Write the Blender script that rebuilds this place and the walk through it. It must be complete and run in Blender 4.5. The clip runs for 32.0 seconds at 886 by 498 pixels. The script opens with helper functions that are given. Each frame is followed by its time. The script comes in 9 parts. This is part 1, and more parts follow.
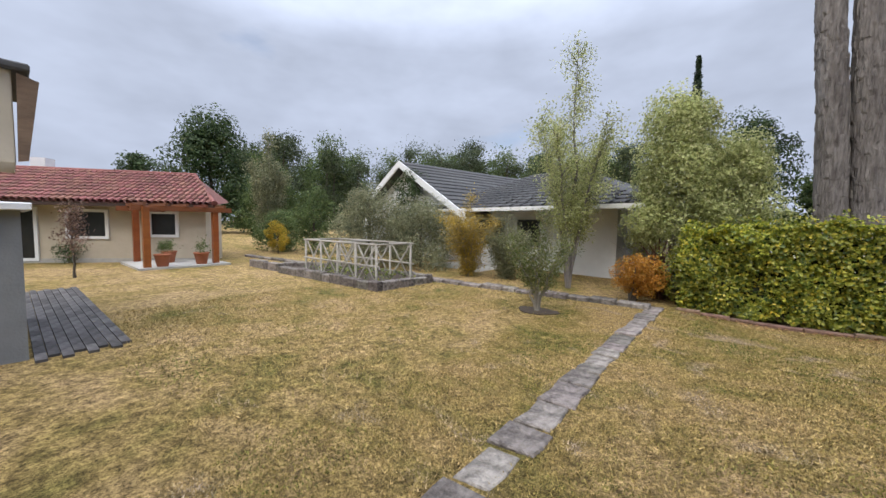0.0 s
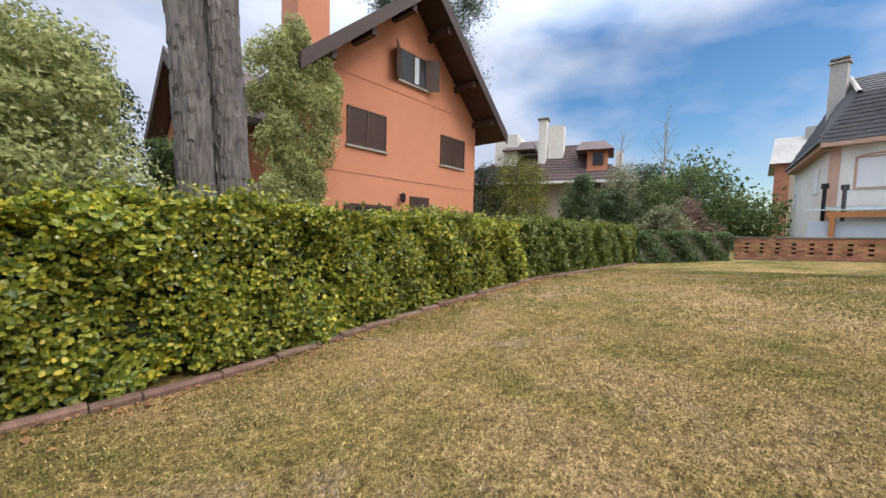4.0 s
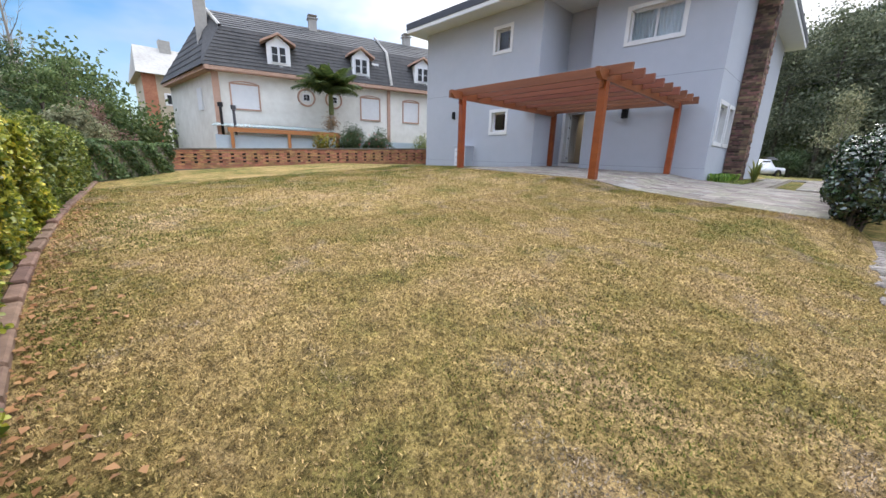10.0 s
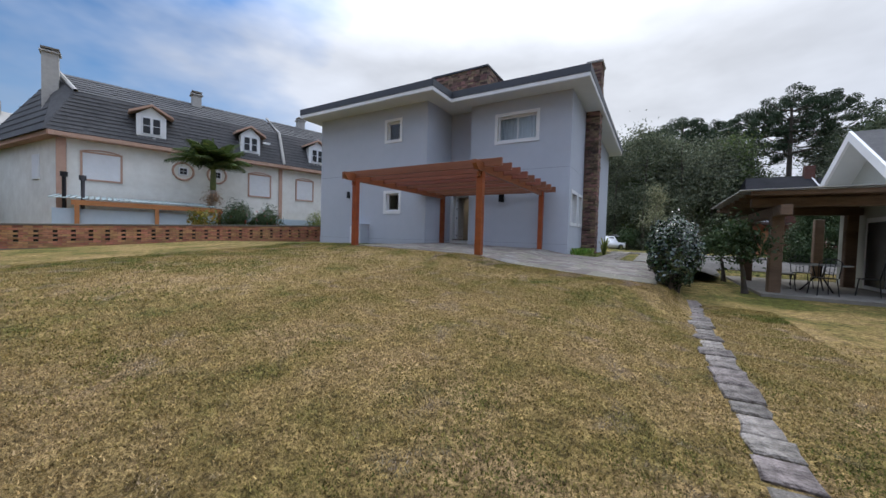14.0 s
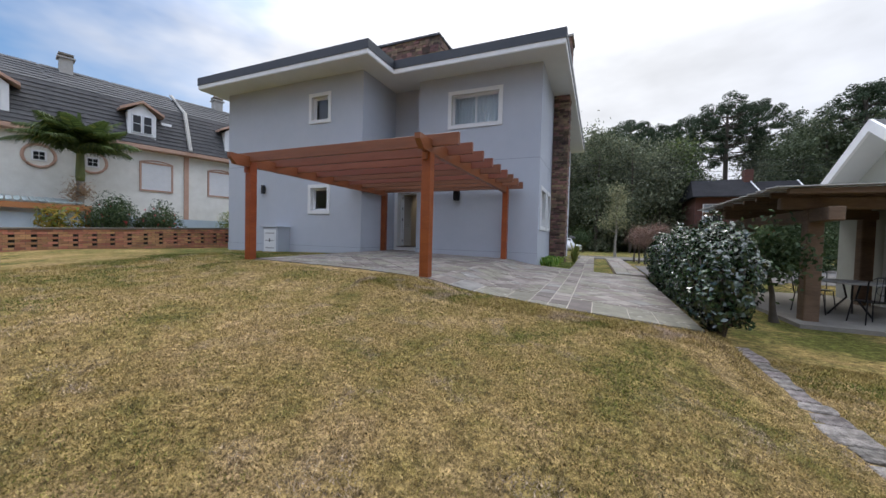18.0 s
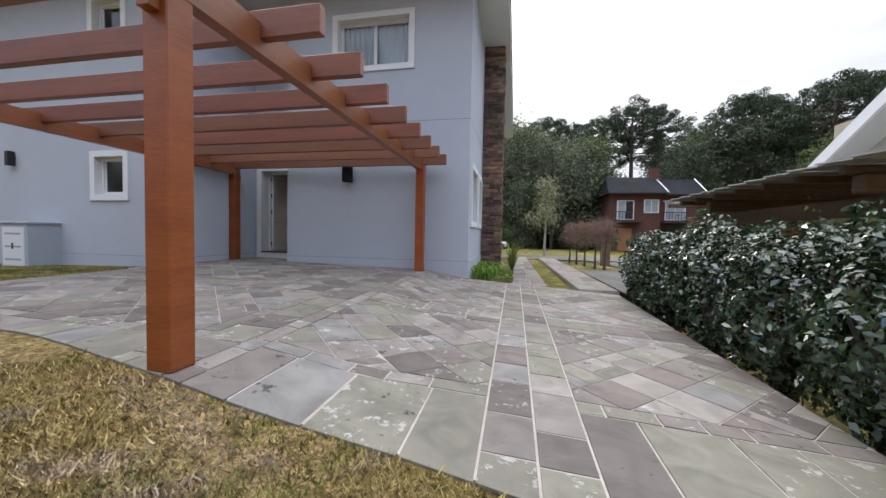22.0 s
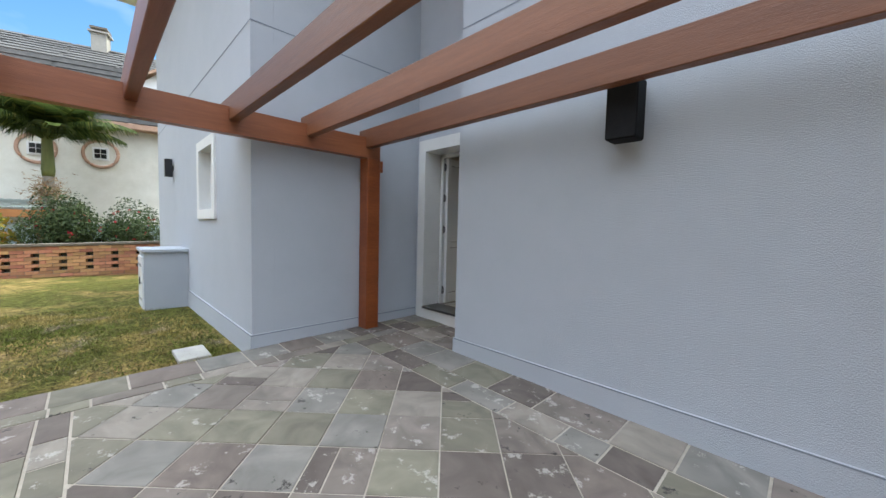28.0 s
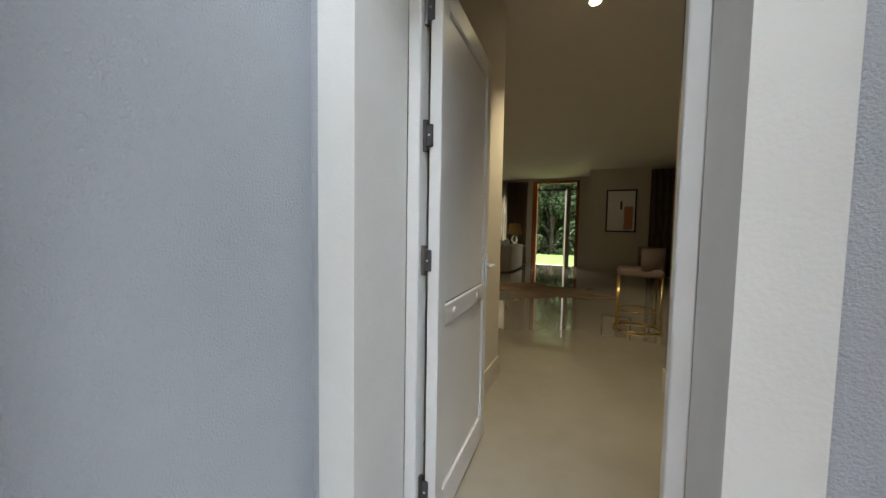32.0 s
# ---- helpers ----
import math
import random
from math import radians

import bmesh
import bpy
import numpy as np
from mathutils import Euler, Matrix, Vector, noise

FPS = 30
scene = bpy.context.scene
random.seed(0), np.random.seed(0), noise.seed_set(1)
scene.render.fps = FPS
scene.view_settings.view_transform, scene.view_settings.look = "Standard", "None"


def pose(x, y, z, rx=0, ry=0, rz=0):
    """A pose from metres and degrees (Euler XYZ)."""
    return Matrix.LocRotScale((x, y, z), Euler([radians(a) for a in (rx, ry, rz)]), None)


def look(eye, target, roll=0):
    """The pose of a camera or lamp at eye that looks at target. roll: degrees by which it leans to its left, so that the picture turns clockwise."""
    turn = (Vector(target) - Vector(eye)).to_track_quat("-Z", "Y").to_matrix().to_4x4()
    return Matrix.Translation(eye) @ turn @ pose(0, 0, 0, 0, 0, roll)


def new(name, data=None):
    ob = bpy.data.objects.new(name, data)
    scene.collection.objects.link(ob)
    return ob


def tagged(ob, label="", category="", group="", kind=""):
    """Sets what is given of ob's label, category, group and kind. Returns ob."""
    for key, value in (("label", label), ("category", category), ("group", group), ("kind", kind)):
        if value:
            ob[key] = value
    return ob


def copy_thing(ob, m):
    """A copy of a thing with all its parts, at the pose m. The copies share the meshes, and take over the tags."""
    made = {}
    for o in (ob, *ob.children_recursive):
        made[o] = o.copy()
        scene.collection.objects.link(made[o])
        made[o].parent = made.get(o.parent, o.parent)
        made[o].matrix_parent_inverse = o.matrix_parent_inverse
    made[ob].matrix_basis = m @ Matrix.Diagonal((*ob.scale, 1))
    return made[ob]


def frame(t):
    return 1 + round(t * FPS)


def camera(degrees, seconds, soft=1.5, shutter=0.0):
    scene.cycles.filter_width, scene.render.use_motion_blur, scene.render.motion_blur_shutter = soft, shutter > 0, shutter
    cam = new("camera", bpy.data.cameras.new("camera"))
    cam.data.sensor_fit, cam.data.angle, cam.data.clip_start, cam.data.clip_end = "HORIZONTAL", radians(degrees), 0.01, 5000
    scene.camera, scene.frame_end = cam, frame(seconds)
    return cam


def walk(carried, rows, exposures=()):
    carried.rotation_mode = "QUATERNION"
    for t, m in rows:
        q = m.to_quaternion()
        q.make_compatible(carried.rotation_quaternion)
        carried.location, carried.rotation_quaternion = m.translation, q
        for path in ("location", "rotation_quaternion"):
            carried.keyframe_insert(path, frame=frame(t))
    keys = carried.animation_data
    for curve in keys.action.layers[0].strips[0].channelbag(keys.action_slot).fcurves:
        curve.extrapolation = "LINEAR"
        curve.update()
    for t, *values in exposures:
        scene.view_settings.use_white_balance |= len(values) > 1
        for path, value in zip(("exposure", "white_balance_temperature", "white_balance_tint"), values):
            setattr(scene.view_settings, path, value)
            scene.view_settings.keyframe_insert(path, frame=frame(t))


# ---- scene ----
cam = camera(102.1, 32.0)
PATH = [
    (0, -0.171, 0.834, 0.536, 39.46, -3.95, 1.06),
    (0.5, -0.194, 1.306, 0.533, 16.95, -4.26, 0.99),
    (1, -0.097, 1.814, 0.541, -1.26, -4.62, 0.95),
    (1.5, -0.086, 2.341, 0.522, -13.88, -4.47, 1.07),
    (2, -0.135, 2.884, 0.486, -27.87, -4.24, 1.03),
    (2.5, -0.200, 3.465, 0.425, -35.18, -4.06, 0.78),
    (4.5, -0.449, 5.652, 0.431, -53.66, -3.08, 1.95),
    (5, -0.420, 6.273, 0.392, -59.56, -2.49, 2.07),
    (5.5, -0.378, 6.752, 0.360, -66.54, -2.06, 1.90),
    (6, -0.271, 7.163, 0.341, -73.80, -2.01, 1.89),
    (6.5, -0.218, 7.515, 0.327, -83.38, -1.58, 1.97),
    (7, -0.176, 7.765, 0.343, -97.22, -1.52, 1.79),
    (7.5, -0.105, 7.885, 0.319, -113.32, -1.24, 1.63),
    (8, -0.201, 8.083, 0.340, -128.59, -1.17, 1.86),
    (8.5, -0.318, 8.243, 0.339, -138.07, -1.96, 1.78),
    (9, -0.449, 8.315, 0.315, -138.82, -5.83, 1.71),
    (9.5, -0.541, 8.365, 0.302, -138.42, -11.65, 1.52),
    (10, -0.534, 8.379, 0.271, -133.60, -14.34, 1.67),
    (10.5, -0.534, 8.379, 0.259, -124.64, -14.68, 1.69),
    (11, -0.582, 8.379, 0.263, -122.02, -14.60, 1.86),
    (11.5, -0.649, 8.302, 0.275, -122.65, -14.66, 1.38),
    (12, -0.697, 8.277, 0.272, -129.47, -14.19, 1.33),
    (12.5, -0.689, 8.277, 0.288, -138.76, -13.24, 1.20),
    (13, -0.657, 8.305, 0.307, -145.81, -9.00, 1.68),
    (13.5, -0.620, 8.286, 0.319, -147.99, -4.32, 1.50),
    (14, -0.621, 8.286, 0.315, -149.18, -1.95, 1.61),
    (14.5, -0.596, 8.251, 0.319, -147.91, -2.04, 1.42),
    (16.5, 0.108, 6.858, 0.375, -147.46, -2.09, 1.57),
    (17, 0.280, 6.336, 0.437, -153.07, -2.02, 1.62),
    (17.5, 0.470, 5.779, 0.504, -155.12, -1.90, 1.58),
    (18, 0.647, 5.302, 0.582, -156.54, -1.83, 1.50),
    (18.5, 0.777, 4.790, 0.599, -157.49, -1.88, 1.43),
    (19, 0.970, 4.247, 0.605, -157.90, -1.72, 1.37),
    (19.5, 1.084, 3.742, 0.577, -159.27, -1.55, 1.22),
    (20, 1.197, 3.219, 0.634, -160.95, -1.55, 1.09),
    (20.5, 1.328, 2.740, 0.674, -162.56, -1.47, 0.90),
    (21, 1.383, 2.240, 0.676, -164.81, -1.78, 0.97),
    (21.5, 1.458, 1.718, 0.673, -166.21, -1.94, 1.11),
    (22, 1.480, 1.193, 0.707, -168.70, -2.14, 1.06),
    (22.5, 1.489, 0.657, 0.790, -170.13, -2.62, 0.96),
    (23, 1.511, 0.146, 0.844, -171.09, -2.88, 0.79),
    (23.5, 1.516, -0.389, 0.833, -171.70, -2.97, 0.80),
    (24, 1.637, -0.879, 0.866, -171.68, -2.60, 1.02),
    (24.5, 1.854, -1.240, 0.962, -170.24, -2.74, 0.88),
    (25, 2.090, -1.753, 1.027, -163.73, -3.16, 0.68),
    (25.5, 2.431, -2.197, 1.101, -153.60, -3.19, 0.41),
    (26, 2.766, -2.667, 1.067, -145.90, -2.04, 0.73),
    (26.5, 3.146, -3.138, 1.180, -138.76, -2.74, -0.06),
    (28.5, 4.910, -4.283, 1.303, -134.17, -3.23, 1.34),
    (29, 5.370, -4.563, 1.314, -133.67, -3.14, 1.06),
    (29.5, 5.761, -4.850, 1.326, -133.07, -2.85, 0.81),
    (30, 6.200, -5.136, 1.373, -133.78, -3.10, 0.85),
    (30.5, 6.610, -5.424, 1.397, -135.51, -3.38, 0.99),
    (31, 6.938, -5.831, 1.363, -139.96, -3.25, 0.89),
    (31.5, 7.344, -6.137, 1.377, -147.61, -3.40, 0.91),
    (32, 7.545, -6.508, 1.401, -155.7, -3.4, 0.97),
]
EXPOSURES = [(0.0, 0.15, 6400, 10), (2.0, 0.4, 6500, 10), (6.0, 0.4, 6400, 10), (8.0, 0.15, 6300, 10), (9.0, -0.05, 6300, 10), (10.0, 0.7, 6300, 10), (11.0, 0.62, 6300, 10), (13.0, 0.62, 6300, 10), (14.0, -0.15, 6000, 10), (14.5, -0.08, 6000, 10), (17.0, 0.08, 6200, 10), (19.0, 0.2, 6300, 10), (20.5, 0.4, 6400, 10),
             (24.0, 0.45, 6500, 9), (26.5, 1.0, 6650, 6), (28.5, 1.2, 6750, 1), (30.5, 1.55, 6850, 0), (31.0, 1.85, 7000, 2), (31.5, 2.2, 7300, 4), (32.0, 2.35, 7200, 1)]
walk(cam, [(t, pose(x, y, z, 90 + pitch, 0, yaw) @ pose(0, 0, 0, 0, 0, roll)) for t, x, y, z, yaw, pitch, roll in PATH], EXPOSURES)

# ---- world and light ----
SUN_AZ, SUN_EL = radians(168), radians(42)   # the sun stands behind thin cloud over the street
SUN_DIR = Vector((math.sin(SUN_AZ) * math.cos(SUN_EL), math.cos(SUN_AZ) * math.cos(SUN_EL), math.sin(SUN_EL)))
world = bpy.data.worlds.new("sky")
scene.world = world
world.use_nodes = True
wn, wl = world.node_tree.nodes, world.node_tree.links
wn.clear()


def wnode(kind, **vals):
    n = wn.new(kind)
    for k, v in vals.items():
        n.inputs[k].default_value = v
    return n


w_out = wn.new("ShaderNodeOutputWorld")
w_bg = wn.new("ShaderNodeBackground")
w_sky = wn.new("ShaderNodeTexSky")
w_sky.sky_type, w_sky.sun_disc = "NISHITA", False
w_sky.sun_elevation, w_sky.sun_rotation = SUN_EL, SUN_AZ
w_skys = wn.new("ShaderNodeVectorMath"); w_skys.operation = "SCALE"; w_skys.inputs["Scale"].default_value = 0.15
w_hue = wn.new("ShaderNodeHueSaturation"); w_hue.inputs["Saturation"].default_value = 1.35
w_tc = wn.new("ShaderNodeTexCoord")
w_map = wn.new("ShaderNodeMapping"); w_map.inputs["Scale"].default_value = (1.5, 1.5, 3.4)
w_map.inputs["Location"].default_value = (0.4, 3.1, 0.2)
w_noise = wnode("ShaderNodeTexNoise", Scale=1.25, Detail=5.0, Roughness=0.5)
w_ramp = wn.new("ShaderNodeValToRGB")
w_ramp.color_ramp.elements[0].position, w_ramp.color_ramp.elements[1].position = 0.36, 0.58
# cloud cover is thinnest away from the sun, over the neighbour's mansard roof
w_blue = wn.new("ShaderNodeVectorMath"); w_blue.operation = "DOT_PRODUCT"
w_blue.inputs[1].default_value = Vector((0.93, -0.10, 0.29)).normalized()
w_bm = wn.new("ShaderNodeMapRange")
w_bm.inputs["From Min"].default_value, w_bm.inputs["From Max"].default_value = 0.66, 1.0
w_bm.inputs["To Min"].default_value, w_bm.inputs["To Max"].default_value = 0.22, -0.10
w_add = wn.new("ShaderNodeMath"); w_add.operation = "ADD"
w_dot = wn.new("ShaderNodeVectorMath"); w_dot.operation = "DOT_PRODUCT"
w_dot.inputs[1].default_value = SUN_DIR
w_mr = wn.new("ShaderNodeMapRange")
w_mr.inputs["From Min"].default_value, w_mr.inputs["From Max"].default_value = 0.36, 0.92
w_cl = wn.new("ShaderNodeMix"); w_cl.data_type = "RGBA"
w_cl.inputs["A"].default_value = (0.64, 0.71, 0.88, 1)
w_cl.inputs["B"].default_value = (1.15, 1.15, 1.17, 1)
w_n2 = wnode("ShaderNodeTexNoise", Scale=2.3, Detail=4.0, Roughness=0.55)
w_mr2 = wn.new("ShaderNodeMapRange")
w_mr2.inputs["From Min"].default_value, w_mr2.inputs["From Max"].default_value = 0.3, 0.7
w_mr2.inputs["To Min"].default_value, w_mr2.inputs["To Max"].default_value = 0.84, 1.12
w_sc = wn.new("ShaderNodeVectorMath"); w_sc.operation = "SCALE"
w_mix = wn.new("ShaderNodeMix"); w_mix.data_type = "RGBA"
# an overcast sky is brighter overhead than near the horizon
w_sep = wn.new("ShaderNodeSeparateXYZ")
w_zen = wn.new("ShaderNodeMapRange")
w_zen.inputs["From Min"].default_value, w_zen.inputs["From Max"].default_value = 0.42, 0.95
w_zen.inputs["To Min"].default_value, w_zen.inputs["To Max"].default_value = 0.86, 3.7
w_zs = wn.new("ShaderNodeVectorMath"); w_zs.operation = "SCALE"
for a, b in ((w_tc.outputs["Generated"], w_map.inputs["Vector"]), (w_map.outputs[0], w_noise.inputs["Vector"]), (w_map.outputs[0], w_n2.inputs["Vector"]),
             (w_tc.outputs["Generated"], w_blue.inputs[0]), (w_blue.outputs["Value"], w_bm.inputs["Value"]),
             (w_noise.outputs["Fac"], w_add.inputs[0]), (w_bm.outputs[0], w_add.inputs[1]), (w_add.outputs[0], w_ramp.inputs["Fac"]),
             (w_tc.outputs["Generated"], w_dot.inputs[0]), (w_dot.outputs["Value"], w_mr.inputs["Value"]), (w_mr.outputs[0], w_cl.inputs["Factor"]),
             (w_n2.outputs["Fac"], w_mr2.inputs["Value"]), (w_cl.outputs["Result"], w_sc.inputs[0]), (w_mr2.outputs[0], w_sc.inputs["Scale"]),
             (w_sky.outputs["Color"], w_hue.inputs["Color"]), (w_hue.outputs[0], w_skys.inputs[0]), (w_ramp.outputs["Color"], w_mix.inputs["Factor"]),
             (w_skys.outputs[0], w_mix.inputs["A"]), (w_sc.outputs[0], w_mix.inputs["B"]),
             (w_tc.outputs["Generated"], w_sep.inputs[0]), (w_sep.outputs["Z"], w_zen.inputs["Value"]),
             (w_mix.outputs["Result"], w_zs.inputs[0]), (w_zen.outputs[0], w_zs.inputs["Scale"]), (w_zs.outputs[0], w_bg.inputs["Color"]), (w_bg.outputs[0], w_out.inputs["Surface"])):
    wl.new(a, b)
w_bg.inputs["Strength"].default_value = 0.92

sun = new("sun", bpy.data.lights.new("sun", "SUN"))
sun.data.energy, sun.data.angle, sun.data.color = 0.9, radians(18), (1.0, 0.95, 0.88)
sun.matrix_world = look(SUN_DIR * 60, (0, 0, 0))


# ---- materials ----
MATS = {}


def mat(name, a, b, rough=0.8, scale=6.0, bump=0.0, bscale=None, metal=0.0, big=0.5, detail=6.0, vary=0.0, island=0.0, spec=0.5, stretch=(1, 1, 1), coat=0.0, dist=0.02):
    """A surface of two near colours, mixed by a fine and a coarse noise, with relief and per-piece variation."""
    if name in MATS:
        return MATS[name]
    m = bpy.data.materials.new(name)
    m.use_nodes = True
    n, l = m.node_tree.nodes, m.node_tree.links
    p = n["Principled BSDF"]
    tc, mp = n.new("ShaderNodeTexCoord"), n.new("ShaderNodeMapping")
    mp.inputs["Scale"].default_value = stretch
    l.new(tc.outputs["Object"], mp.inputs["Vector"])
    n1, n2 = n.new("ShaderNodeTexNoise"), n.new("ShaderNodeTexNoise")
    n1.inputs["Scale"].default_value, n1.inputs["Detail"].default_value, n1.inputs["Roughness"].default_value = scale, detail, 0.65
    n2.inputs["Scale"].default_value, n2.inputs["Detail"].default_value = scale * 0.11, 3.0
    l.new(mp.outputs[0], n1.inputs["Vector"]), l.new(mp.outputs[0], n2.inputs["Vector"])
    mx = n.new("ShaderNodeMix"); mx.data_type = "FLOAT"
    mx.inputs["Factor"].default_value = big
    l.new(n1.outputs["Fac"], mx.inputs["A"]), l.new(n2.outputs["Fac"], mx.inputs["B"])
    rg = n.new("ShaderNodeMapRange")
    rg.inputs["From Min"].default_value, rg.inputs["From Max"].default_value = 0.32, 0.68
    l.new(mx.outputs["Result"], rg.inputs["Value"])
    col = n.new("ShaderNodeMix"); col.data_type = "RGBA"
    col.inputs["A"].default_value, col.inputs["B"].default_value = (*a, 1), (*b, 1)
    l.new(rg.outputs[0], col.inputs["Factor"])
    last = col.outputs["Result"]
    if vary or island:
        hs = n.new("ShaderNodeHueSaturation")
        src = n.new("ShaderNodeObjectInfo").outputs["Random"] if vary else n.new("ShaderNodeNewGeometry").outputs["Random Per Island"]
        amount = vary or island
        vr = n.new("ShaderNodeMapRange")
        vr.inputs["To Min"].default_value, vr.inputs["To Max"].default_value = 1 - amount, 1 + amount
        l.new(src, vr.inputs["Value"]), l.new(vr.outputs[0], hs.inputs["Value"])
        hr, hm = n.new("ShaderNodeMath"), n.new("ShaderNodeMapRange")
        hr.operation = "FRACT"
        mul = n.new("ShaderNodeMath"); mul.operation = "MULTIPLY"; mul.inputs[1].default_value = 7.31
        l.new(src, mul.inputs[0]), l.new(mul.outputs[0], hr.inputs[0])
        hm.inputs["To Min"].default_value, hm.inputs["To Max"].default_value = 0.5 - 0.07 * amount, 0.5 + 0.07 * amount
        l.new(hr.outputs[0], hm.inputs["Value"]), l.new(hm.outputs[0], hs.inputs["Hue"])
        l.new(last, hs.inputs["Color"])
        last = hs.outputs["Color"]
    l.new(last, p.inputs["Base Color"])
    p.inputs["Roughness"].default_value, p.inputs["Metallic"].default_value = rough, metal
    p.inputs["Specular IOR Level"].default_value = spec
    p.inputs["Coat Weight"].default_value = coat
    if bump:
        nb = n.new("ShaderNodeTexNoise")
        nb.inputs["Scale"].default_value, nb.inputs["Detail"].default_value = bscale or scale * 3, 4.0
        l.new(mp.outputs[0], nb.inputs["Vector"])
        bp = n.new("ShaderNodeBump")
        bp.inputs["Strength"].default_value, bp.inputs["Distance"].default_value = bump, dist
        l.new(nb.outputs["Fac"], bp.inputs["Height"]), l.new(bp.outputs[0], p.inputs["Normal"])
    MATS[name] = m
    return m


def leafmat(name, a, b, c=None, through_light=0.35, rough=0.5):
    """Leaves: each island takes its own colour between a and b, a few c; light comes partly through."""
    if name in MATS:
        return MATS[name]
    m = bpy.data.materials.new(name)
    m.use_nodes = True
    n, l = m.node_tree.nodes, m.node_tree.links
    p, out = n["Principled BSDF"], n["Material Output"]
    g = n.new("ShaderNodeNewGeometry")
    rp = n.new("ShaderNodeValToRGB")
    e = rp.color_ramp.elements
    e[0].color, e[1].color = (*a, 1), (*b, 1)
    e[1].position = 0.86
    x = e.new(1.0); x.color = (*(c or b), 1)
    l.new(g.outputs["Random Per Island"], rp.inputs["Fac"])
    tc, nz = n.new("ShaderNodeTexCoord"), n.new("ShaderNodeTexNoise")
    nz.inputs["Scale"].default_value = 1.1
    l.new(tc.outputs["Object"], nz.inputs["Vector"])
    hs, mr = n.new("ShaderNodeHueSaturation"), n.new("ShaderNodeMapRange")
    mr.inputs["From Min"].default_value, mr.inputs["From Max"].default_value = 0.3, 0.7
    mr.inputs["To Min"].default_value, mr.inputs["To Max"].default_value = 0.72, 1.28
    l.new(nz.outputs["Fac"], mr.inputs["Value"]), l.new(mr.outputs[0], hs.inputs["Value"]), l.new(rp.outputs[0], hs.inputs["Color"])
    l.new(hs.outputs[0], p.inputs["Base Color"])
    p.inputs["Roughness"].default_value = rough
    p.inputs["Specular IOR Level"].default_value = 0.18 if rough >= 0.45 else (0.5 if rough > 0.25 else 1.0)
    t, ms = n.new("ShaderNodeBsdfTranslucent"), n.new("ShaderNodeMixShader")
    ms.inputs[0].default_value = through_light
    l.new(hs.outputs[0], t.inputs["Color"])
    l.new(p.outputs[0], ms.inputs[1]), l.new(t.outputs[0], ms.inputs[2]), l.new(ms.outputs[0], out.inputs["Surface"])
    MATS[name] = m
    return m


def glassmat(name, tint=(0.9, 0.95, 0.95), rough=0.02):
    if name in MATS:
        return MATS[name]
    m = bpy.data.materials.new(name)
    m.use_nodes = True
    p = m.node_tree.nodes["Principled BSDF"]
    p.inputs["Base Color"].default_value = (*tint, 1)
    p.inputs["Roughness"].default_value, p.inputs["Transmission Weight"].default_value, p.inputs["IOR"].default_value = rough, 1.0, 1.45
    MATS[name] = m
    return m


def glowmat(name, colour, strength):
    m = bpy.data.materials.new(name)
    m.use_nodes = True
    p = m.node_tree.nodes["Principled BSDF"]
    p.inputs["Base Color"].default_value = (*colour, 1)
    p.inputs["Emission Color"].default_value, p.inputs["Emission Strength"].default_value = (*colour, 1), strength
    return m


STUCCO = mat("grey_stucco", (0.405, 0.43, 0.475), (0.45, 0.475, 0.52), 0.9, 3.0, 0.7, 165.0, big=0.6, dist=0.008)
STUCCO_W = mat("white_stucco", (0.64, 0.64, 0.63), (0.72, 0.72, 0.71), 0.85, 5.0, 0.3, 90.0, dist=0.004)
SOFFIT = mat("soffit_paint", (0.56, 0.58, 0.58), (0.64, 0.65, 0.64), 0.9, 2.0)
FASCIA = mat("dark_fascia", (0.035, 0.04, 0.05), (0.05, 0.055, 0.065), 0.55, 3.0)
ALU_W = mat("white_aluminium", (0.66, 0.67, 0.68), (0.72, 0.73, 0.74), 0.35, 4.0)
BLACK = mat("black_metal", (0.008, 0.008, 0.01), (0.014, 0.014, 0.016), 0.35, 9.0)
STEEL = mat("dark_steel", (0.10, 0.10, 0.11), (0.16, 0.16, 0.17), 0.35, 9.0, metal=0.9)
CHROME = mat("chrome", (0.7, 0.7, 0.7), (0.8, 0.8, 0.8), 0.15, 9.0, metal=1.0)
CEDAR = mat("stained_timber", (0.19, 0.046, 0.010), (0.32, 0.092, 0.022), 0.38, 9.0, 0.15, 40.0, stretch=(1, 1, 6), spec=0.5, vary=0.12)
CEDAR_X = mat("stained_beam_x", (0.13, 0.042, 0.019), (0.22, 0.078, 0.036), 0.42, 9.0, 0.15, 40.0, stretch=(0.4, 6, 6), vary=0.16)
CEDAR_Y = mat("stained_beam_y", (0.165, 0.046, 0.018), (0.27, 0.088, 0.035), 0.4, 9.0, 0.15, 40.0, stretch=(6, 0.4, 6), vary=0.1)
OLDWOOD = mat("weathered_timber", (0.10, 0.062, 0.038), (0.22, 0.14, 0.085), 0.8, 7.0, 0.6, 30.0, stretch=(1, 1, 4))
GREYWOOD = mat("bleached_wood", (0.26, 0.235, 0.20), (0.42, 0.39, 0.34), 0.9, 12.0, 0.4, 40.0)
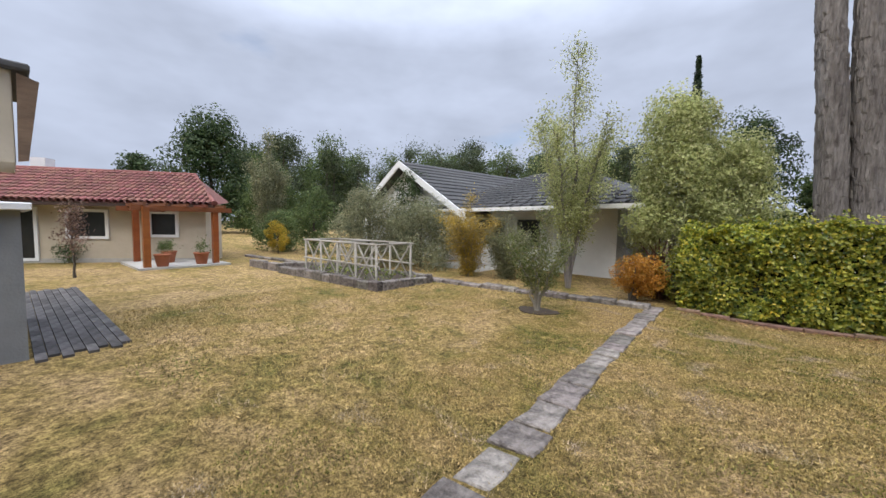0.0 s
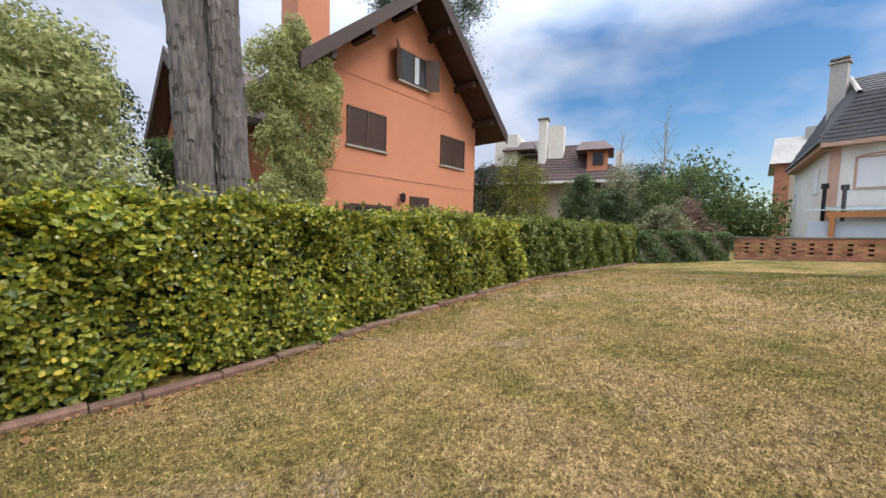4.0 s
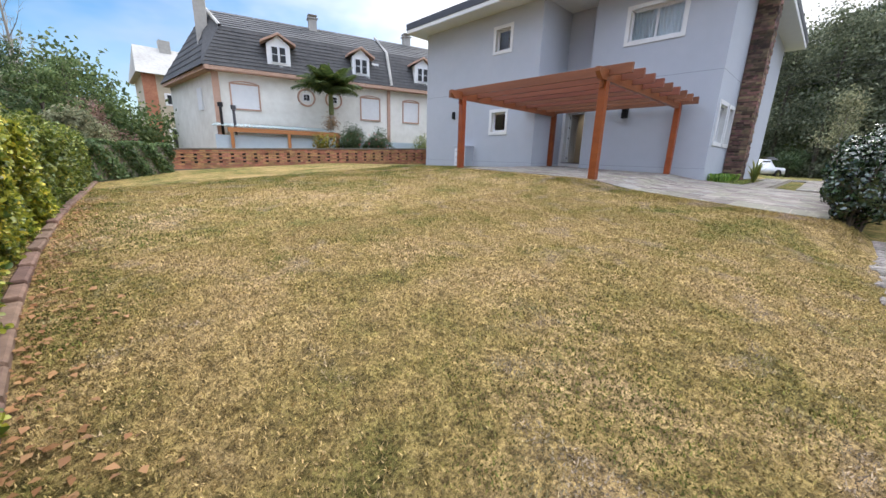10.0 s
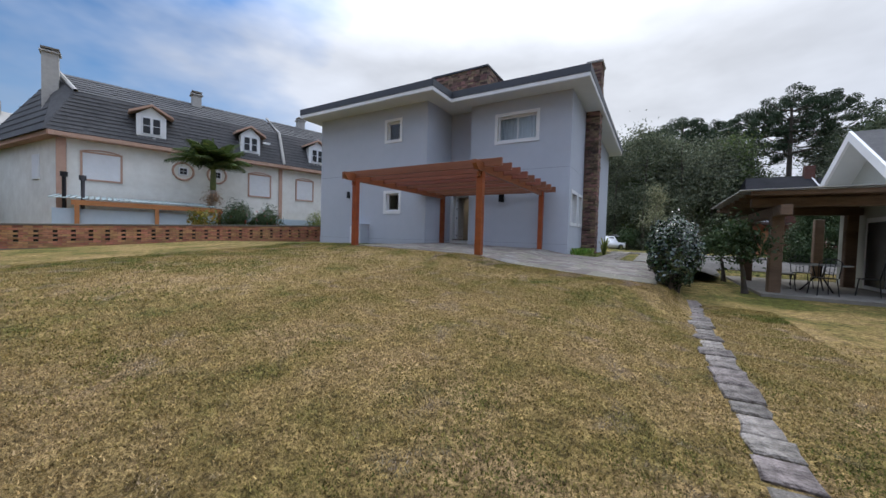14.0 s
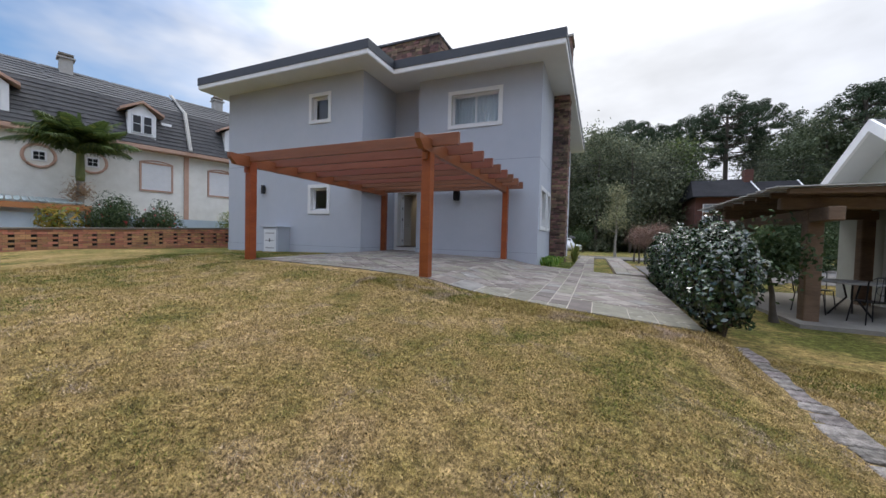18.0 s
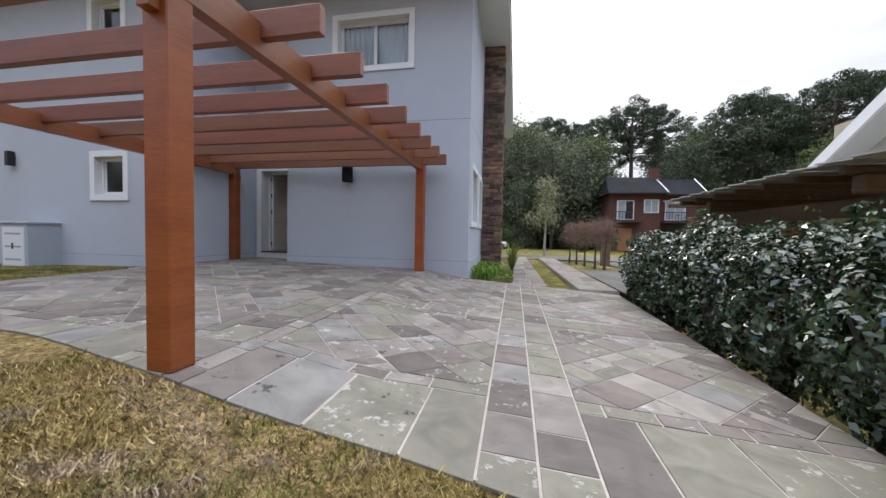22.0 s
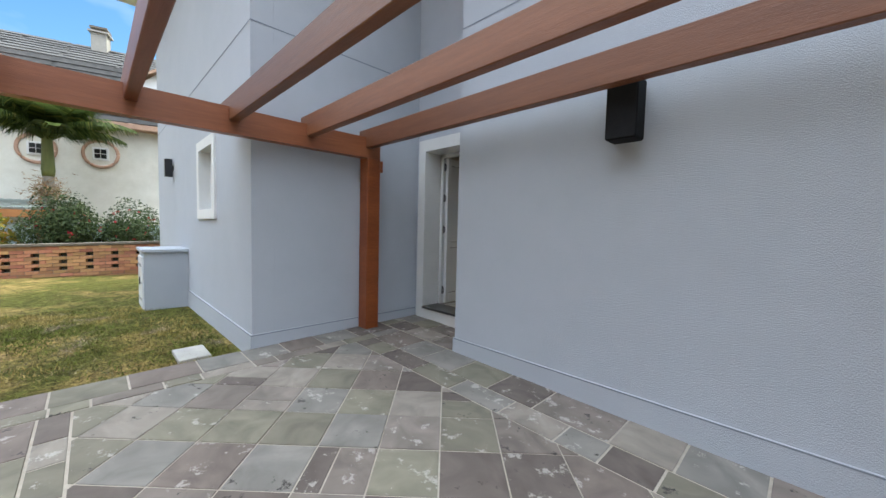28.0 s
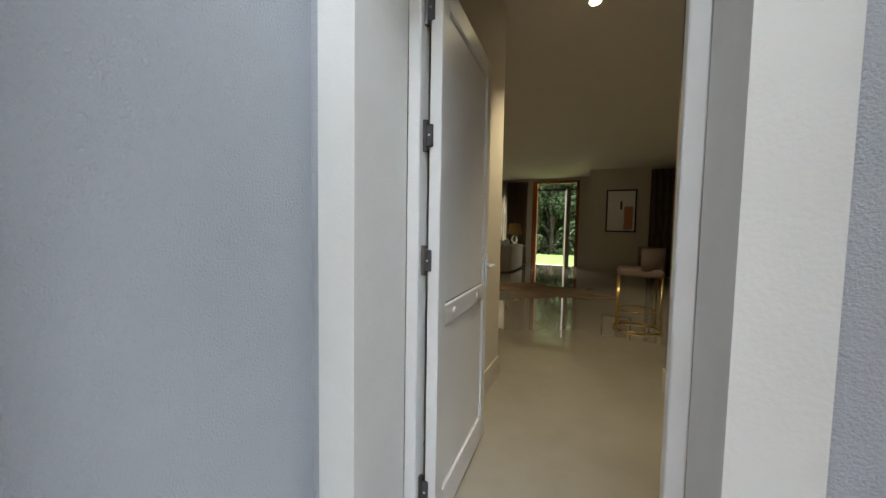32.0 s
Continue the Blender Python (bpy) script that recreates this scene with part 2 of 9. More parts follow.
def slatemat(name, per_object):
    """Slate slabs: each takes one of several stone colours, with cloudy veins and pale lichen-like flakes."""
    m = bpy.data.materials.new(name)
    m.use_nodes = True
    n, l = m.node_tree.nodes, m.node_tree.links
    p = n["Principled BSDF"]
    src = n.new("ShaderNodeObjectInfo").outputs["Random"] if per_object else n.new("ShaderNodeNewGeometry").outputs["Random Per Island"]
    rp = n.new("ShaderNodeValToRGB")
    rp.color_ramp.interpolation = "CONSTANT"
    e = rp.color_ramp.elements
    cols = [(0.185, 0.156, 0.137), (0.212, 0.182, 0.160), (0.175, 0.160, 0.125), (0.168, 0.137, 0.120), (0.250, 0.220, 0.190), (0.125, 0.103, 0.091), (0.195, 0.180, 0.138), (0.205, 0.192, 0.174)]
    e[0].position, e[0].color = 0.0, (*cols[0], 1)
    e[1].position, e[1].color = 1 / 8, (*cols[1], 1)
    for k in range(2, 8):
        x = e.new(k / 8); x.color = (*cols[k], 1)
    l.new(src, rp.inputs["Fac"])
    tc = n.new("ShaderNodeTexCoord")
    off = n.new("ShaderNodeVectorMath"); off.operation = "SCALE"; off.inputs[0].default_value = (37.0, 53.0, 0.0)
    l.new(src, off.inputs["Scale"])
    ad = n.new("ShaderNodeVectorMath"); ad.operation = "ADD"
    l.new(tc.outputs["Object"], ad.inputs[0]), l.new(off.outputs[0], ad.inputs[1])
    n1, n2, n3 = (n.new("ShaderNodeTexNoise") for _ in range(3))
    n1.inputs["Scale"].default_value, n1.inputs["Detail"].default_value, n1.inputs["Distortion"].default_value = 3.2, 8, 1.2
    n2.inputs["Scale"].default_value, n2.inputs["Detail"].default_value = 22, 6
    n3.inputs["Scale"].default_value, n3.inputs["Detail"].default_value, n3.inputs["Roughness"].default_value = 7.0, 12, 0.72
    for q in (n1, n2, n3):
        l.new(ad.outputs[0], q.inputs["Vector"])
    mr = n.new("ShaderNodeMapRange")
    mr.inputs["From Min"].default_value, mr.inputs["From Max"].default_value = 0.3, 0.7
    mr.inputs["To Min"].default_value, mr.inputs["To Max"].default_value = 0.74, 1.2
    l.new(n1.outputs["Fac"], mr.inputs["Value"])
    hs = n.new("ShaderNodeHueSaturation")
    l.new(rp.outputs[0], hs.inputs["Color"]), l.new(mr.outputs[0], hs.inputs["Value"])
    fr_ = n.new("ShaderNodeMapRange")
    fr_.inputs["From Min"].default_value, fr_.inputs["From Max"].default_value = 0.57, 0.61
    l.new(n3.outputs["Fac"], fr_.inputs["Value"])
    gate = n.new("ShaderNodeMath"); gate.operation = "MULTIPLY"
    fq = n.new("ShaderNodeMath"); fq.operation = "MULTIPLY"; fq.inputs[1].default_value = 13.7
    ft = n.new("ShaderNodeMath"); ft.operation = "FRACT"
    gt = n.new("ShaderNodeMath"); gt.operation = "GREATER_THAN"; gt.inputs[1].default_value = 0.45
    l.new(src, fq.inputs[0]), l.new(fq.outputs[0], ft.inputs[0]), l.new(ft.outputs[0], gt.inputs[0])
    l.new(fr_.outputs[0], gate.inputs[0]), l.new(gt.outputs[0], gate.inputs[1])
    mx = n.new("ShaderNodeMix"); mx.data_type = "RGBA"
    mx.inputs["B"].default_value = (0.50, 0.47, 0.43, 1)
    g2 = n.new("ShaderNodeMath"); g2.operation = "MULTIPLY"; g2.inputs[1].default_value = 0.55
    l.new(gate.outputs[0], g2.inputs[0]), l.new(g2.outputs[0], mx.inputs["Factor"]), l.new(hs.outputs[0], mx.inputs["A"])
    vein, vg, vm = n.new("ShaderNodeMapRange"), n.new("ShaderNodeMath"), n.new("ShaderNodeMix")
    vein.inputs["From Min"].default_value, vein.inputs["From Max"].default_value = 0.40, 0.36
    vg.operation, vm.data_type = "MULTIPLY", "RGBA"
    vf, vt, vc = n.new("ShaderNodeMath"), n.new("ShaderNodeMath"), n.new("ShaderNodeMath")
    vf.operation, vt.operation, vc.operation = "MULTIPLY", "FRACT", "GREATER_THAN"
    vf.inputs[1].default_value, vc.inputs[1].default_value = 29.3, 0.62
    l.new(src, vf.inputs[0]), l.new(vf.outputs[0], vt.inputs[0]), l.new(vt.outputs[0], vc.inputs[0])
    l.new(n3.outputs["Fac"], vein.inputs["Value"]), l.new(vein.outputs[0], vg.inputs[0]), l.new(vc.outputs[0], vg.inputs[1])
    vm.inputs["B"].default_value = (0.05, 0.045, 0.042, 1)
    l.new(vg.outputs[0], vm.inputs["Factor"]), l.new(mx.outputs["Result"], vm.inputs["A"])
    l.new(vm.outputs["Result"], p.inputs["Base Color"])
    p.inputs["Roughness"].default_value, p.inputs["Specular IOR Level"].default_value = 0.72, 0.25
    bp = n.new("ShaderNodeBump")
    bp.inputs["Strength"].default_value, bp.inputs["Distance"].default_value = 0.35, 0.006
    l.new(n2.outputs["Fac"], bp.inputs["Height"]), l.new(bp.outputs[0], p.inputs["Normal"])
    return m


SLATE, SLATE_J = slatemat("slate_slab", True), slatemat("slate_rest", False)
GROUT = mat("pale_grout", (0.30, 0.26, 0.215), (0.45, 0.40, 0.34), 0.95, 20.0)
BRICK = mat("old_brick", (0.27, 0.105, 0.055), (0.50, 0.26, 0.14), 0.9, 8.0, 0.6, 40.0, vary=0.32)
BRICK_J = mat("old_brick_rest", (0.27, 0.105, 0.055), (0.50, 0.26, 0.14), 0.9, 8.0, 0.6, 40.0, island=0.32)
MORTAR = mat("mossy_mortar", (0.10, 0.085, 0.07), (0.24, 0.21, 0.17), 0.95, 6.0, 0.5, 40.0)
KERB_BRICK = mat("kerb_brick", (0.095, 0.055, 0.038), (0.25, 0.155, 0.11), 0.9, 7.0, 0.5, 45.0, vary=0.22)
STONE = mat("path_stone", (0.05, 0.042, 0.038), (0.33, 0.29, 0.26), 0.95, 11.0, 1.0, 18.0, big=0.25, vary=0.3, dist=0.06, spec=0.1)
LEDGE = mat("ledger_stone", (0.05, 0.035, 0.032), (0.30, 0.18, 0.12), 0.85, 7.0, 0.8, 30.0, vary=0.65)
LEDGE_J = mat("ledger_stone_rest", (0.05, 0.035, 0.032), (0.30, 0.18, 0.12), 0.85, 7.0, 0.8, 30.0, island=0.65)
ORANGE = mat("orange_stucco", (0.53, 0.215, 0.12), (0.60, 0.255, 0.15), 0.9, 1.8, 0.3, 60.0)
DARKWOOD = mat("dark_timber", (0.035, 0.018, 0.013), (0.06, 0.03, 0.022), 0.6, 8.0, 0.2, 30.0)
SHUTTER = mat("brown_shutter", (0.06, 0.032, 0.022), (0.09, 0.048, 0.034), 0.55, 6.0)
CREAM = mat("aged_cream_plaster", (0.60, 0.57, 0.50), (0.84, 0.82, 0.76), 0.92, 1.6, 0.2, 30.0, detail=9.0)
PINKTRIM = mat("terracotta_trim", (0.40, 0.24, 0.17), (0.54, 0.36, 0.27), 0.9, 6.0, 0.2, 40.0)
ROOF_G = mat("slate_roof", (0.035, 0.035, 0.037), (0.085, 0.083, 0.082), 0.85, 5.0, 0.4, 20.0, island=0.10)
ROOF_B = mat("brown_roof", (0.10, 0.07, 0.065), (0.17, 0.12, 0.11), 0.85, 5.0, 0.4, 20.0, island=0.2)
ROOF_R = mat("red_tile_roof", (0.17, 0.062, 0.048), (0.27, 0.11, 0.085), 0.85, 6.0, 0.4, 20.0, island=0.22)
CONCRETE = mat("weathered_render", (0.30, 0.29, 0.27), (0.48, 0.46, 0.42), 0.9, 4.0, 0.3, 30.0)
BEIGE = mat("beige_plaster", (0.42, 0.36, 0.27), (0.54, 0.47, 0.37), 0.92, 2.0, 0.2, 30.0)
GREENISH = mat("pale_green_render", (0.36, 0.37, 0.33), (0.44, 0.45, 0.40), 0.9, 2.0, 0.2, 40.0)
WHITE = mat("white_paint", (0.70, 0.70, 0.70), (0.8, 0.8, 0.8), 0.6, 4.0)
PAVER = mat("grey_pavers", (0.06, 0.056, 0.055), (0.15, 0.14, 0.135), 0.9, 9.0, 0.6, 30.0, vary=0.3, spec=0.1)
COURT = mat("court_pavers", (0.085, 0.079, 0.074), (0.175, 0.165, 0.152), 0.95, 7.0, 0.8, 14.0, spec=0.05)
PATIO = mat("patio_slab", (0.17, 0.155, 0.135), (0.26, 0.24, 0.21), 0.9, 6.0, 0.3, 20.0, spec=0.1)
BARK_G = mat("grey_bark", (0.075, 0.062, 0.058), (0.30, 0.27, 0.25), 0.95, 5.0, 1.0, 8.0, stretch=(3.0, 3.0, 0.55), dist=0.09, big=0.3)
BARK_D = mat("dark_bark", (0.05, 0.04, 0.03), (0.12, 0.10, 0.08), 0.95, 8.0, 0.8, 20.0)
BARK_L = mat("pale_bark", (0.20, 0.18, 0.15), (0.36, 0.33, 0.28), 0.95, 8.0, 0.5, 20.0)
SOIL = mat("soil", (0.04, 0.028, 0.02), (0.09, 0.065, 0.045), 0.95, 9.0, 0.6, 30.0)
GLASS = glassmat("window_glass")
# near-black that paints the shade of unlit interiors behind panes and openings
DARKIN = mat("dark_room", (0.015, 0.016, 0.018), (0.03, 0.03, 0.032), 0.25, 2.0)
CURTAIN = mat("pale_curtain", (0.50, 0.54, 0.60), (0.62, 0.66, 0.70), 0.9, 3.0)
TERRA = mat("terracotta_pot", (0.36, 0.12, 0.06), (0.46, 0.17, 0.09), 0.8, 8.0, 0.2)

L_HEDGE = leafmat("hedge_leaf", (0.045, 0.095, 0.017), (0.44, 0.44, 0.06), (0.70, 0.54, 0.07), 0.36, 0.36)
L_HEDGE_G = leafmat("hedge_leaf_green", (0.04, 0.08, 0.016), (0.25, 0.29, 0.055), (0.46, 0.40, 0.08), 0.32, 0.38)
L_IVY = leafmat("ivy_leaf", (0.03, 0.065, 0.022), (0.10, 0.15, 0.05), (0.17, 0.17, 0.06), 0.2, 0.45)
L_CAM = leafmat("glossy_leaf", (0.014, 0.034, 0.014), (0.05, 0.085, 0.034), (0.09, 0.13, 0.05), 0.10, 0.19)
L_LIGHT = leafmat("light_leaf", (0.25, 0.28, 0.10), (0.56, 0.57, 0.26), (0.66, 0.62, 0.36), 0.5)
L_OLIVE = leafmat("grey_green_leaf", (0.12, 0.135, 0.075), (0.34, 0.34, 0.20), (0.42, 0.36, 0.22), 0.4)
L_DARK = leafmat("dark_leaf", (0.03, 0.055, 0.022), (0.09, 0.13, 0.055), (0.12, 0.14, 0.055), 0.28)
L_MID = leafmat("mid_leaf", (0.05, 0.085, 0.03), (0.16, 0.21, 0.075), (0.22, 0.24, 0.09), 0.35)
L_YEL = leafmat("yellow_leaf", (0.30, 0.25, 0.04), (0.66, 0.48, 0.06), (0.70, 0.40, 0.06), 0.45)
L_AUT = leafmat("autumn_leaf", (0.24, 0.20, 0.08), (0.60, 0.42, 0.10), (0.74, 0.50, 0.06), 0.45)
L_ORA = leafmat("orange_leaf", (0.36, 0.17, 0.04), (0.66, 0.33, 0.06), (0.66, 0.44, 0.10), 0.45)
L_PINE = leafmat("pine_needle", (0.016, 0.034, 0.018), (0.05, 0.078, 0.04), (0.07, 0.09, 0.05), 0.2)
L_TWIG = leafmat("dry_twig", (0.16, 0.10, 0.08), (0.28, 0.18, 0.14), (0.30, 0.2, 0.12), 0.2)
L_DRY = leafmat("dry_leaf", (0.26, 0.12, 0.05), (0.40, 0.22, 0.10), (0.20, 0.10, 0.05), 0.2)


# ---- mesh helpers ----
def link_mesh(name, verts, faces, material, parent=None, label="", smooth=False):
    me = bpy.data.meshes.new(name)
    me.from_pydata([tuple(v) for v in verts], [], [tuple(f) for f in faces])
    me.materials.append(material)
    if smooth:
        me.polygons.foreach_set("use_smooth", [True] * len(me.polygons))
    me.update()
    ob = new(name, me)
    if parent is not None:
        ob.parent = parent
    if label:
        ob["label"] = label
    return ob


def part(name, bm, material, parent=None, label="", smooth=False):
    me = bpy.data.meshes.new(name)
    bm.to_mesh(me)
    bm.free()
    me.materials.append(material)
    if smooth:
        me.polygons.foreach_set("use_smooth", [True] * len(me.polygons))
    ob = new(name, me)
    if parent is not None:
        ob.parent = parent
    if label:
        ob["label"] = label
    return ob


def thing(name, label, category, m=None, group="", kind=""):
    ob = new(name)
    ob.empty_display_size = 0.2
    if m is not None:
        ob.matrix_world = m
    return tagged(ob, label, category, group, kind)


def add_box(bm, x0, x1, y0, y1, z0, z1, bevel=0.0, m=None):
    r = bmesh.ops.create_cube(bm, size=1.0)
    vs = r["verts"]
    for v in vs:
        v.co = Vector((x0 + (v.co.x + 0.5) * (x1 - x0), y0 + (v.co.y + 0.5) * (y1 - y0), z0 + (v.co.z + 0.5) * (z1 - z0)))
    if bevel:
        es = list({e for v in vs for e in v.link_edges})
        r2 = bmesh.ops.bevel(bm, geom=es, offset=bevel, segments=1, affect="EDGES")
        vs = list({v for f in r2["faces"] for v in f.verts} | {v for v in vs if v.is_valid})
    if m is not None:
        bmesh.ops.transform(bm, matrix=m, verts=vs)
    return bm


def box(x0, x1, y0, y1, z0, z1, bevel=0.0, m=None):
    return add_box(bmesh.new(), x0, x1, y0, y1, z0, z1, bevel, m)


def prism(outline, z0, z1, m=None):
    """A solid from a plan outline (list of x, y), between two heights."""
    bm = bmesh.new()
    lo = [bm.verts.new((x, y, z0)) for x, y in outline]
    hi = [bm.verts.new((x, y, z1)) for x, y in outline]
    bm.faces.new(hi), bm.faces.new(lo[::-1])
    for i in range(len(lo)):
        j = (i + 1) % len(lo)
        bm.faces.new((lo[i], lo[j], hi[j], hi[i]))
    bmesh.ops.recalc_face_normals(bm, faces=bm.faces)
    if m is not None:
        bmesh.ops.transform(bm, matrix=m, verts=bm.verts)
    return bm


def wall_x(x0, x1, y0, y1, z0, z1, holes=()):
    """A wall along x between y0 and y1 thick, with rectangular openings (xa, xb, za, zb) through it."""
    bm = bmesh.new()
    xs = sorted({x0, x1, *[v for h in holes for v in h[:2]]})
    zs = sorted({z0, z1, *[v for h in holes for v in h[2:]]})
    for i in range(len(xs) - 1):
        run = None
        for k in range(len(zs) - 1):
            cx, cz = (xs[i] + xs[i + 1]) / 2, (zs[k] + zs[k + 1]) / 2
            solid = not any(a < cx < b and c < cz < d for a, b, c, d in holes)
            if solid:
                run = (run[0], zs[k + 1]) if run else (zs[k], zs[k + 1])
            if run and (not solid or k == len(zs) - 2):
                add_box(bm, xs[i], xs[i + 1], y0, y1, *run)
                run = None
    bmesh.ops.remove_doubles(bm, verts=bm.verts, dist=1e-4)
    return bm


def swap_xy(bm):
    for v in bm.verts:
        v.co.x, v.co.y = v.co.y, v.co.x
    bmesh.ops.reverse_faces(bm, faces=bm.faces)
    return bm


def wall_y(x0, x1, y0, y1, z0, z1, holes=()):
    return swap_xy(wall_x(y0, y1, x0, x1, z0, z1, holes))


def cyl(r0, r1, z0, z1, n=16, x=0.0, y=0.0):
    bm = bmesh.new()
    bmesh.ops.create_cone(bm, cap_ends=True, segments=n, radius1=r0, radius2=r1, depth=z1 - z0)
    bmesh.ops.translate(bm, vec=(x, y, (z0 + z1) / 2), verts=bm.verts)
    return bm


def lathe(profile, n=20, x=0.0, y=0.0):
    verts, faces = [], []
    for r, z in profile:
        for k in range(n):
            a = 2 * math.pi * k / n
            verts.append((x + r * math.cos(a), y + r * math.sin(a), z))
    for i in range(len(profile) - 1):
        for k in range(n):
            j = (k + 1) % n
            faces.append((i * n + k, i * n + j, (i + 1) * n + j, (i + 1) * n + k))
    return verts, faces


def tube(verts, faces, pts, radii, n=7):
    base = len(verts)
    for i, p in enumerate(pts):
        d = (pts[min(i + 1, len(pts) - 1)] - pts[max(i - 1, 0)]).normalized()
        u = d.orthogonal().normalized()
        v = d.cross(u)
        for k in range(n):
            a = 2 * math.pi * k / n
            verts.append(p + (u * math.cos(a) + v * math.sin(a)) * radii[i])
    for i in range(len(pts) - 1):
        for k in range(n):
            j = (k + 1) % n
            faces.append((base + i * n + k, base + i * n + j, base + (i + 1) * n + j, base + (i + 1) * n + k))
    faces.append(tuple(base + (len(pts) - 1) * n + k for k in range(n)))


def rod(name, pts, r, material, parent, n=8, label=""):
    v, f = [], []
    tube(v, f, [Vector(p) for p in pts], [r] * len(pts), n)
    return link_mesh(name, v, f, material, parent, label, smooth=True)


def leaves_mesh(name, centres, size, material, parent=None, label="", rng=None, aspect=0.55, up=0.25, normals=None, fold=0.18):
    """Many single leaves: each a folded blade of four corners, turned at random, or roughly along the given normals."""
    rng = rng or np.random.default_rng(1)
    c = np.asarray(centres, float)
    n = len(c)
    nrm = rng.normal(size=(n, 3))
    nrm[:, 2] += up * 2
    if normals is not None:
        nrm = nrm * 0.55 + np.asarray(normals) * 1.0
    nrm /= np.linalg.norm(nrm, axis=1, keepdims=True)
    t = np.cross(nrm, rng.normal(size=(n, 3)))
    t /= np.linalg.norm(t, axis=1, keepdims=True) + 1e-9
    b = np.cross(nrm, t)
    s = (size * rng.uniform(0.6, 1.3, n))[:, None]
    v = np.empty((n, 4, 3))
    v[:, 0] = c - t * s * 0.5
    v[:, 1] = c + b * s * aspect * 0.5 + nrm * s * fold
    v[:, 2] = c + t * s * 0.5
    v[:, 3] = c - b * s * aspect * 0.5 + nrm * s * fold
    me = bpy.data.meshes.new(name)
    me.vertices.add(4 * n), me.loops.add(4 * n), me.polygons.add(n)
    me.vertices.foreach_set("co", v.reshape(-1))
    me.loops.foreach_set("vertex_index", np.arange(4 * n, dtype=np.int32))
    me.polygons.foreach_set("loop_start", np.arange(0, 4 * n, 4, dtype=np.int32))
    me.polygons.foreach_set("loop_total", np.full(n, 4, dtype=np.int32))
    me.materials.append(material)
    me.update(calc_edges=True)
    ob = new(name, me)
    if parent is not None:
        ob.parent = parent
    if label:
        ob["label"] = label
    return ob


def rosettes(name, centres, axes, size, material, parent=None, label="", rng=None, leaves=6, width=0.55):
    """Shoot tips: each a whorl of rounded, folded leaves that point outward round an axis."""
    rng = rng or np.random.default_rng(1)
    c = np.repeat(np.asarray(centres, float), leaves, 0)
    ax = np.asarray(axes, float) + rng.normal(0, 0.42, (len(centres), 3))
    ax /= np.linalg.norm(ax, axis=1, keepdims=True)
    ax = np.repeat(ax, leaves, 0)
    n = len(c)
    rad = np.cross(ax, rng.normal(size=(n, 3)))
    rad /= np.linalg.norm(rad, axis=1, keepdims=True) + 1e-9
    rise = rng.uniform(0.1, 1.1, n)[:, None]
    t = rad + ax * rise
    t /= np.linalg.norm(t, axis=1, keepdims=True)
    b = np.cross(ax, rad)
    nr = np.cross(t, b)
    s = (size * rng.uniform(0.65, 1.25, n))[:, None]
    c = c + rng.normal(0, 0.18, (n, 3)) * s - ax * s * rng.uniform(0, 0.7, n)[:, None]
    w = width * 0.5
    up = -nr * np.sign(np.sum(nr * ax, 1, keepdims=True)) * -1
    v = np.empty((n, 6, 3))
    v[:, 0] = c
    v[:, 1] = c + t * s * 0.42 + b * s * w + up * s * 0.10
    v[:, 2] = c + t * s * 0.82 + b * s * w * 0.8 + up * s * 0.06
    v[:, 3] = c + t * s - up * s * 0.05
    v[:, 4] = c + t * s * 0.82 - b * s * w * 0.8 + up * s * 0.06
    v[:, 5] = c + t * s * 0.42 - b * s * w + up * s * 0.10
    me = bpy.data.meshes.new(name)
    idx = (np.arange(n)[:, None] * 6 + np.array([0, 1, 2, 3, 0, 3, 4, 5])[None]).reshape(-1).astype(np.int32)
    me.vertices.add(6 * n), me.loops.add(8 * n), me.polygons.add(2 * n)
    me.vertices.foreach_set("co", v.reshape(-1))
    me.loops.foreach_set("vertex_index", idx)
    me.polygons.foreach_set("loop_start", np.arange(0, 8 * n, 4, dtype=np.int32))
    me.polygons.foreach_set("loop_total", np.full(2 * n, 4, dtype=np.int32))
    me.materials.append(material)
    me.update(calc_edges=True)
    ob = new(name, me)
    if parent is not None:
        ob.parent = parent
    if label:
        ob["label"] = label
    return ob


# ---- ground ----
def sstep(a, b, x):
    t = np.clip((x - a) / (b - a), 0, 1)
    return t * t * (3 - 2 * t)


def paving_z(x, y):
    fall = 0.16 * sstep(3.7, 2.3, x) + 0.045 * np.maximum(2.3 - x, 0)
    return 0.021 * (np.minimum(x, 8.4) - 7) - 0.013 * (y + 6.75) - fall


def lawn_z(x, y):
    fx = 0.055 * (np.clip(x, -2.5, 7) - 2.5) - 0.012 * np.maximum(x - 9, 0)
    fy = -0.065 * (np.clip(y, -1, 9) - 2.6)
    z = -0.58 + fx + fy
    low = -0.96 - 0.006 * np.clip(-x, 0, 30) + 0.46 * sstep(-8.5, -12.5, y)
    w = sstep(-1.5, 0.9 - 0.9 * sstep(3, -1, y), x)
    z = low + (z - low) * w
    far = sstep(24, 45, np.hypot(x - 3, y))
    return z * (1 - far) - 0.75 * far


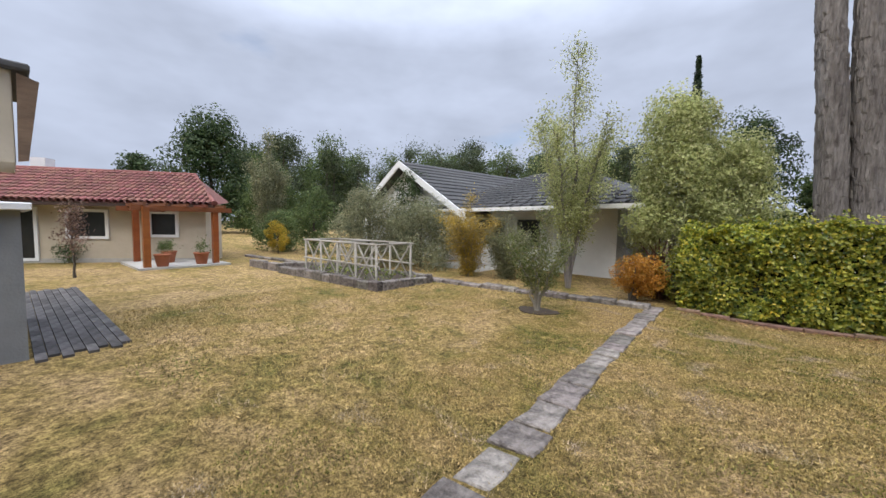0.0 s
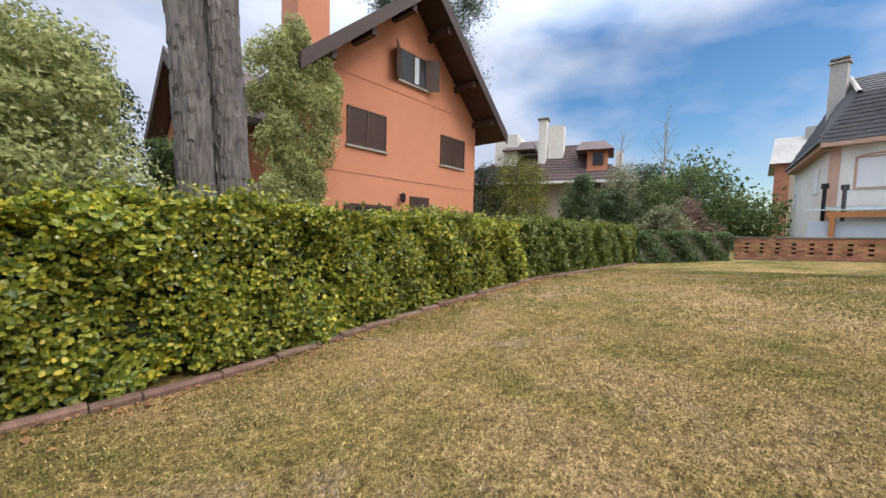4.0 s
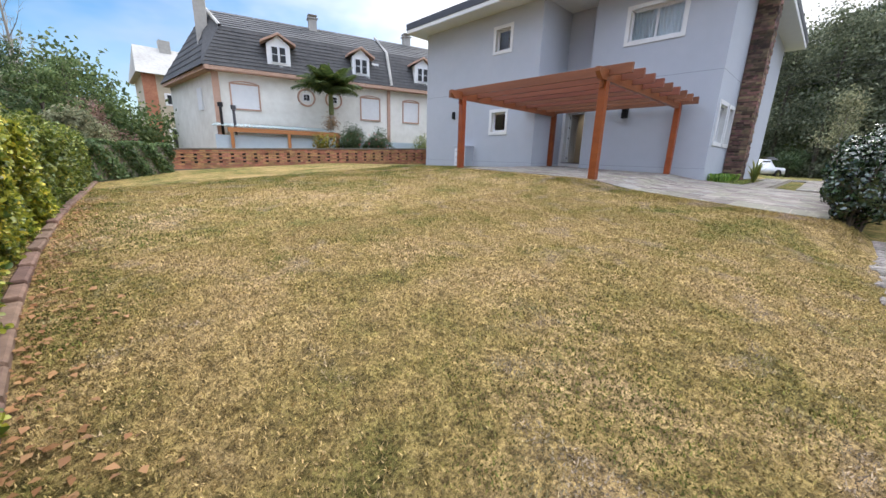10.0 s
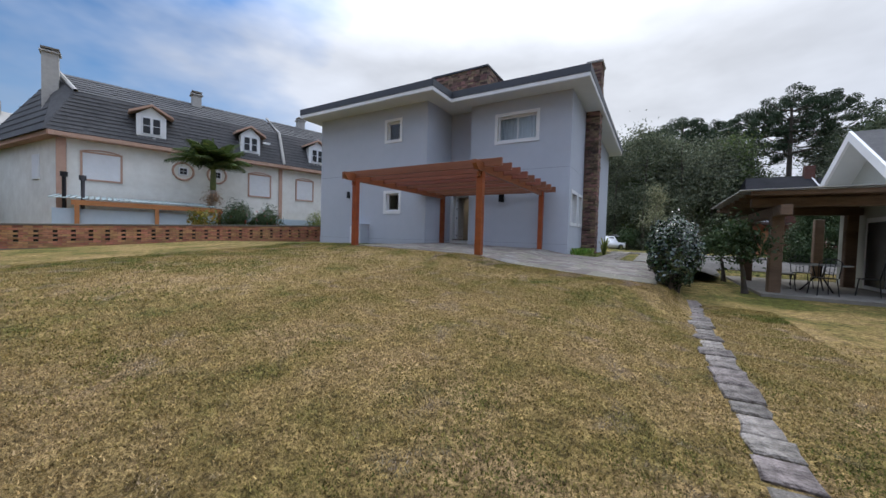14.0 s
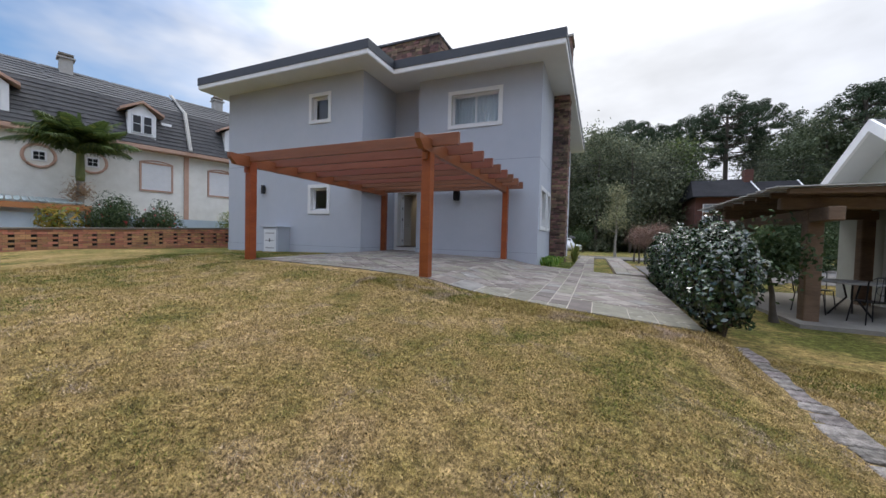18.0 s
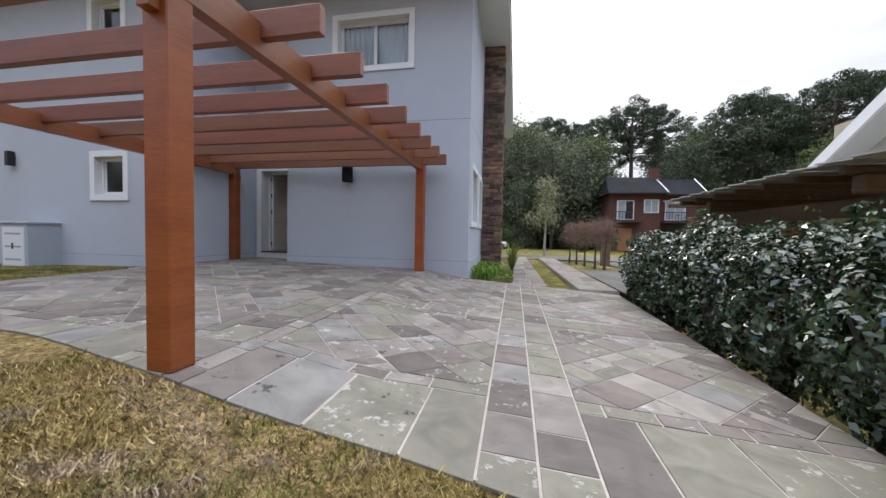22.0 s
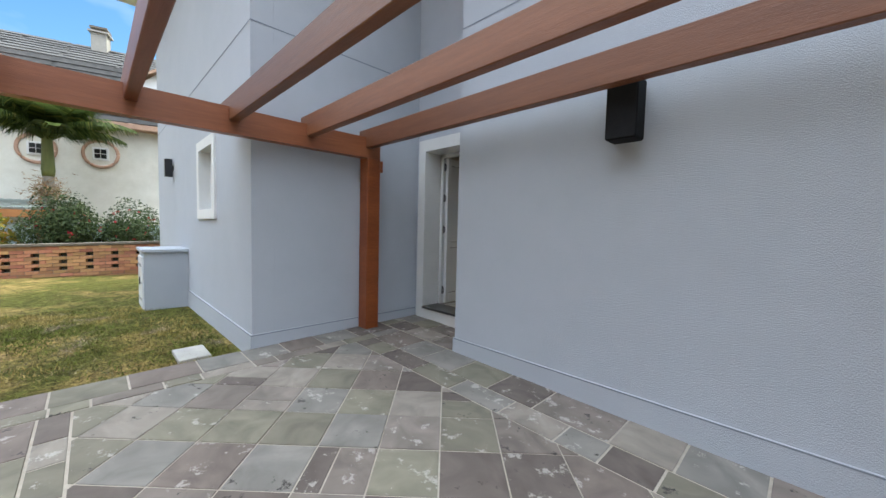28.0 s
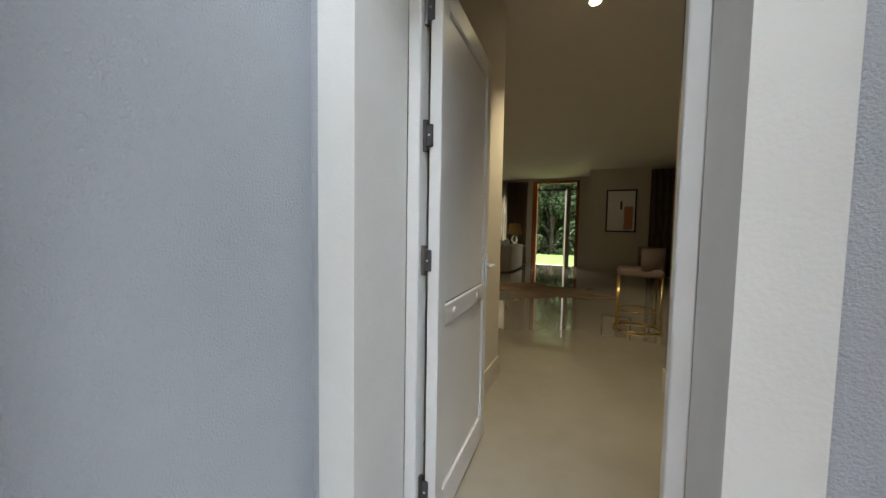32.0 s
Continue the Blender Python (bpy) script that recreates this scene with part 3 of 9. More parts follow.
def ground_z(x, y):
    z = lawn_z(x, y)
    rim = sstep(1.2, 0.0, y) * sstep(-1.2, -0.7, x) * sstep(8.6, 8.0, x) * sstep(-6.0, -4.0, y)
    z = z * (1 - rim) + np.maximum(z, paving_z(x, np.maximum(y, -6.75)) - 0.014) * rim
    inside = sstep(-0.9, -0.62, x) * sstep(8.62, 8.42, x) * sstep(-0.98, -1.15, y) * sstep(-30.0, -28.0, y)
    drive = sstep(2.55, 2.4, x) * sstep(-1.0, -0.7, x) * sstep(-6.3, -6.6, y)
    z = z * (1 - inside) + np.minimum(z, paving_z(x, np.maximum(y, -6.75)) - 0.09) * inside
    return z * (1 - drive) + np.minimum(z, -0.47) * drive


xs = np.concatenate([-np.geomspace(900, 26, 14), np.arange(-24, 26, 0.25), np.geomspace(27, 900, 14)])
ys = np.concatenate([-np.geomspace(900, 30, 14), np.arange(-28, 16, 0.25), np.geomspace(17, 900, 16)])
gx, gy = np.meshgrid(xs, ys)
gz = ground_z(gx, gy)
gv = np.stack([gx, gy, gz], -1).reshape(-1, 3)
nx_, ny_ = len(xs), len(ys)
gi = (np.arange(ny_ - 1)[:, None] * nx_ + np.arange(nx_ - 1)[None]).reshape(-1)
gf = np.stack([gi, gi + 1, gi + nx_ + 1, gi + nx_], 1)


def lawn_material():
    m = bpy.data.materials.new("dry_lawn")
    m.use_nodes = True
    n, l = m.node_tree.nodes, m.node_tree.links
    p = n["Principled BSDF"]
    tc = n.new("ShaderNodeTexCoord")
    a, b, c, d = (n.new("ShaderNodeTexNoise") for _ in range(4))
    d.inputs["Scale"].default_value, d.inputs["Detail"].default_value, d.inputs["Roughness"].default_value = 11, 6, 0.75
    a.inputs["Scale"].default_value, a.inputs["Detail"].default_value, a.inputs["Roughness"].default_value = 0.55, 4, 0.6
    b.inputs["Scale"].default_value, b.inputs["Detail"].default_value, b.inputs["Roughness"].default_value = 38, 9, 0.9
    c.inputs["Scale"].default_value, c.inputs["Detail"].default_value = 2.6, 5
    for q in (a, b, c, d):
        l.new(tc.outputs["Object"], q.inputs["Vector"])
    r1 = n.new("ShaderNodeValToRGB")
    e = r1.color_ramp.elements
    e[0].position, e[0].color = 0.33, (0.10, 0.10, 0.024, 1)
    e[1].position, e[1].color = 0.62, (0.35, 0.24, 0.118, 1)
    x = e.new(0.48); x.color = (0.268, 0.190, 0.072, 1)
    mx = n.new("ShaderNodeMix"); mx.data_type = "FLOAT"
    mx.inputs["Factor"].default_value = 0.42
    l.new(a.outputs["Fac"], mx.inputs["A"]), l.new(c.outputs["Fac"], mx.inputs["B"])
    sp, gr, sb = n.new("ShaderNodeSeparateXYZ"), n.new("ShaderNodeMapRange"), n.new("ShaderNodeMath")
    gr.inputs["From Min"].default_value, gr.inputs["From Max"].default_value = 3.0, 11.0
    gr.inputs["To Max"].default_value = 0.07      # greener towards the brick wall
    sb.operation = "SUBTRACT"
    l.new(tc.outputs["Object"], sp.inputs[0]), l.new(sp.outputs["X"], gr.inputs["Value"])
    g2 = n.new("ShaderNodeMapRange")
    g2.inputs["From Min"].default_value, g2.inputs["From Max"].default_value = 0.3, -4.0
    g2.inputs["To Max"].default_value = 0.15      # and in the shade-side strip along the house
    ga = n.new("ShaderNodeMath"); ga.operation = "MAXIMUM"
    l.new(sp.outputs["Y"], g2.inputs["Value"]), l.new(gr.outputs[0], ga.inputs[0]), l.new(g2.outputs[0], ga.inputs[1])
    l.new(mx.outputs["Result"], sb.inputs[0]), l.new(ga.outputs[0], sb.inputs[1]), l.new(sb.outputs[0], r1.inputs["Fac"])
    r2 = n.new("ShaderNodeMapRange")
    r2.inputs["From Min"].default_value, r2.inputs["From Max"].default_value = 0.41, 0.59
    r2.inputs["To Min"].default_value, r2.inputs["To Max"].default_value = 0.25, 1.75
    l.new(b.outputs["Fac"], r2.inputs["Value"])
    r3 = n.new("ShaderNodeMapRange")      # tufts a hand wide, with darker thatch between them
    r3.inputs["From Min"].default_value, r3.inputs["From Max"].default_value = 0.38, 0.62
    r3.inputs["To Min"].default_value, r3.inputs["To Max"].default_value = 0.48, 1.48
    l.new(d.outputs["Fac"], r3.inputs["Value"])
    mv = n.new("ShaderNodeMath"); mv.operation = "MULTIPLY"
    l.new(r2.outputs[0], mv.inputs[0]), l.new(r3.outputs[0], mv.inputs[1])
    hs = n.new("ShaderNodeHueSaturation")
    l.new(r1.outputs[0], hs.inputs["Color"]), l.new(mv.outputs[0], hs.inputs["Value"])
    l.new(hs.outputs[0], p.inputs["Base Color"])
    p.inputs["Roughness"].default_value, p.inputs["Specular IOR Level"].default_value = 0.95, 0.1
    bp = n.new("ShaderNodeBump")
    bp.inputs["Strength"].default_value, bp.inputs["Distance"].default_value = 0.9, 0.03
    l.new(b.outputs["Fac"], bp.inputs["Height"]), l.new(bp.outputs[0], p.inputs["Normal"])
    return m


LAWN = lawn_material()
ground = link_mesh("ground", gv, gf, LAWN, smooth=True)
tagged(ground, "dry winter lawn, straw-coloured with green patches", "lawn", kind="structure")

# ---- the grey house ----
house = thing("grey_house", "two-storey grey stucco house with white window surrounds, dark eaves", "house")
YA, YB, YC = -5.19, -6.75, -7.38      # left block, right block, recess
XL, XM, XN, XR = 15.3, 8.4, 7.0, 2.5
ZT = 6.37
T = 0.22


def surround(bm_parent, x0, x1, z0, z1, y, name="window_surround", band=0.13, proud=0.03, depth=0.15):
    """A white plaster band round an opening in a wall that faces +y, and the reveal in it."""
    bm = bmesh.new()
    add_box(bm, x0, x1, y - depth, y + proud, z1 - band, z1)
    add_box(bm, x0, x1, y - depth, y + proud, z0, z0 + band)
    add_box(bm, x0, x0 + band, y - depth, y + proud, z0 + band, z1 - band)
    add_box(bm, x1 - band, x1, y - depth, y + proud, z0 + band, z1 - band)
    return part(name, bm, STUCCO_W, bm_parent, "white plaster surround")


def window(parent, x0, x1, z0, z1, y, sashes=1, curtain=False, band=0.13):
    """A window in a +y wall: plaster band outside x0..z1, aluminium frame, panes and a dark sheet painting the unlit
    room behind.
    """
    w = new("window")
    w.parent = parent
    w["label"] = "white aluminium window in a plaster surround"
    surround(w, x0, x1, z0, z1, y)
    a, c, d, e = x0 + band, x1 - band, z0 + band, z1 - band
    yi = y - 0.12
    bm = bmesh.new()
    f = 0.045
    for q in ((a, c, d, d + f), (a, c, e - f, e), (a, a + f, d + f, e - f), (c - f, c, d + f, e - f)):
        add_box(bm, q[0], q[1], yi - 0.05, yi, q[2], q[3], 0.004)
    part("window_frame", bm, ALU_W, w)
    step = (c - a - 2 * f) / sashes
    for k in range(sashes):
        p0 = a + f + k * step
        bm = bmesh.new()
        s = 0.035
        yo = yi - 0.045 + 0.014 * k
        for q in ((p0, p0 + step, d + f, d + f + s), (p0, p0 + step, e - f - s, e - f), (p0, p0 + s, d + f + s, e - f - s), (p0 + step - s, p0 + step, d + f + s, e - f - s)):
            add_box(bm, q[0], q[1], yo - 0.03, yo, q[2], q[3])
        part("sash", bm, ALU_W, w)
        g = part("pane", box(p0 + s, p0 + step - s, yo - 0.018, yo - 0.012, d + f + s, e - f - s), GLASS, w)
        g.visible_shadow = False
    if curtain:
        for k in range(2):
            verts, faces = [], []
            half = (c - a) * 0.5
            n = 60
            x_s = a + k * half
            for i in range(n + 1):
                u = i / n
                gather = 0.02 * math.sin(u * 42 + k)
                verts += [(x_s + u * half, yi - 0.15 + gather, d - 0.1), (x_s + u * half, yi - 0.15 + gather, e + 0.05)]
            faces = [(2 * i, 2 * i + 2, 2 * i + 3, 2 * i + 1) for i in range(n)]
            link_mesh("curtain", verts, faces, CURTAIN, w, "pale blue-white curtain", smooth=True)
    # no room here: a dark sheet takes the place of its shade
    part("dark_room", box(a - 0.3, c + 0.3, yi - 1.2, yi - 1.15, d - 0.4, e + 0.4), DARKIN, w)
    return w


W1, W2, W3 = (9.80, 10.85, 1.35, 2.45), (9.80, 10.85, 4.715, 5.833), (3.80, 5.81, 4.484, 5.818)
hb = 0.13


def inner(w):
    return (w[0] + hb * 0.5, w[1] - hb * 0.5, w[2] + hb * 0.5, w[3] - hb * 0.5)


DOOR = (7.318, 8.205, 0.2, 2.345)
part("wall_front", wall_x(XM, XL, YA - T, YA, -0.6, ZT, [inner(W1), inner(W2)]), STUCCO, house)
part("wall_return", box(XM, XM + T, YC - T, YA - T - 0.001, -0.6, ZT), STUCCO, house)
part("wall_recess", wall_x(XN, XM, YC - T, YC, -0.6, ZT, [(DOOR[0] - 0.06, DOOR[1] + 0.06, -0.1, DOOR[3] + 0.06)]), STUCCO, house)
part("wall_right_return", box(XN - T, XN, YC, YB - T - 0.001, -0.6, ZT), STUCCO, house)
part("wall_right_front", wall_x(XR, XN, YB - T, YB, -0.6, ZT, [inner(W3)]), STUCCO, house)
SW = [(-8.42, -7.08, 0.93, 2.42), (-9.62, -8.62, 0.93, 2.42)]
part("wall_side", wall_y(XR, XR + T, -19.2, YB - T - 0.001, -0.6, ZT, [inner(s) for s in SW]), STUCCO, house)
part("wall_left_side", box(XL - T, XL, -19.2, YA - T - 0.001, -0.6, ZT), STUCCO, house)
for nm, q in (("plinth", (XM - 0.012, XL + 0.012, YA, YA + 0.014)), ("plinth", (XM - 0.014, XM, YC + 0.015, YA + 0.014)),
              ("plinth", (XN, XM - 0.015, YC, YC + 0.014)), ("plinth", (XR - 0.014, XN + 0.014, YB, YB + 0.014)),
              ("plinth", (XR - 0.014, XR, -9.75, YB)), ("plinth", (XN, XN + 0.014, YC + 0.015, YB))):
    part(nm, box(q[0], q[1], q[2], q[3], -0.6, 0.15), STUCCO, house)
# raised dark strips; their colour paints the shade of recessed joints
GROOVE_SHADE = mat("shadow_joint", (0.20, 0.22, 0.26), (0.22, 0.24, 0.28), 0.9, 3.0)
for q in ((XM, XL, YA, YA + 0.003), (XR, XN, YB, YB + 0.003), (XN, XM, YC, YC + 0.003), (XM - 0.003, XM, YC, YA), (XR - 0.003, XR, -9.7, YB), (XN, XN + 0.003, YC, YB)):
    part("joint", box(q[0], q[1], q[2], q[3], 3.296, 3.308), GROOVE_SHADE, house)
for q in ((XM - 0.014, XL, YA + 0.014, YA + 0.016), (XR - 0.014, XN, YB + 0.014, YB + 0.016), (XM - 0.016, XM - 0.014, YC + 0.015, YA + 0.014)):
    part("joint", box(q[0], q[1], q[2], q[3], 0.138, 0.147), GROOVE_SHADE, house)
window(house, *W1, YA)
window(house, *W2, YA)
window(house, *W3, YB, 2, True)
# side windows, built facing +y and turned to face the driveway
for s in SW:
    w = window(house, s[0], s[1], s[2], s[3], 0.0, 1)
    w.matrix_local = pose(XR, 0, 0, 0, 0, 90)

# eaves: soffit slab, white band, dark fascia, low roof
EAVE = [(15.93, -4.30), (7.60, -4.30), (7.60, -5.87), (1.75, -5.87), (1.75, -19.9), (15.93, -19.9)]


def inset(outline, d):
    cx, cy = 9, -12
    return [(x - d if x > cx else x + d if (x, y) != (7.60, -4.30) and (x, y) != (7.60, -5.87) else x + d, y - d if y > cy else y + d) for x, y in outline]


part("soffit", prism(EAVE, ZT, ZT + 0.03), SOFFIT, house, "pale grey soffit")
part("white_band", prism(inset(EAVE, -0.012), ZT + 0.03, ZT + 0.17), WHITE, house, "white eave band")
part("fascia", prism(inset(EAVE, -0.03), ZT + 0.17, ZT + 0.47), FASCIA, house, "charcoal metal fascia")
part("roof", prism(inset(EAVE, 0.4), ZT + 0.47, ZT + 0.56), FASCIA, house, "dark roof sheet")

# roof-top stone box and the stone pillar that becomes the chimney
rng = np.random.default_rng(5)


def ledger(parent, x0, x1, y0, y1, z0, z1, faces_on, course=0.06, singles=0):
    """Thin stacked stones on the given faces of a pier; the first ones are pieces of their own, the rest are joined."""
    core = part("core", box(x0 + 0.03, x1 - 0.03, y0 + 0.03, y1 - 0.03, z0, z1), MORTAR, parent)
    rest = bmesh.new()
    made = 0
    z = z0
    while z < z1 - 0.01:
        h = min(course * rng.uniform(0.7, 1.35), z1 - z)
        for face in faces_on:
            a0, a1 = (x0, x1) if face in "+y-y" and face[1] == "y" else (y0, y1)
            a = a0
            while a < a1 - 0.01:
                L = min(rng.uniform(0.12, 0.42), a1 - a)
                if a1 - a - L < 0.08:
                    L = a1 - a
                pr = rng.uniform(-0.012, 0.022)
                g = 0.004
                if face == "+y":
                    q = (a + g, a + L - g, y1 - 0.05, y1 + pr, z + g, z + h - g)
                elif face == "-x":
                    q = (x0 - pr, x0 + 0.05, a + g, a + L - g, z + g, z + h - g)
                else:
                    q = (x1 - 0.05, x1 + pr, a + g, a + L - g, z + g, z + h - g)
                if made < singles:
                    part("stone", box(*q), LEDGE, parent)
                    made += 1
                else:
                    add_box(rest, *q)
                a += L
        z += h
    tagged(part("stacked_stone", rest, LEDGE_J, parent), kind="stuff")
    return core


pier = thing("stone_pier", "tall pier of dark stacked ledger stone against the side wall", "pier")
ledger(pier, 1.90, 2.49, -10.65, -9.77, -0.45, ZT - 0.002, ["+y", "-x"], 0.07, 200)
chim = thing("chimney", "stacked-stone chimney rising above the dark eave", "chimney")
ledger(chim, 1.90, 2.49, -10.65, -9.77, ZT + 0.56, 8.6, ["+y", "-x"], 0.09)
part("cap", box(1.84, 2.55, -10.7, -9.7, 8.6, 8.68), CONCRETE, chim)
stair_box = thing("roof_box", "stone-clad box standing on the roof", "roof structure")
ledger(stair_box, 6.85, 10.0, -10.5, -8.0, ZT + 0.56, 8.72, ["+y", "-x"], 0.12)
part("cap", box(6.8, 10.05, -10.55, -7.95, 8.72, 8.80), FASCIA, stair_box)

# ---- garden terrace ----
terrace = thing("terrace", "terrace of mixed slate slabs with pale joints beside the grey house", "terrace", kind="structure")
TX0, TX1, TY0, TY1 = -0.66, 8.39, -6.74, -0.68


def front_edge(x):
    """The curved lawn edge of the terrace."""
    return -0.90 + 0.40 * sstep(5.5, 3.0, np.asarray(x)) + 0.26 * sstep(2.8, 0.6, np.asarray(x))


def sheet(x0, x1, y0, y1, z_of, drop, thick, nx=24, ny=16, front=None):
    verts, faces = [], []
    for side in (0, 1):
        for j in range(ny + 1):
            for i in range(nx + 1):
                x = x0 + (x1 - x0) * i / nx
                yy1 = float(front(x)) if front else y1
                y = y0 + (yy1 - y0) * j / ny
                verts.append((x, y, float(z_of(x, y)) - drop - side * thick))
    k = (nx + 1) * (ny + 1)
    for j in range(ny):
        for i in range(nx):
            a = j * (nx + 1) + i
            faces += [(a, a + 1, a + nx + 2, a + nx + 1), (k + a, k + a + nx + 1, k + a + nx + 2, k + a + 1)]
    for i in range(nx):
        a, b = i, ny * (nx + 1) + i
        faces += [(a, k + a, k + a + 1, a + 1), (b, b + 1, k + b + 1, k + b)]
    for j in range(ny):
        a, b = j * (nx + 1), j * (nx + 1) + nx
        faces += [(a, a + nx + 1, k + a + nx + 1, k + a), (b, k + b, k + b + nx + 1, b + nx + 1)]
    return verts, faces


v, f = sheet(TX0, TX1, TY0, TY1, paving_z, 0.003, 0.25, front=lambda q: front_edge(q) - 0.02)
link_mesh("bed", v, f, GROUT, terrace, "pale mortar bed")
v, f = sheet(XN + 0.002, XM - 0.016, YC + 0.016, YB, paving_z, 0.002, 0.25, 6, 4)
link_mesh("bed", v, f, GROUT, terrace)


def clip_poly(poly, a, b, c):
    """The part of a convex outline with a*x + b*y <= c."""
    out = []
    for i in range(len(poly)):
        p, q = poly[i], poly[(i + 1) % len(poly)]
        dp, dq = a * p[0] + b * p[1] - c, a * q[0] + b * q[1] - c
        if dp <= 0:
            out.append(p)
        if dp * dq < 0:
            s = dp / (dp - dq)
            out.append((p[0] + (q[0] - p[0]) * s, p[1] + (q[1] - p[1]) * s))
    return out


def rect_clip(poly, x0, x1, y0, y1):
    for q in ((-1, 0, -x0), (1, 0, x1), (0, -1, -y0), (0, 1, y1)):
        poly = clip_poly(poly, *q)
        if len(poly) < 3:
            return []
    return poly


def area(p):
    return abs(sum(p[i][0] * p[(i + 1) % len(p)][1] - p[(i + 1) % len(p)][0] * p[i][1] for i in range(len(p)))) / 2


slabs = []
G = 0.0075
trng = random.Random(8)


def panel(x0, x1, y0, y1, s=0.368):
    """Diagonal slabs of one lattice cut to a rectangle, some split into smaller ones."""
    r = s / math.sqrt(2)
    ox, oy = 6.44 + r, -6.02
    n = int(12.0 / r)
    for i in range(-2 * n, n):
        for j in range(-4, 2 * n):
            if (i + j) % 2:
                continue
            px, py = ox + i * r, oy + j * r
            if not (x0 - r < px < x1 + r and y0 - r < py < y1 + r):
                continue
            k = r - G * 0.9
            pieces = [[(px - k, py), (px, py - k), (px + k, py), (px, py + k)]]
            if trng.random() < 0.16:
                o = trng.uniform(-0.25, 0.25) * s
                a, b = trng.choice([(1, 1), (1, -1)])
                c = a * px + b * py + o
                pieces = [clip_poly(pieces[0], a, b, c - G), clip_poly(pieces[0], -a, -b, -c - G)]
            for q in pieces:
                q = rect_clip(q, x0 + G, x1 - G, y0 + G, y1 - G)
                if len(q) > 2 and area(q) > 0.0012:
                    slabs.append(q)


def course(x0, x1, y0, y1, along, lo=0.28, hi=0.55):
    """A row of cut slabs between two lines."""
    a, end = (x0, x1) if along == "x" else (y0, y1)
    while a < end - 0.02:
        L = trng.uniform(lo, hi)
        if end - a - L < 0.15:
            L = end - a
        q = (a, a + L, y0, y1) if along == "x" else (x0, x1, a, a + L)
        slabs.append([(q[0] + G, q[2] + G), (q[1] - G, q[2] + G), (q[1] - G, q[3] - G), (q[0] + G, q[3] - G)])
        a += L


def band(x0, x1, y0, y1, along):
    """A border of a wide course between two narrow ones."""
    if along == "x":
        course(x0, x1, y0, y0 + 0.16, "x", 0.2, 0.45), course(x0, x1, y0 + 0.16, y1 - 0.16, "x", 0.35, 0.6), course(x0, x1, y1 - 0.16, y1, "x", 0.2, 0.45)
    else:
        course(x0, x0 + 0.16, y0, y1, "y", 0.2, 0.45), course(x0 + 0.16, x1 - 0.16, y0, y1, "y", 0.35, 0.6), course(x1 - 0.16, x1, y0, y1, "y", 0.2, 0.45)


course(1.05, 1.34, TY0, -0.1, "y", 0.3, 0.55), course(1.34, 1.63, TY0, -0.1, "y", 0.3, 0.55)
band(3.37, 4.08, TY0, -0.1, "y")
course(8.05, TX1, TY0, -0.1, "y", 0.35, 0.6), course(7.90, 8.05, TY0, -0.1, "y", 0.2, 0.45)
for x0, x1 in ((TX0, 1.05), (1.63, 3.37), (4.08, 7.90)):
    course(x0, x1, TY0, -6.35, "x", 0.35, 0.6), course(x0, x1, -6.35, -6.10, "x", 0.25, 0.5)
    band(x0, x1, -3.91, -3.20, "x")
    band(x0, x1, -1.36, -0.10, "x")
    for y0, y1 in ((-6.10, -3.91), (-3.20, -1.36)):
        panel(x0, x1, y0, y1)
# the recess before the door
course(XN + 0.01, XM - 0.02, YC + 0.016, -7.05, "x", 0.3, 0.5)
course(XN + 0.01, XM - 0.02, -7.05, YB, "x", 0.3, 0.5)
trimmed = []
for q in slabs:
    if max(y for _, y in q) > -1.4:
        xa, xb = min(x for x, _ in q), max(x for x, _ in q)
        ea, eb = float(front_edge(xa)), float(front_edge(xb))
        sl_ = (eb - ea) / (xb - xa)
        q = clip_poly(q, -sl_, 1, ea - sl_ * xa)
    if len(q) > 2 and area(q) > 0.001:
        trimmed.append(q)


def slab_geo(q, lift):
    cx, cy = sum(p[0] for p in q) / len(q), sum(p[1] for p in q) / len(q)
    n = len(q)
    verts = [(x - cx, y - cy, float(paving_z(x, y) - paving_z(cx, cy)) + lift) for x, y in q]
    inner_v = [(vx * 0.985, vy * 0.985, vz + 0.002) for vx, vy, vz in verts]
    low = [(vx, vy, vz - 0.014) for vx, vy, vz in verts]
    faces = [tuple(range(n, 2 * n))] + [(i, (i + 1) % n, n + (i + 1) % n, n + i) for i in range(n)] + [(2 * n + i, 2 * n + (i + 1) % n, (i + 1) % n, i) for i in range(n)]
    return (cx, cy, float(paving_z(cx, cy))), verts + inner_v + low, faces


def dist_line(q):
    """How far a slab lies from the line walked across the terrace."""
    cx, cy = sum(p[0] for p in q) / len(q), sum(p[1] for p in q) / len(q)
    return min(math.hypot(cx - 1.7, cy + 1.8), math.hypot(cx - 3.4, cy + 3.6), math.hypot(cx - 5.6, cy + 4.9), math.hypot(cx - 7.4, cy + 6.2))


trimmed.sort(key=dist_line)
rest_v, rest_f = [], []
for k, q in enumerate(trimmed):
    c, sv, sf = slab_geo(q, trng.uniform(-0.001, 0.003))
    if k < 300:
        ob = link_mesh("slab", sv, sf, SLATE, terrace)
        ob.location = c
    else:
        o = len(rest_v)
        rest_v += [(x + c[0], y + c[1], z + c[2]) for x, y, z in sv]
        rest_f += [tuple(i + o for i in fc) for fc in sf]
tagged(link_mesh("slabs_far", rest_v, rest_f, SLATE_J, terrace), kind="stuff")

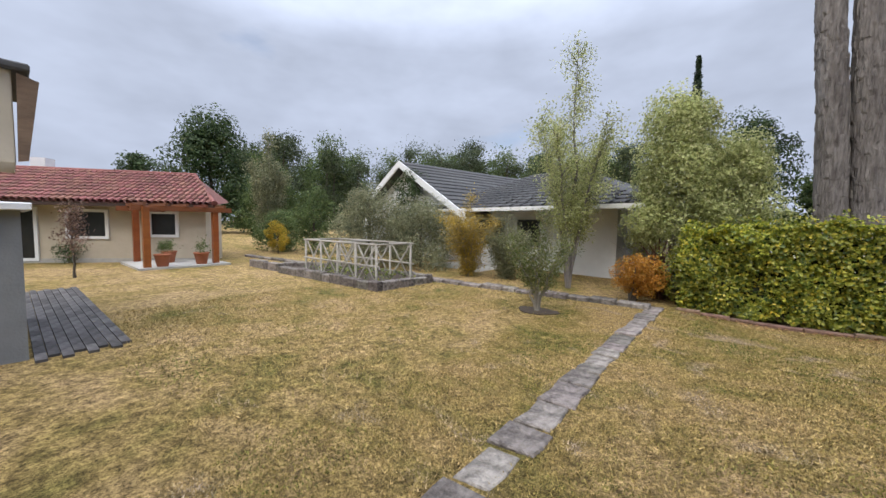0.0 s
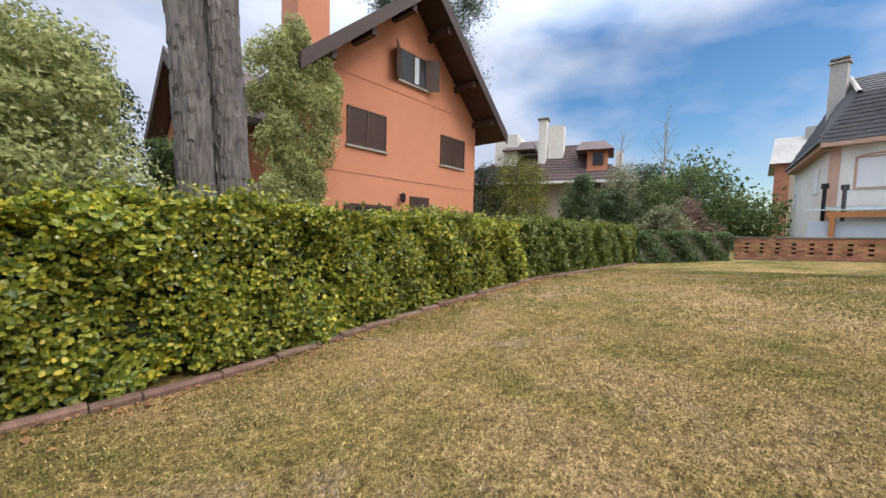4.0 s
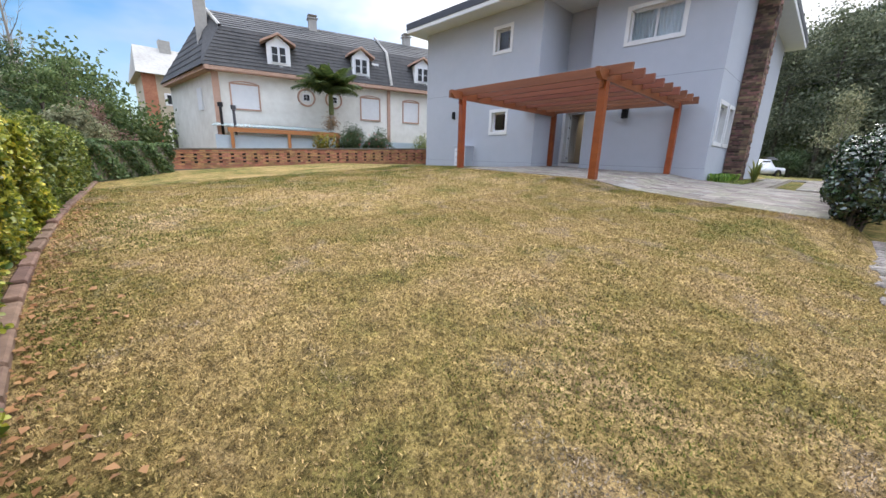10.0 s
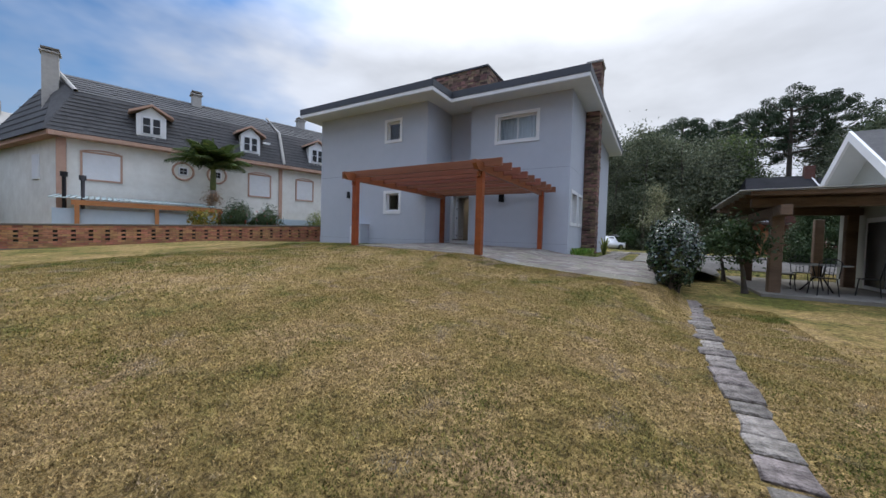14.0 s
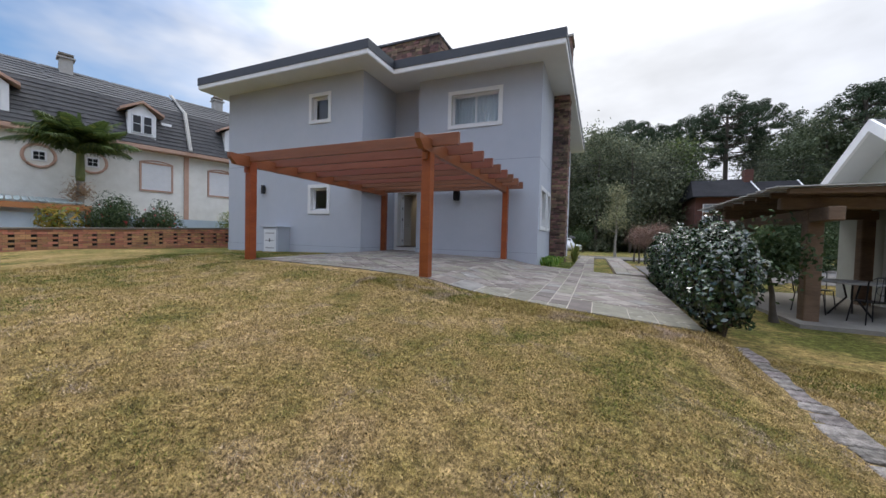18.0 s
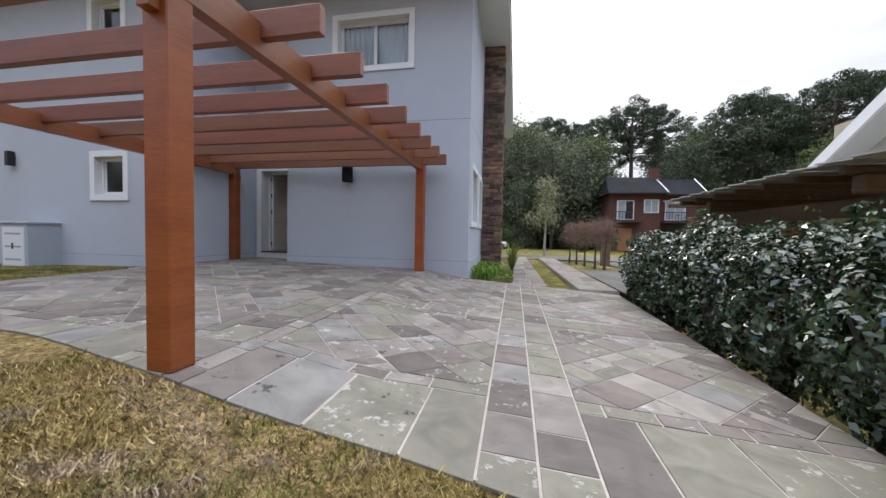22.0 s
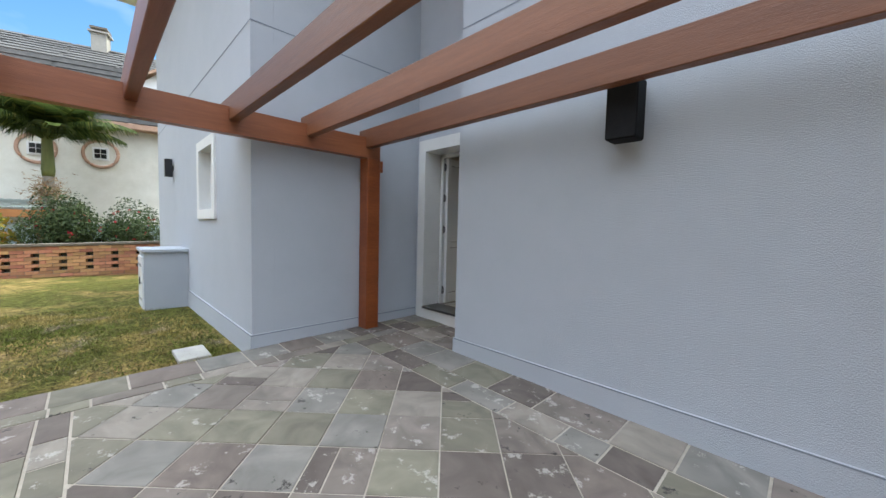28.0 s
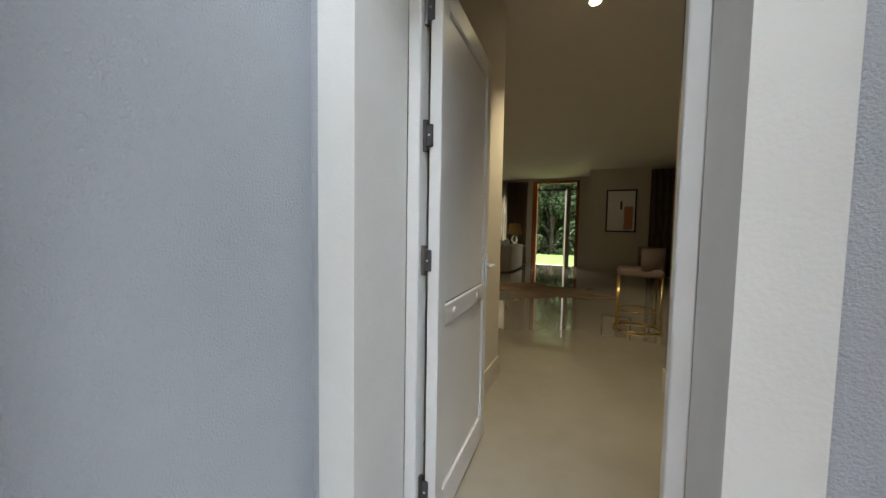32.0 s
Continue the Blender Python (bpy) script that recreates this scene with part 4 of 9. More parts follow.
# ---- pergola on the terrace ----
pergola = thing("pergola", "red-brown stained timber pergola over the slate terrace", "pergola")
POSTS = [(8.28, -0.72), (3.58, -0.66), (3.53, -6.44), (8.30, -6.52)]
for px, py in POSTS:
    z0 = float(paving_z(px, py)) - 0.002
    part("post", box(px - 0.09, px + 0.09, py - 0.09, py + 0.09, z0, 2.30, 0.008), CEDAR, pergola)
for bx in (3.54, 8.26):
    bm = bmesh.new()
    y0, y1 = -6.62 if bx < 5 else -6.60, -0.14
    prof = [(y0, 2.12), (y1 - 0.16, 2.12), (y1, 2.26), (y1, 2.36), (y0, 2.36)]
    lo = [bm.verts.new((bx - 0.055, y, z)) for y, z in prof]
    hi = [bm.verts.new((bx + 0.055, y, z)) for y, z in prof]
    bm.faces.new(lo), bm.faces.new(hi[::-1])
    for i in range(5):
        bm.faces.new((lo[i], hi[i], hi[(i + 1) % 5], lo[(i + 1) % 5]))
    bmesh.ops.recalc_face_normals(bm, faces=bm.faces)
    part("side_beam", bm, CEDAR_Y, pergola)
for k in range(9):
    y = -0.66 - k * 0.7225
    x1 = 8.85 if y > YA + 0.1 else 8.36
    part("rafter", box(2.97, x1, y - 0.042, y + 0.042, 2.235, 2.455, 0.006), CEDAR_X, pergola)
for px, py in POSTS:
    part("bracket", box(px - 0.045, px + 0.045, py - 0.16 if py < -3 else py + 0.09, py - 0.09 if py < -3 else py + 0.16, 1.98, 2.12, 0.005), CEDAR, pergola)

# ---- hedge, kerb and stone path ----
hrng = np.random.default_rng(11)


def kerb_y(x):
    return 8.82 + 0.2 * sstep(-1.0, 4.0, np.asarray(x)) - 0.052 * np.maximum(np.asarray(x) - 5.0, 0)


kerb = thing("kerb", "low kerb of old bricks along the foot of the hedge", "kerb", kind="structure")
x = -1.0
kr = random.Random(4)
kverts = box(-0.5, 0.5, -0.055, 0.055, -0.12, 0.03, 0.016)
kme = bpy.data.meshes.new("kerb_brick")
kverts.to_mesh(kme), kverts.free()
kme.materials.append(KERB_BRICK)
while x < 15.2:
    L = kr.uniform(0.30, 0.62)
    cx = x + L / 2
    slope = math.atan2(kerb_y(cx + 0.1) - kerb_y(cx - 0.1), 0.2)
    ob = new("brick", kme)
    ob.parent = kerb
    ob.matrix_world = Matrix.LocRotScale((cx, kerb_y(cx), float(lawn_z(cx, kerb_y(cx))) + 0.03 + kr.uniform(-0.008, 0.008)), Euler((0, 0, slope)), (L - 0.004, 1, 1))
    x += L


def hedge_leaves(n, x0, x1, front, depth, z0, z1, seed, fx=None):
    """Leaf places on the skin of a clipped, lumpy hedge: front, top and a thin layer inside."""
    r = np.random.default_rng(seed)
    u = r.uniform(x0, x1, n)
    side = r.random(n)
    area_front, area_top = (z1 - z0), depth
    top = side < area_top / (area_front * 1.4 + area_top)
    zz = r.uniform(z0, z1, n)
    zz = np.where(top, z1, zz)
    lump = 0.09 * np.sin(u * 2.3 + 1.0) * np.sin(zz * 3.1 + u) + 0.06 * np.sin(u * 6.1 + zz * 4.0) + 0.05 * np.sin(u * 11.0 - zz * 7)
    topl = 0.05 * np.sin(u * 1.7) + 0.04 * np.sin(u * 5.3 + 2) + 0.03 * np.sin(u * 13)
    d = np.where(top, r.uniform(0, depth, n), np.abs(r.normal(0, 0.10, n)) - lump)
    zz = np.where(top, z1 + topl - np.abs(r.normal(0, 0.06, n)) + 0.14 * (r.random(n) < 0.06), zz + topl * (zz - z0) / (z1 - z0))
    d = d + 0.22 * np.clip((zz - (z1 - 0.18)) / 0.18, 0, 1) ** 2 * (~top)
    fy = front(u)
    c = np.stack([u, fy + d, zz], 1)
    nr = np.where(top[:, None], np.array([0, 0, 1.0]), np.array([0, -1.0, 0.35]))
    return c, nr


hedge = thing("hedge", "clipped evergreen hedge with yellow-green leaves and small white flowers", "hedge")
hf = lambda q: kerb_y(q) + 0.10
c, nr = hedge_leaves(15000, -1.0, 7.0, hf, 1.0, -1.0, 0.60, 3)
rosettes("foliage", c, nr, 0.058, L_HEDGE, hedge, "glossy green and yellow leaves", hrng, 5, 0.62)
c, nr = hedge_leaves(10000, 7.0, 15.2, hf, 1.0, -0.92, 0.62, 4)
rosettes("foliage", c, nr, 0.065, L_HEDGE_G, hedge, "glossy green leaves", hrng, 5, 0.62)
c, nr = hedge_leaves(700, -1.0, 8.0, hf, 1.0, -0.3, 0.60, 9)
c[:, 1] -= 0.03
leaves_mesh("blossom", c, 0.028, mat("blossom_white", (0.6, 0.58, 0.48), (0.72, 0.70, 0.6), 0.8), hedge, "tiny cream-white flowers", hrng, 0.9, 0.3)
# near-black boxes paint the shade seen between the leaves
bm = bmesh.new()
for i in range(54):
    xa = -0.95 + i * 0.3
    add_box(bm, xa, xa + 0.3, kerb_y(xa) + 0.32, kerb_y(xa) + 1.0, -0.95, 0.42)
part("heart", bm, mat("hedge_shade", (0.012, 0.018, 0.008), (0.025, 0.03, 0.012), 0.95), hedge, "near-black core, shade painted behind the leaves")
sv, sf = [], []
for i in range(26):
    bx = -0.9 + 16 * hrng.random()
    by = float(kerb_y(bx)) + 0.34 + 0.2 * hrng.random()
    p0 = Vector((bx, by, -0.95))
    p1 = p0 + Vector((hrng.normal(0, 0.1), hrng.normal(-0.02, 0.05), 0.5))
    p2 = p1 + Vector((hrng.normal(0, 0.15), hrng.normal(0, 0.05), 0.5))
    tube(sv, sf, [p0, p1, p2], [0.016, 0.012, 0.006], 5)
tagged(link_mesh("stems", sv, sf, BARK_D, hedge, "thin grey stems", smooth=True), kind="stuff")

ivy = thing("ivy_hedge", "low ivy-covered fence between hedge and brick wall", "hedge")
ia, ib = Vector((15.1, 8.55, 0)), Vector((19.3, 6.05, 0))
idir = (ib - ia).normalized()
inor = Vector((idir.y, -idir.x, 0))
if inor.y > 0:
    inor = -inor
n = 11000
r = np.random.default_rng(21)
u = r.uniform(-0.2, (ib - ia).length + 0.1, n)
topm = r.random(n) < 0.28
zz = np.where(topm, 0.46 + 0.05 * np.sin(u * 3), r.uniform(-0.75, 0.46, n))
dd = np.where(topm, r.uniform(-0.35, 0.1, n), 0.1 + r.normal(0, 0.05, n) + 0.08 * np.sin(u * 4 + zz * 5))
c = np.stack([ia.x + idir.x * u + inor.x * dd, ia.y + idir.y * u + inor.y * dd, zz], 1)
leaves_mesh("foliage", c, 0.085, L_IVY, ivy, "dark green ivy leaves", r, 0.8, 0.2, np.tile([inor.x, inor.y, 0.3], (n, 1)))
ang = math.atan2(idir.y, idir.x)
part("fence", box(0, (ib - ia).length, -0.08, 0.06, -0.95, 0.36, 0.0, Matrix.Translation(ia) @ Matrix.Rotation(ang, 4, "Z")), MORTAR, ivy)

path = thing("stone_path", "narrow path of dark rough stone slabs across the lawn", "path", kind="structure")
pr = random.Random(12)


def path_x(y):
    return -1.29 + 0.02 * math.sin(y * 0.7)


y = -1.3
while y < 8.6:
    L = pr.uniform(0.22, 0.52)
    w = 0.135 + pr.uniform(-0.03, 0.03)
    cx, cy = path_x(y + L / 2), y + L / 2
    q = [(-w + pr.uniform(-.02, .02), -L / 2 + 0.005), (w + pr.uniform(-.02, .02), -L / 2 + 0.012 + pr.uniform(0, .03)), (w + pr.uniform(-.025, .025), 0), (w + pr.uniform(-.02, .02), L / 2 - 0.012), (-w, L / 2 - 0.012 - pr.uniform(0, .03)), (-w + pr.uniform(-.03, .03), 0)]
    bm = prism(q, -0.10, 0.03 + pr.uniform(-0.01, 0.012))
    bmesh.ops.bevel(bm, geom=[e for e in bm.edges if e.verts[0].co.z > 0 and e.verts[1].co.z > 0], offset=0.012, segments=1, affect="EDGES")
    ob = part("stone", bm, STONE, path)
    ob.location = (cx, cy, float(lawn_z(cx, cy)) - 0.010)
    y += L
kerb2 = thing("stone_kerb", "low kerb of dark rough stones beside the lawn", "kerb", kind="structure")
x = -1.35
while x > -17:
    L = pr.uniform(0.3, 0.6) * (1 if x > -8 else 1.6)
    cy = 8.35 - 0.05 * max(-x - 1.5, 0)
    bm = box(-L / 2 + 0.01, L / 2 - 0.01, -0.13, 0.13, -0.1, 0.09 + pr.uniform(-0.02, 0.02), 0.02)
    ob = part("stone", bm, STONE, kerb2)
    ob.location = (x - L / 2, cy + pr.uniform(-0.02, 0.02), float(lawn_z(x - L / 2, cy)))
    x -= L

# ---- driveway strips, street, neighbour paving ----
drive = thing("driveway", "two slate wheel strips with grass between, running to the street", "driveway", kind="structure")


def drive_z(x, y):
    return -0.345 - 0.05 * (1.2 - x) * 0.4 + 0.0 * y



def strip(x0, x1):
    y = -6.75
    n = 0
    while y > -18.0:
        L = pr.uniform(0.45, 0.95)
        sh = 0.010 * (-y - 6.75)
        mid = x0 + (x1 - x0) * pr.uniform(0.35, 0.65)
        for a, b in ((x0, mid), (mid, x1)):
            bm = box(a + sh + 0.008, b + sh - 0.008, y - L + 0.008, y - 0.008, -0.02, 0.004)
            if n < 130:
                ob = part("slab", bm, SLATE, drive)
                ob.location = (0, 0, float(drive_z(a, y)))
            else:
                bm.free()
            n += 1
        y -= L


for q in ((0.76, 1.50), (-0.67, 0.12)):
    bm = bmesh.new()
    vs = [bm.verts.new((xx + (0.010 * (-yy - 6.75)), yy, float(drive_z(xx, yy)) - 0.012 - zz)) for zz in (0, 0.2) for xx, yy in ((q[0], -6.745), (q[1], -6.745), (q[1], -18.3), (q[0], -18.3))]
    for fidx in ((0, 3, 2, 1), (4, 5, 6, 7), (0, 1, 5, 4), (1, 2, 6, 5), (2, 3, 7, 6), (3, 0, 4, 7)):
        bm.faces.new([vs[i] for i in fidx])
    part("bed", bm, GROUT, drive)
    strip(*q)
street = tagged(link_mesh("road", [(-90, -22.4, -0.44), (60, -22.4, -0.44), (60, -18.3, -0.44), (-90, -18.3, -0.44), (-90, -22.4, -0.9), (60, -22.4, -0.9), (60, -18.3, -0.9), (-90, -18.3, -0.9)],
                         [(0, 1, 2, 3), (4, 5, 1, 0), (6, 7, 3, 2), (5, 6, 2, 1), (7, 4, 0, 3)], COURT), "grey block-paved street", "road", kind="structure")


def inside_poly(poly, x, y):
    hit = False
    for i in range(len(poly)):
        (xa, ya), (xb, yb) = poly[i], poly[i - 1]
        if (ya > y) != (yb > y) and x < (xb - xa) * (y - ya) / (yb - ya) + xa:
            hit = not hit
    return hit


# the neighbour's drive bends round a grass island beside the wheel strips
court = [(-0.72, -6.55), (-0.66, -12.0), (-1.5, -12.2), (-2.3, -12.9), (-2.75, -14.2), (-2.6, -16.6), (-2.2, -18.3), (-16, -18.3), (-13, -12.0), (-6.1, -10.7), (-2.9, -10.6), (-2.4, -6.55)]


def court_z(x, y):
    """Level with the wheel strip beside it, falling to the ground farther off."""
    g = float(ground_z(np.array(x), np.array(y))) + 0.03
    k = float(sstep(-3.4, -0.9, np.array(x)))
    return max(g, g + (-0.40 - g) * k)


cv, cf, key = [], [], {}
for i in range(64):
    for j in range(48):
        xq, yq = -16.0 + 0.25 * i, -18.3 + 0.25 * j
        if not inside_poly(court, xq + 0.125, yq + 0.125):
            continue
        idx = []
        for du, dv in ((0, 0), (1, 0), (1, 1), (0, 1)):
            k2 = (i + du, j + dv)
            if k2 not in key:
                key[k2] = len(cv)
                cv.append((xq + 0.25 * du, yq + 0.25 * dv, court_z(xq + 0.25 * du, yq + 0.25 * dv)))
            idx.append(key[k2])
        cf.append(idx)
tagged(link_mesh("pavement", cv, cf, COURT), "grey block-paved neighbouring drive", "pavement", kind="structure")

# ---- brick wall of the garden ----
bwall = thing("brick_wall", "low old brick garden wall with rows of square holes", "wall", Matrix.Translation((20.69, 5.84, -0.022)) @ Matrix.Rotation(math.atan2(-0.963, -0.27), 4, "Z") @ Matrix.Scale(1.07, 4), kind="structure")
br = random.Random(31)
BL, BH = 0.24, 0.083
rest = bmesh.new()
count = 0
bme = bpy.data.meshes.new("brick")
bb = box(0.004, BL - 0.004, -0.075, 0.075, 0.004, BH - 0.004, 0.006)
bb.to_mesh(bme), bb.free()
bme.materials.append(BRICK)
hme = bpy.data.meshes.new("half_brick")
bb = box(0.004, BL / 2 - 0.004, -0.075, 0.075, 0.004, BH - 0.004, 0.006)
bb.to_mesh(hme), bb.free()
hme.materials.append(BRICK)
WL = 15.5
rows = 10
for k in range(rows):
    s = -(BL / 2 if k % 2 else 0)
    i = 0
    while s < WL:
        z = -0.62 + 0.034 * s + 0.06 + k * BH
        if k in (3, 5, 7) and i % 2 == 0:
            ob_pos = [(s + 0.13, hme)]
        else:
            ob_pos = [(s, bme)]
        for ps, me in ob_pos:
            if ps < 0:
                continue
            if 2.0 < ps < 10.0 and count < 300:
                ob = new("brick", me)
                ob.parent = bwall
                ob.matrix_local = Matrix.Translation((ps, br.uniform(-0.006, 0.006), z)) @ Matrix.Rotation(0.034, 4, "Y").inverted()
                count += 1
            else:
                L = BL if me is bme else BL / 2
                d = br.uniform(-0.006, 0.006)
                add_box(rest, ps + 0.004, ps + L - 0.004, -0.075 + d, 0.075 + d, z + 0.004, z + BH - 0.004)
        s += BL
        i += 1
tagged(part("bricks_far", rest, BRICK_J, bwall), kind="stuff")
bm = bmesh.new()
for k in range(rows):
    if k in (3, 5, 7):
        continue
    add_box(bm, 0, WL, -0.062, 0.062, -0.62 + 0.06 + k * BH, -0.62 + 0.06 + (k + 1) * BH)
for v in bm.verts:
    v.co.z += 0.034 * v.co.x
part("mortar", bm, MORTAR, bwall)
# added dark sheet that paints the shadow inside the square holes
bm = box(0, WL, 0.03, 0.05, -0.5, 0.12)
for v in bm.verts:
    v.co.z += 0.034 * v.co.x
part("backing", bm, DARKIN, bwall, "added dark sheet, shade painted into the wall holes")
bm = box(0, WL, -0.10, 0.10, -0.62 + 0.06 + rows * BH, -0.62 + 0.06 + rows * BH + 0.07, 0.01)
add_box(bm, 0, WL, -0.085, 0.085, -0.95, -0.555)
for v in bm.verts:
    v.co.z += 0.034 * v.co.x
part("coping", bm, MORTAR, bwall, "moss-darkened coping and footing")

# ---- house opposite: cream plaster, mansard roof ----
FAC = Matrix.Translation((26.28, 2.52, -0.016)) @ Matrix.Rotation(math.atan2(-0.963, -0.27), 4, "Z") @ Matrix.Scale(1.05, 4)   # x runs along the facade, y goes back
cream = thing("cream_house", "weathered cream plaster house with dark mansard roof and terracotta trim", "house", FAC)
CW, CD = 22.0, 9.0


def facade_box(name, x0, x1, y0, y1, z0, z1, material, parent=cream, bevel=0.0, label=""):
    return part(name, box(x0, x1, y0, y1, z0, z1, bevel), material, parent, label)


SH = [(0.87, 2.31, 2.78, 4.11), (8.64, 9.91, 2.70, 4.06), (11.75, 12.9, 2.72, 4.06), (16.0, 17.2, 2.72, 4.06)]
RW = [(5.08, 3.75), (6.80, 3.75), (14.5, 3.75)]
facade_box("wall", 0, CW, 0, CD, -1.0, 4.85, CREAM)
for s in SH:
    sh = new("shutter_window")
    sh.parent = cream
    b = 0.09
    bm = bmesh.new()
    for q in ((s[0] - b, s[1] + b, s[3], s[3] + b), (s[0] - b, s[1] + b, s[2] - b, s[2]), (s[0] - b, s[0], s[2], s[3]), (s[1], s[1] + b, s[2], s[3])):
        add_box(bm, q[0], q[1], -0.05, 0.0, q[2], q[3], 0.005)
    part("surround", bm, PINKTRIM, sh, "terracotta plaster surround")
    bm = bmesh.new()
    k = s[2]
    while k < s[3] - 0.02:
        add_box(bm, s[0], s[1], -0.03, 0.0, k, min(k + 0.045, s[3]), 0.004)
        k += 0.05
    tagged(part("roller_shutter", bm, WHITE, sh, "closed white roller shutter"), kind="stuff")
    v, f = [], []
    tube(v, f, [Vector((s[0] + (s[1] - s[0]) * a / 8, -0.03, s[3] + b + 0.10 * math.sin(math.pi * a / 8))) for a in range(9)], [0.03] * 9, 6)
    link_mesh("garland", v, f, PINKTRIM, sh)
for cx, cz in RW:
    ow = new("round_window")
    ow.parent = cream
    v, f = [], []
    ring = [Vector((cx + 0.5 * math.cos(a), -0.02, cz + 0.5 * math.sin(a))) for a in np.linspace(0, 2 * math.pi, 33)]
    tube(v, f, ring, [0.06] * 33, 6)
    link_mesh("ring", v, f, PINKTRIM, ow, "round terracotta moulding", smooth=True)
    part("frame", box(cx - 0.24, cx + 0.24, -0.05, 0.0, cz - 0.24, cz + 0.24, 0.01), WHITE, ow)
    for i in (0, 1):
        for j in (0, 1):
            part("pane", box(cx - 0.17 + 0.18 * i, cx - 0.01 + 0.18 * i, -0.06, -0.045, cz - 0.17 + 0.18 * j, cz - 0.01 + 0.18 * j), DARKIN, ow)
facade_box("corner_pilaster", -0.06, 0.30, -0.08, 0.05, -1.0, 4.7, PINKTRIM)
facade_box("corner_pilaster", 10.5, 10.72, -0.08, 0.05, -1.0, 4.7, PINKTRIM)
facade_box("cornice", -0.35, CW, -0.45, 0.0, 4.72, 4.95, PINKTRIM, bevel=0.03)
# mansard: steep lower slope with courses, flatter top
def courses(name, x0, x1, y0, z0, y1, z1, n, x0b, x1b, material, parent, tile=0.32):
    """Overlapping roof tiles on a slope that rises from (y0, z0) to (y1, z1), each course its own lip."""
    verts, faces = [], []
    nl = math.hypot(y1 - y0, z1 - z0)
    ny, nz = -(z1 - z0) / nl, (y1 - y0) / nl
    for k in range(n):
        a, b = k / n, (k + 1.15) / n
        xa, xb = x0 + (x0b - x0) * a, x1 + (x1b - x1) * a
        m = max(1, int((xb - xa) / tile))
        off = 0.5 * (k % 2)
        for i in range(-1, m + 1):
            u0, u1 = max(0, (i + off) / m), min(1, (i + 1 + off) / m - 0.012)
            if u1 - u0 < 0.1 / m:
                continue
            p0, p1 = xa + (xb - xa) * u0, xa + (xb - xa) * u1
            o = len(verts)
            for yy, zz, lift in ((y0 + (y1 - y0) * a, z0 + (z1 - z0) * a, 0.045), (y0 + (y1 - y0) * b, z0 + (z1 - z0) * b, 0.012)):
                verts += [(p0, yy + ny * lift, zz + nz * lift), (p1, yy + ny * lift, zz + nz * lift)]
            verts += [(p0, y0 + (y1 - y0) * a, z0 + (z1 - z0) * a), (p1, y0 + (y1 - y0) * a, z0 + (z1 - z0) * a)]
            faces += [(o, o + 1, o + 3, o + 2), (o + 4, o + 5, o + 1, o)]
    return tagged(link_mesh(name, verts, faces, material, parent), kind="stuff")


ME, MB, MR = (-0.42, 4.95), (0.62, 7.25), (3.2, 8.75)     # eave, break, ridge of the mansard: y and z
pts = [(x, y, z) for x in (-0.4, 10.6) for y, z in (ME, MB, MR, (2 * MR[0] - MB[0], MB[1]), (2 * MR[0] - ME[0], ME[1]))]
bm = bmesh.new()
vs = [bm.verts.new((x + (0.0 if x > 0 else (0.0, 1.0, 0.25, 0.25, 0.0)[i % 5]), y, z)) for i, (x, y, z) in enumerate(pts)]
for i in range(4):
    bm.faces.new((vs[i], vs[i + 1], vs[i + 6], vs[i + 5]))
bm.faces.new(vs[0:5]), bm.faces.new(vs[5:10][::-1])
bm.faces.new((vs[0], vs[5], vs[9], vs[4]))
part("roof", bm, ROOF_G, cream)
courses("roof_tiles", -0.4, 10.6, *ME, *MB, 11, 0.6, 10.6, ROOF_G, cream, 2.6)
courses("roof_tiles", 0.6, 10.6, *MB, *MR, 7, -0.15, 10.6, ROOF_G, cream, 2.6)
# the end wall stands askew and carries a hipped end of the roof
part("end_wall", prism([(-0.01, 0.03), (-0.01, 8.9), (-3.3, 8.9)], -1.0, 4.8), CREAM, cream)
bm = bmesh.new()
vv = [bm.verts.new(q) for q in ((-0.47, -0.44, 4.94), (-3.95, 9.2, 4.94), (0.6, MB[0], MB[1]), (-0.15, MR[0], MR[1]), (3.0, 9.2, 4.94), (3.0, -0.2, 4.94))]
for q in ((0, 2, 3), (0, 3, 1), (1, 3, 4), (0, 1, 4, 5), (3, 2, 5), (3, 5, 4), (2, 0, 5)):
    bm.faces.new([vv[i] for i in q])
bmesh.ops.recalc_face_normals(bm, faces=bm.faces)
part("end_roof", bm, ROOF_G, cream, "hipped end of the dark roof")
v, f = [], []
for k in range(1, 9):
    u = k / 9
    e0, e1, top = Vector((-0.47, -0.44, 4.96)), Vector((-3.95, 9.2, 4.96)), Vector((-0.15, MR[0], MR[1]))
    tube(v, f, [e0.lerp(top, u), e1.lerp(top, u)], [0.03, 0.03], 4)
link_mesh("roof_courses", v, f, ROOF_G, cream)
v, f = [], []
tube(v, f, [Vector((0.62, MB[0] - 0.06, MB[1] + 0.06)), Vector((-0.15, MR[0], MR[1] + 0.08))], [0.10, 0.10], 6)
link_mesh("verge", v, f, CONCRETE, cream, "pale rendered verge")
bm = box(-0.40, 9.6, -0.02, 0.42, 4.72, 4.95)
part("end_cornice", bm, PINKTRIM, cream).matrix_local = Matrix.Translation((-0.02, 0, 0)) @ Matrix.Rotation(math.atan2(8.9, -3.3), 4, "Z")
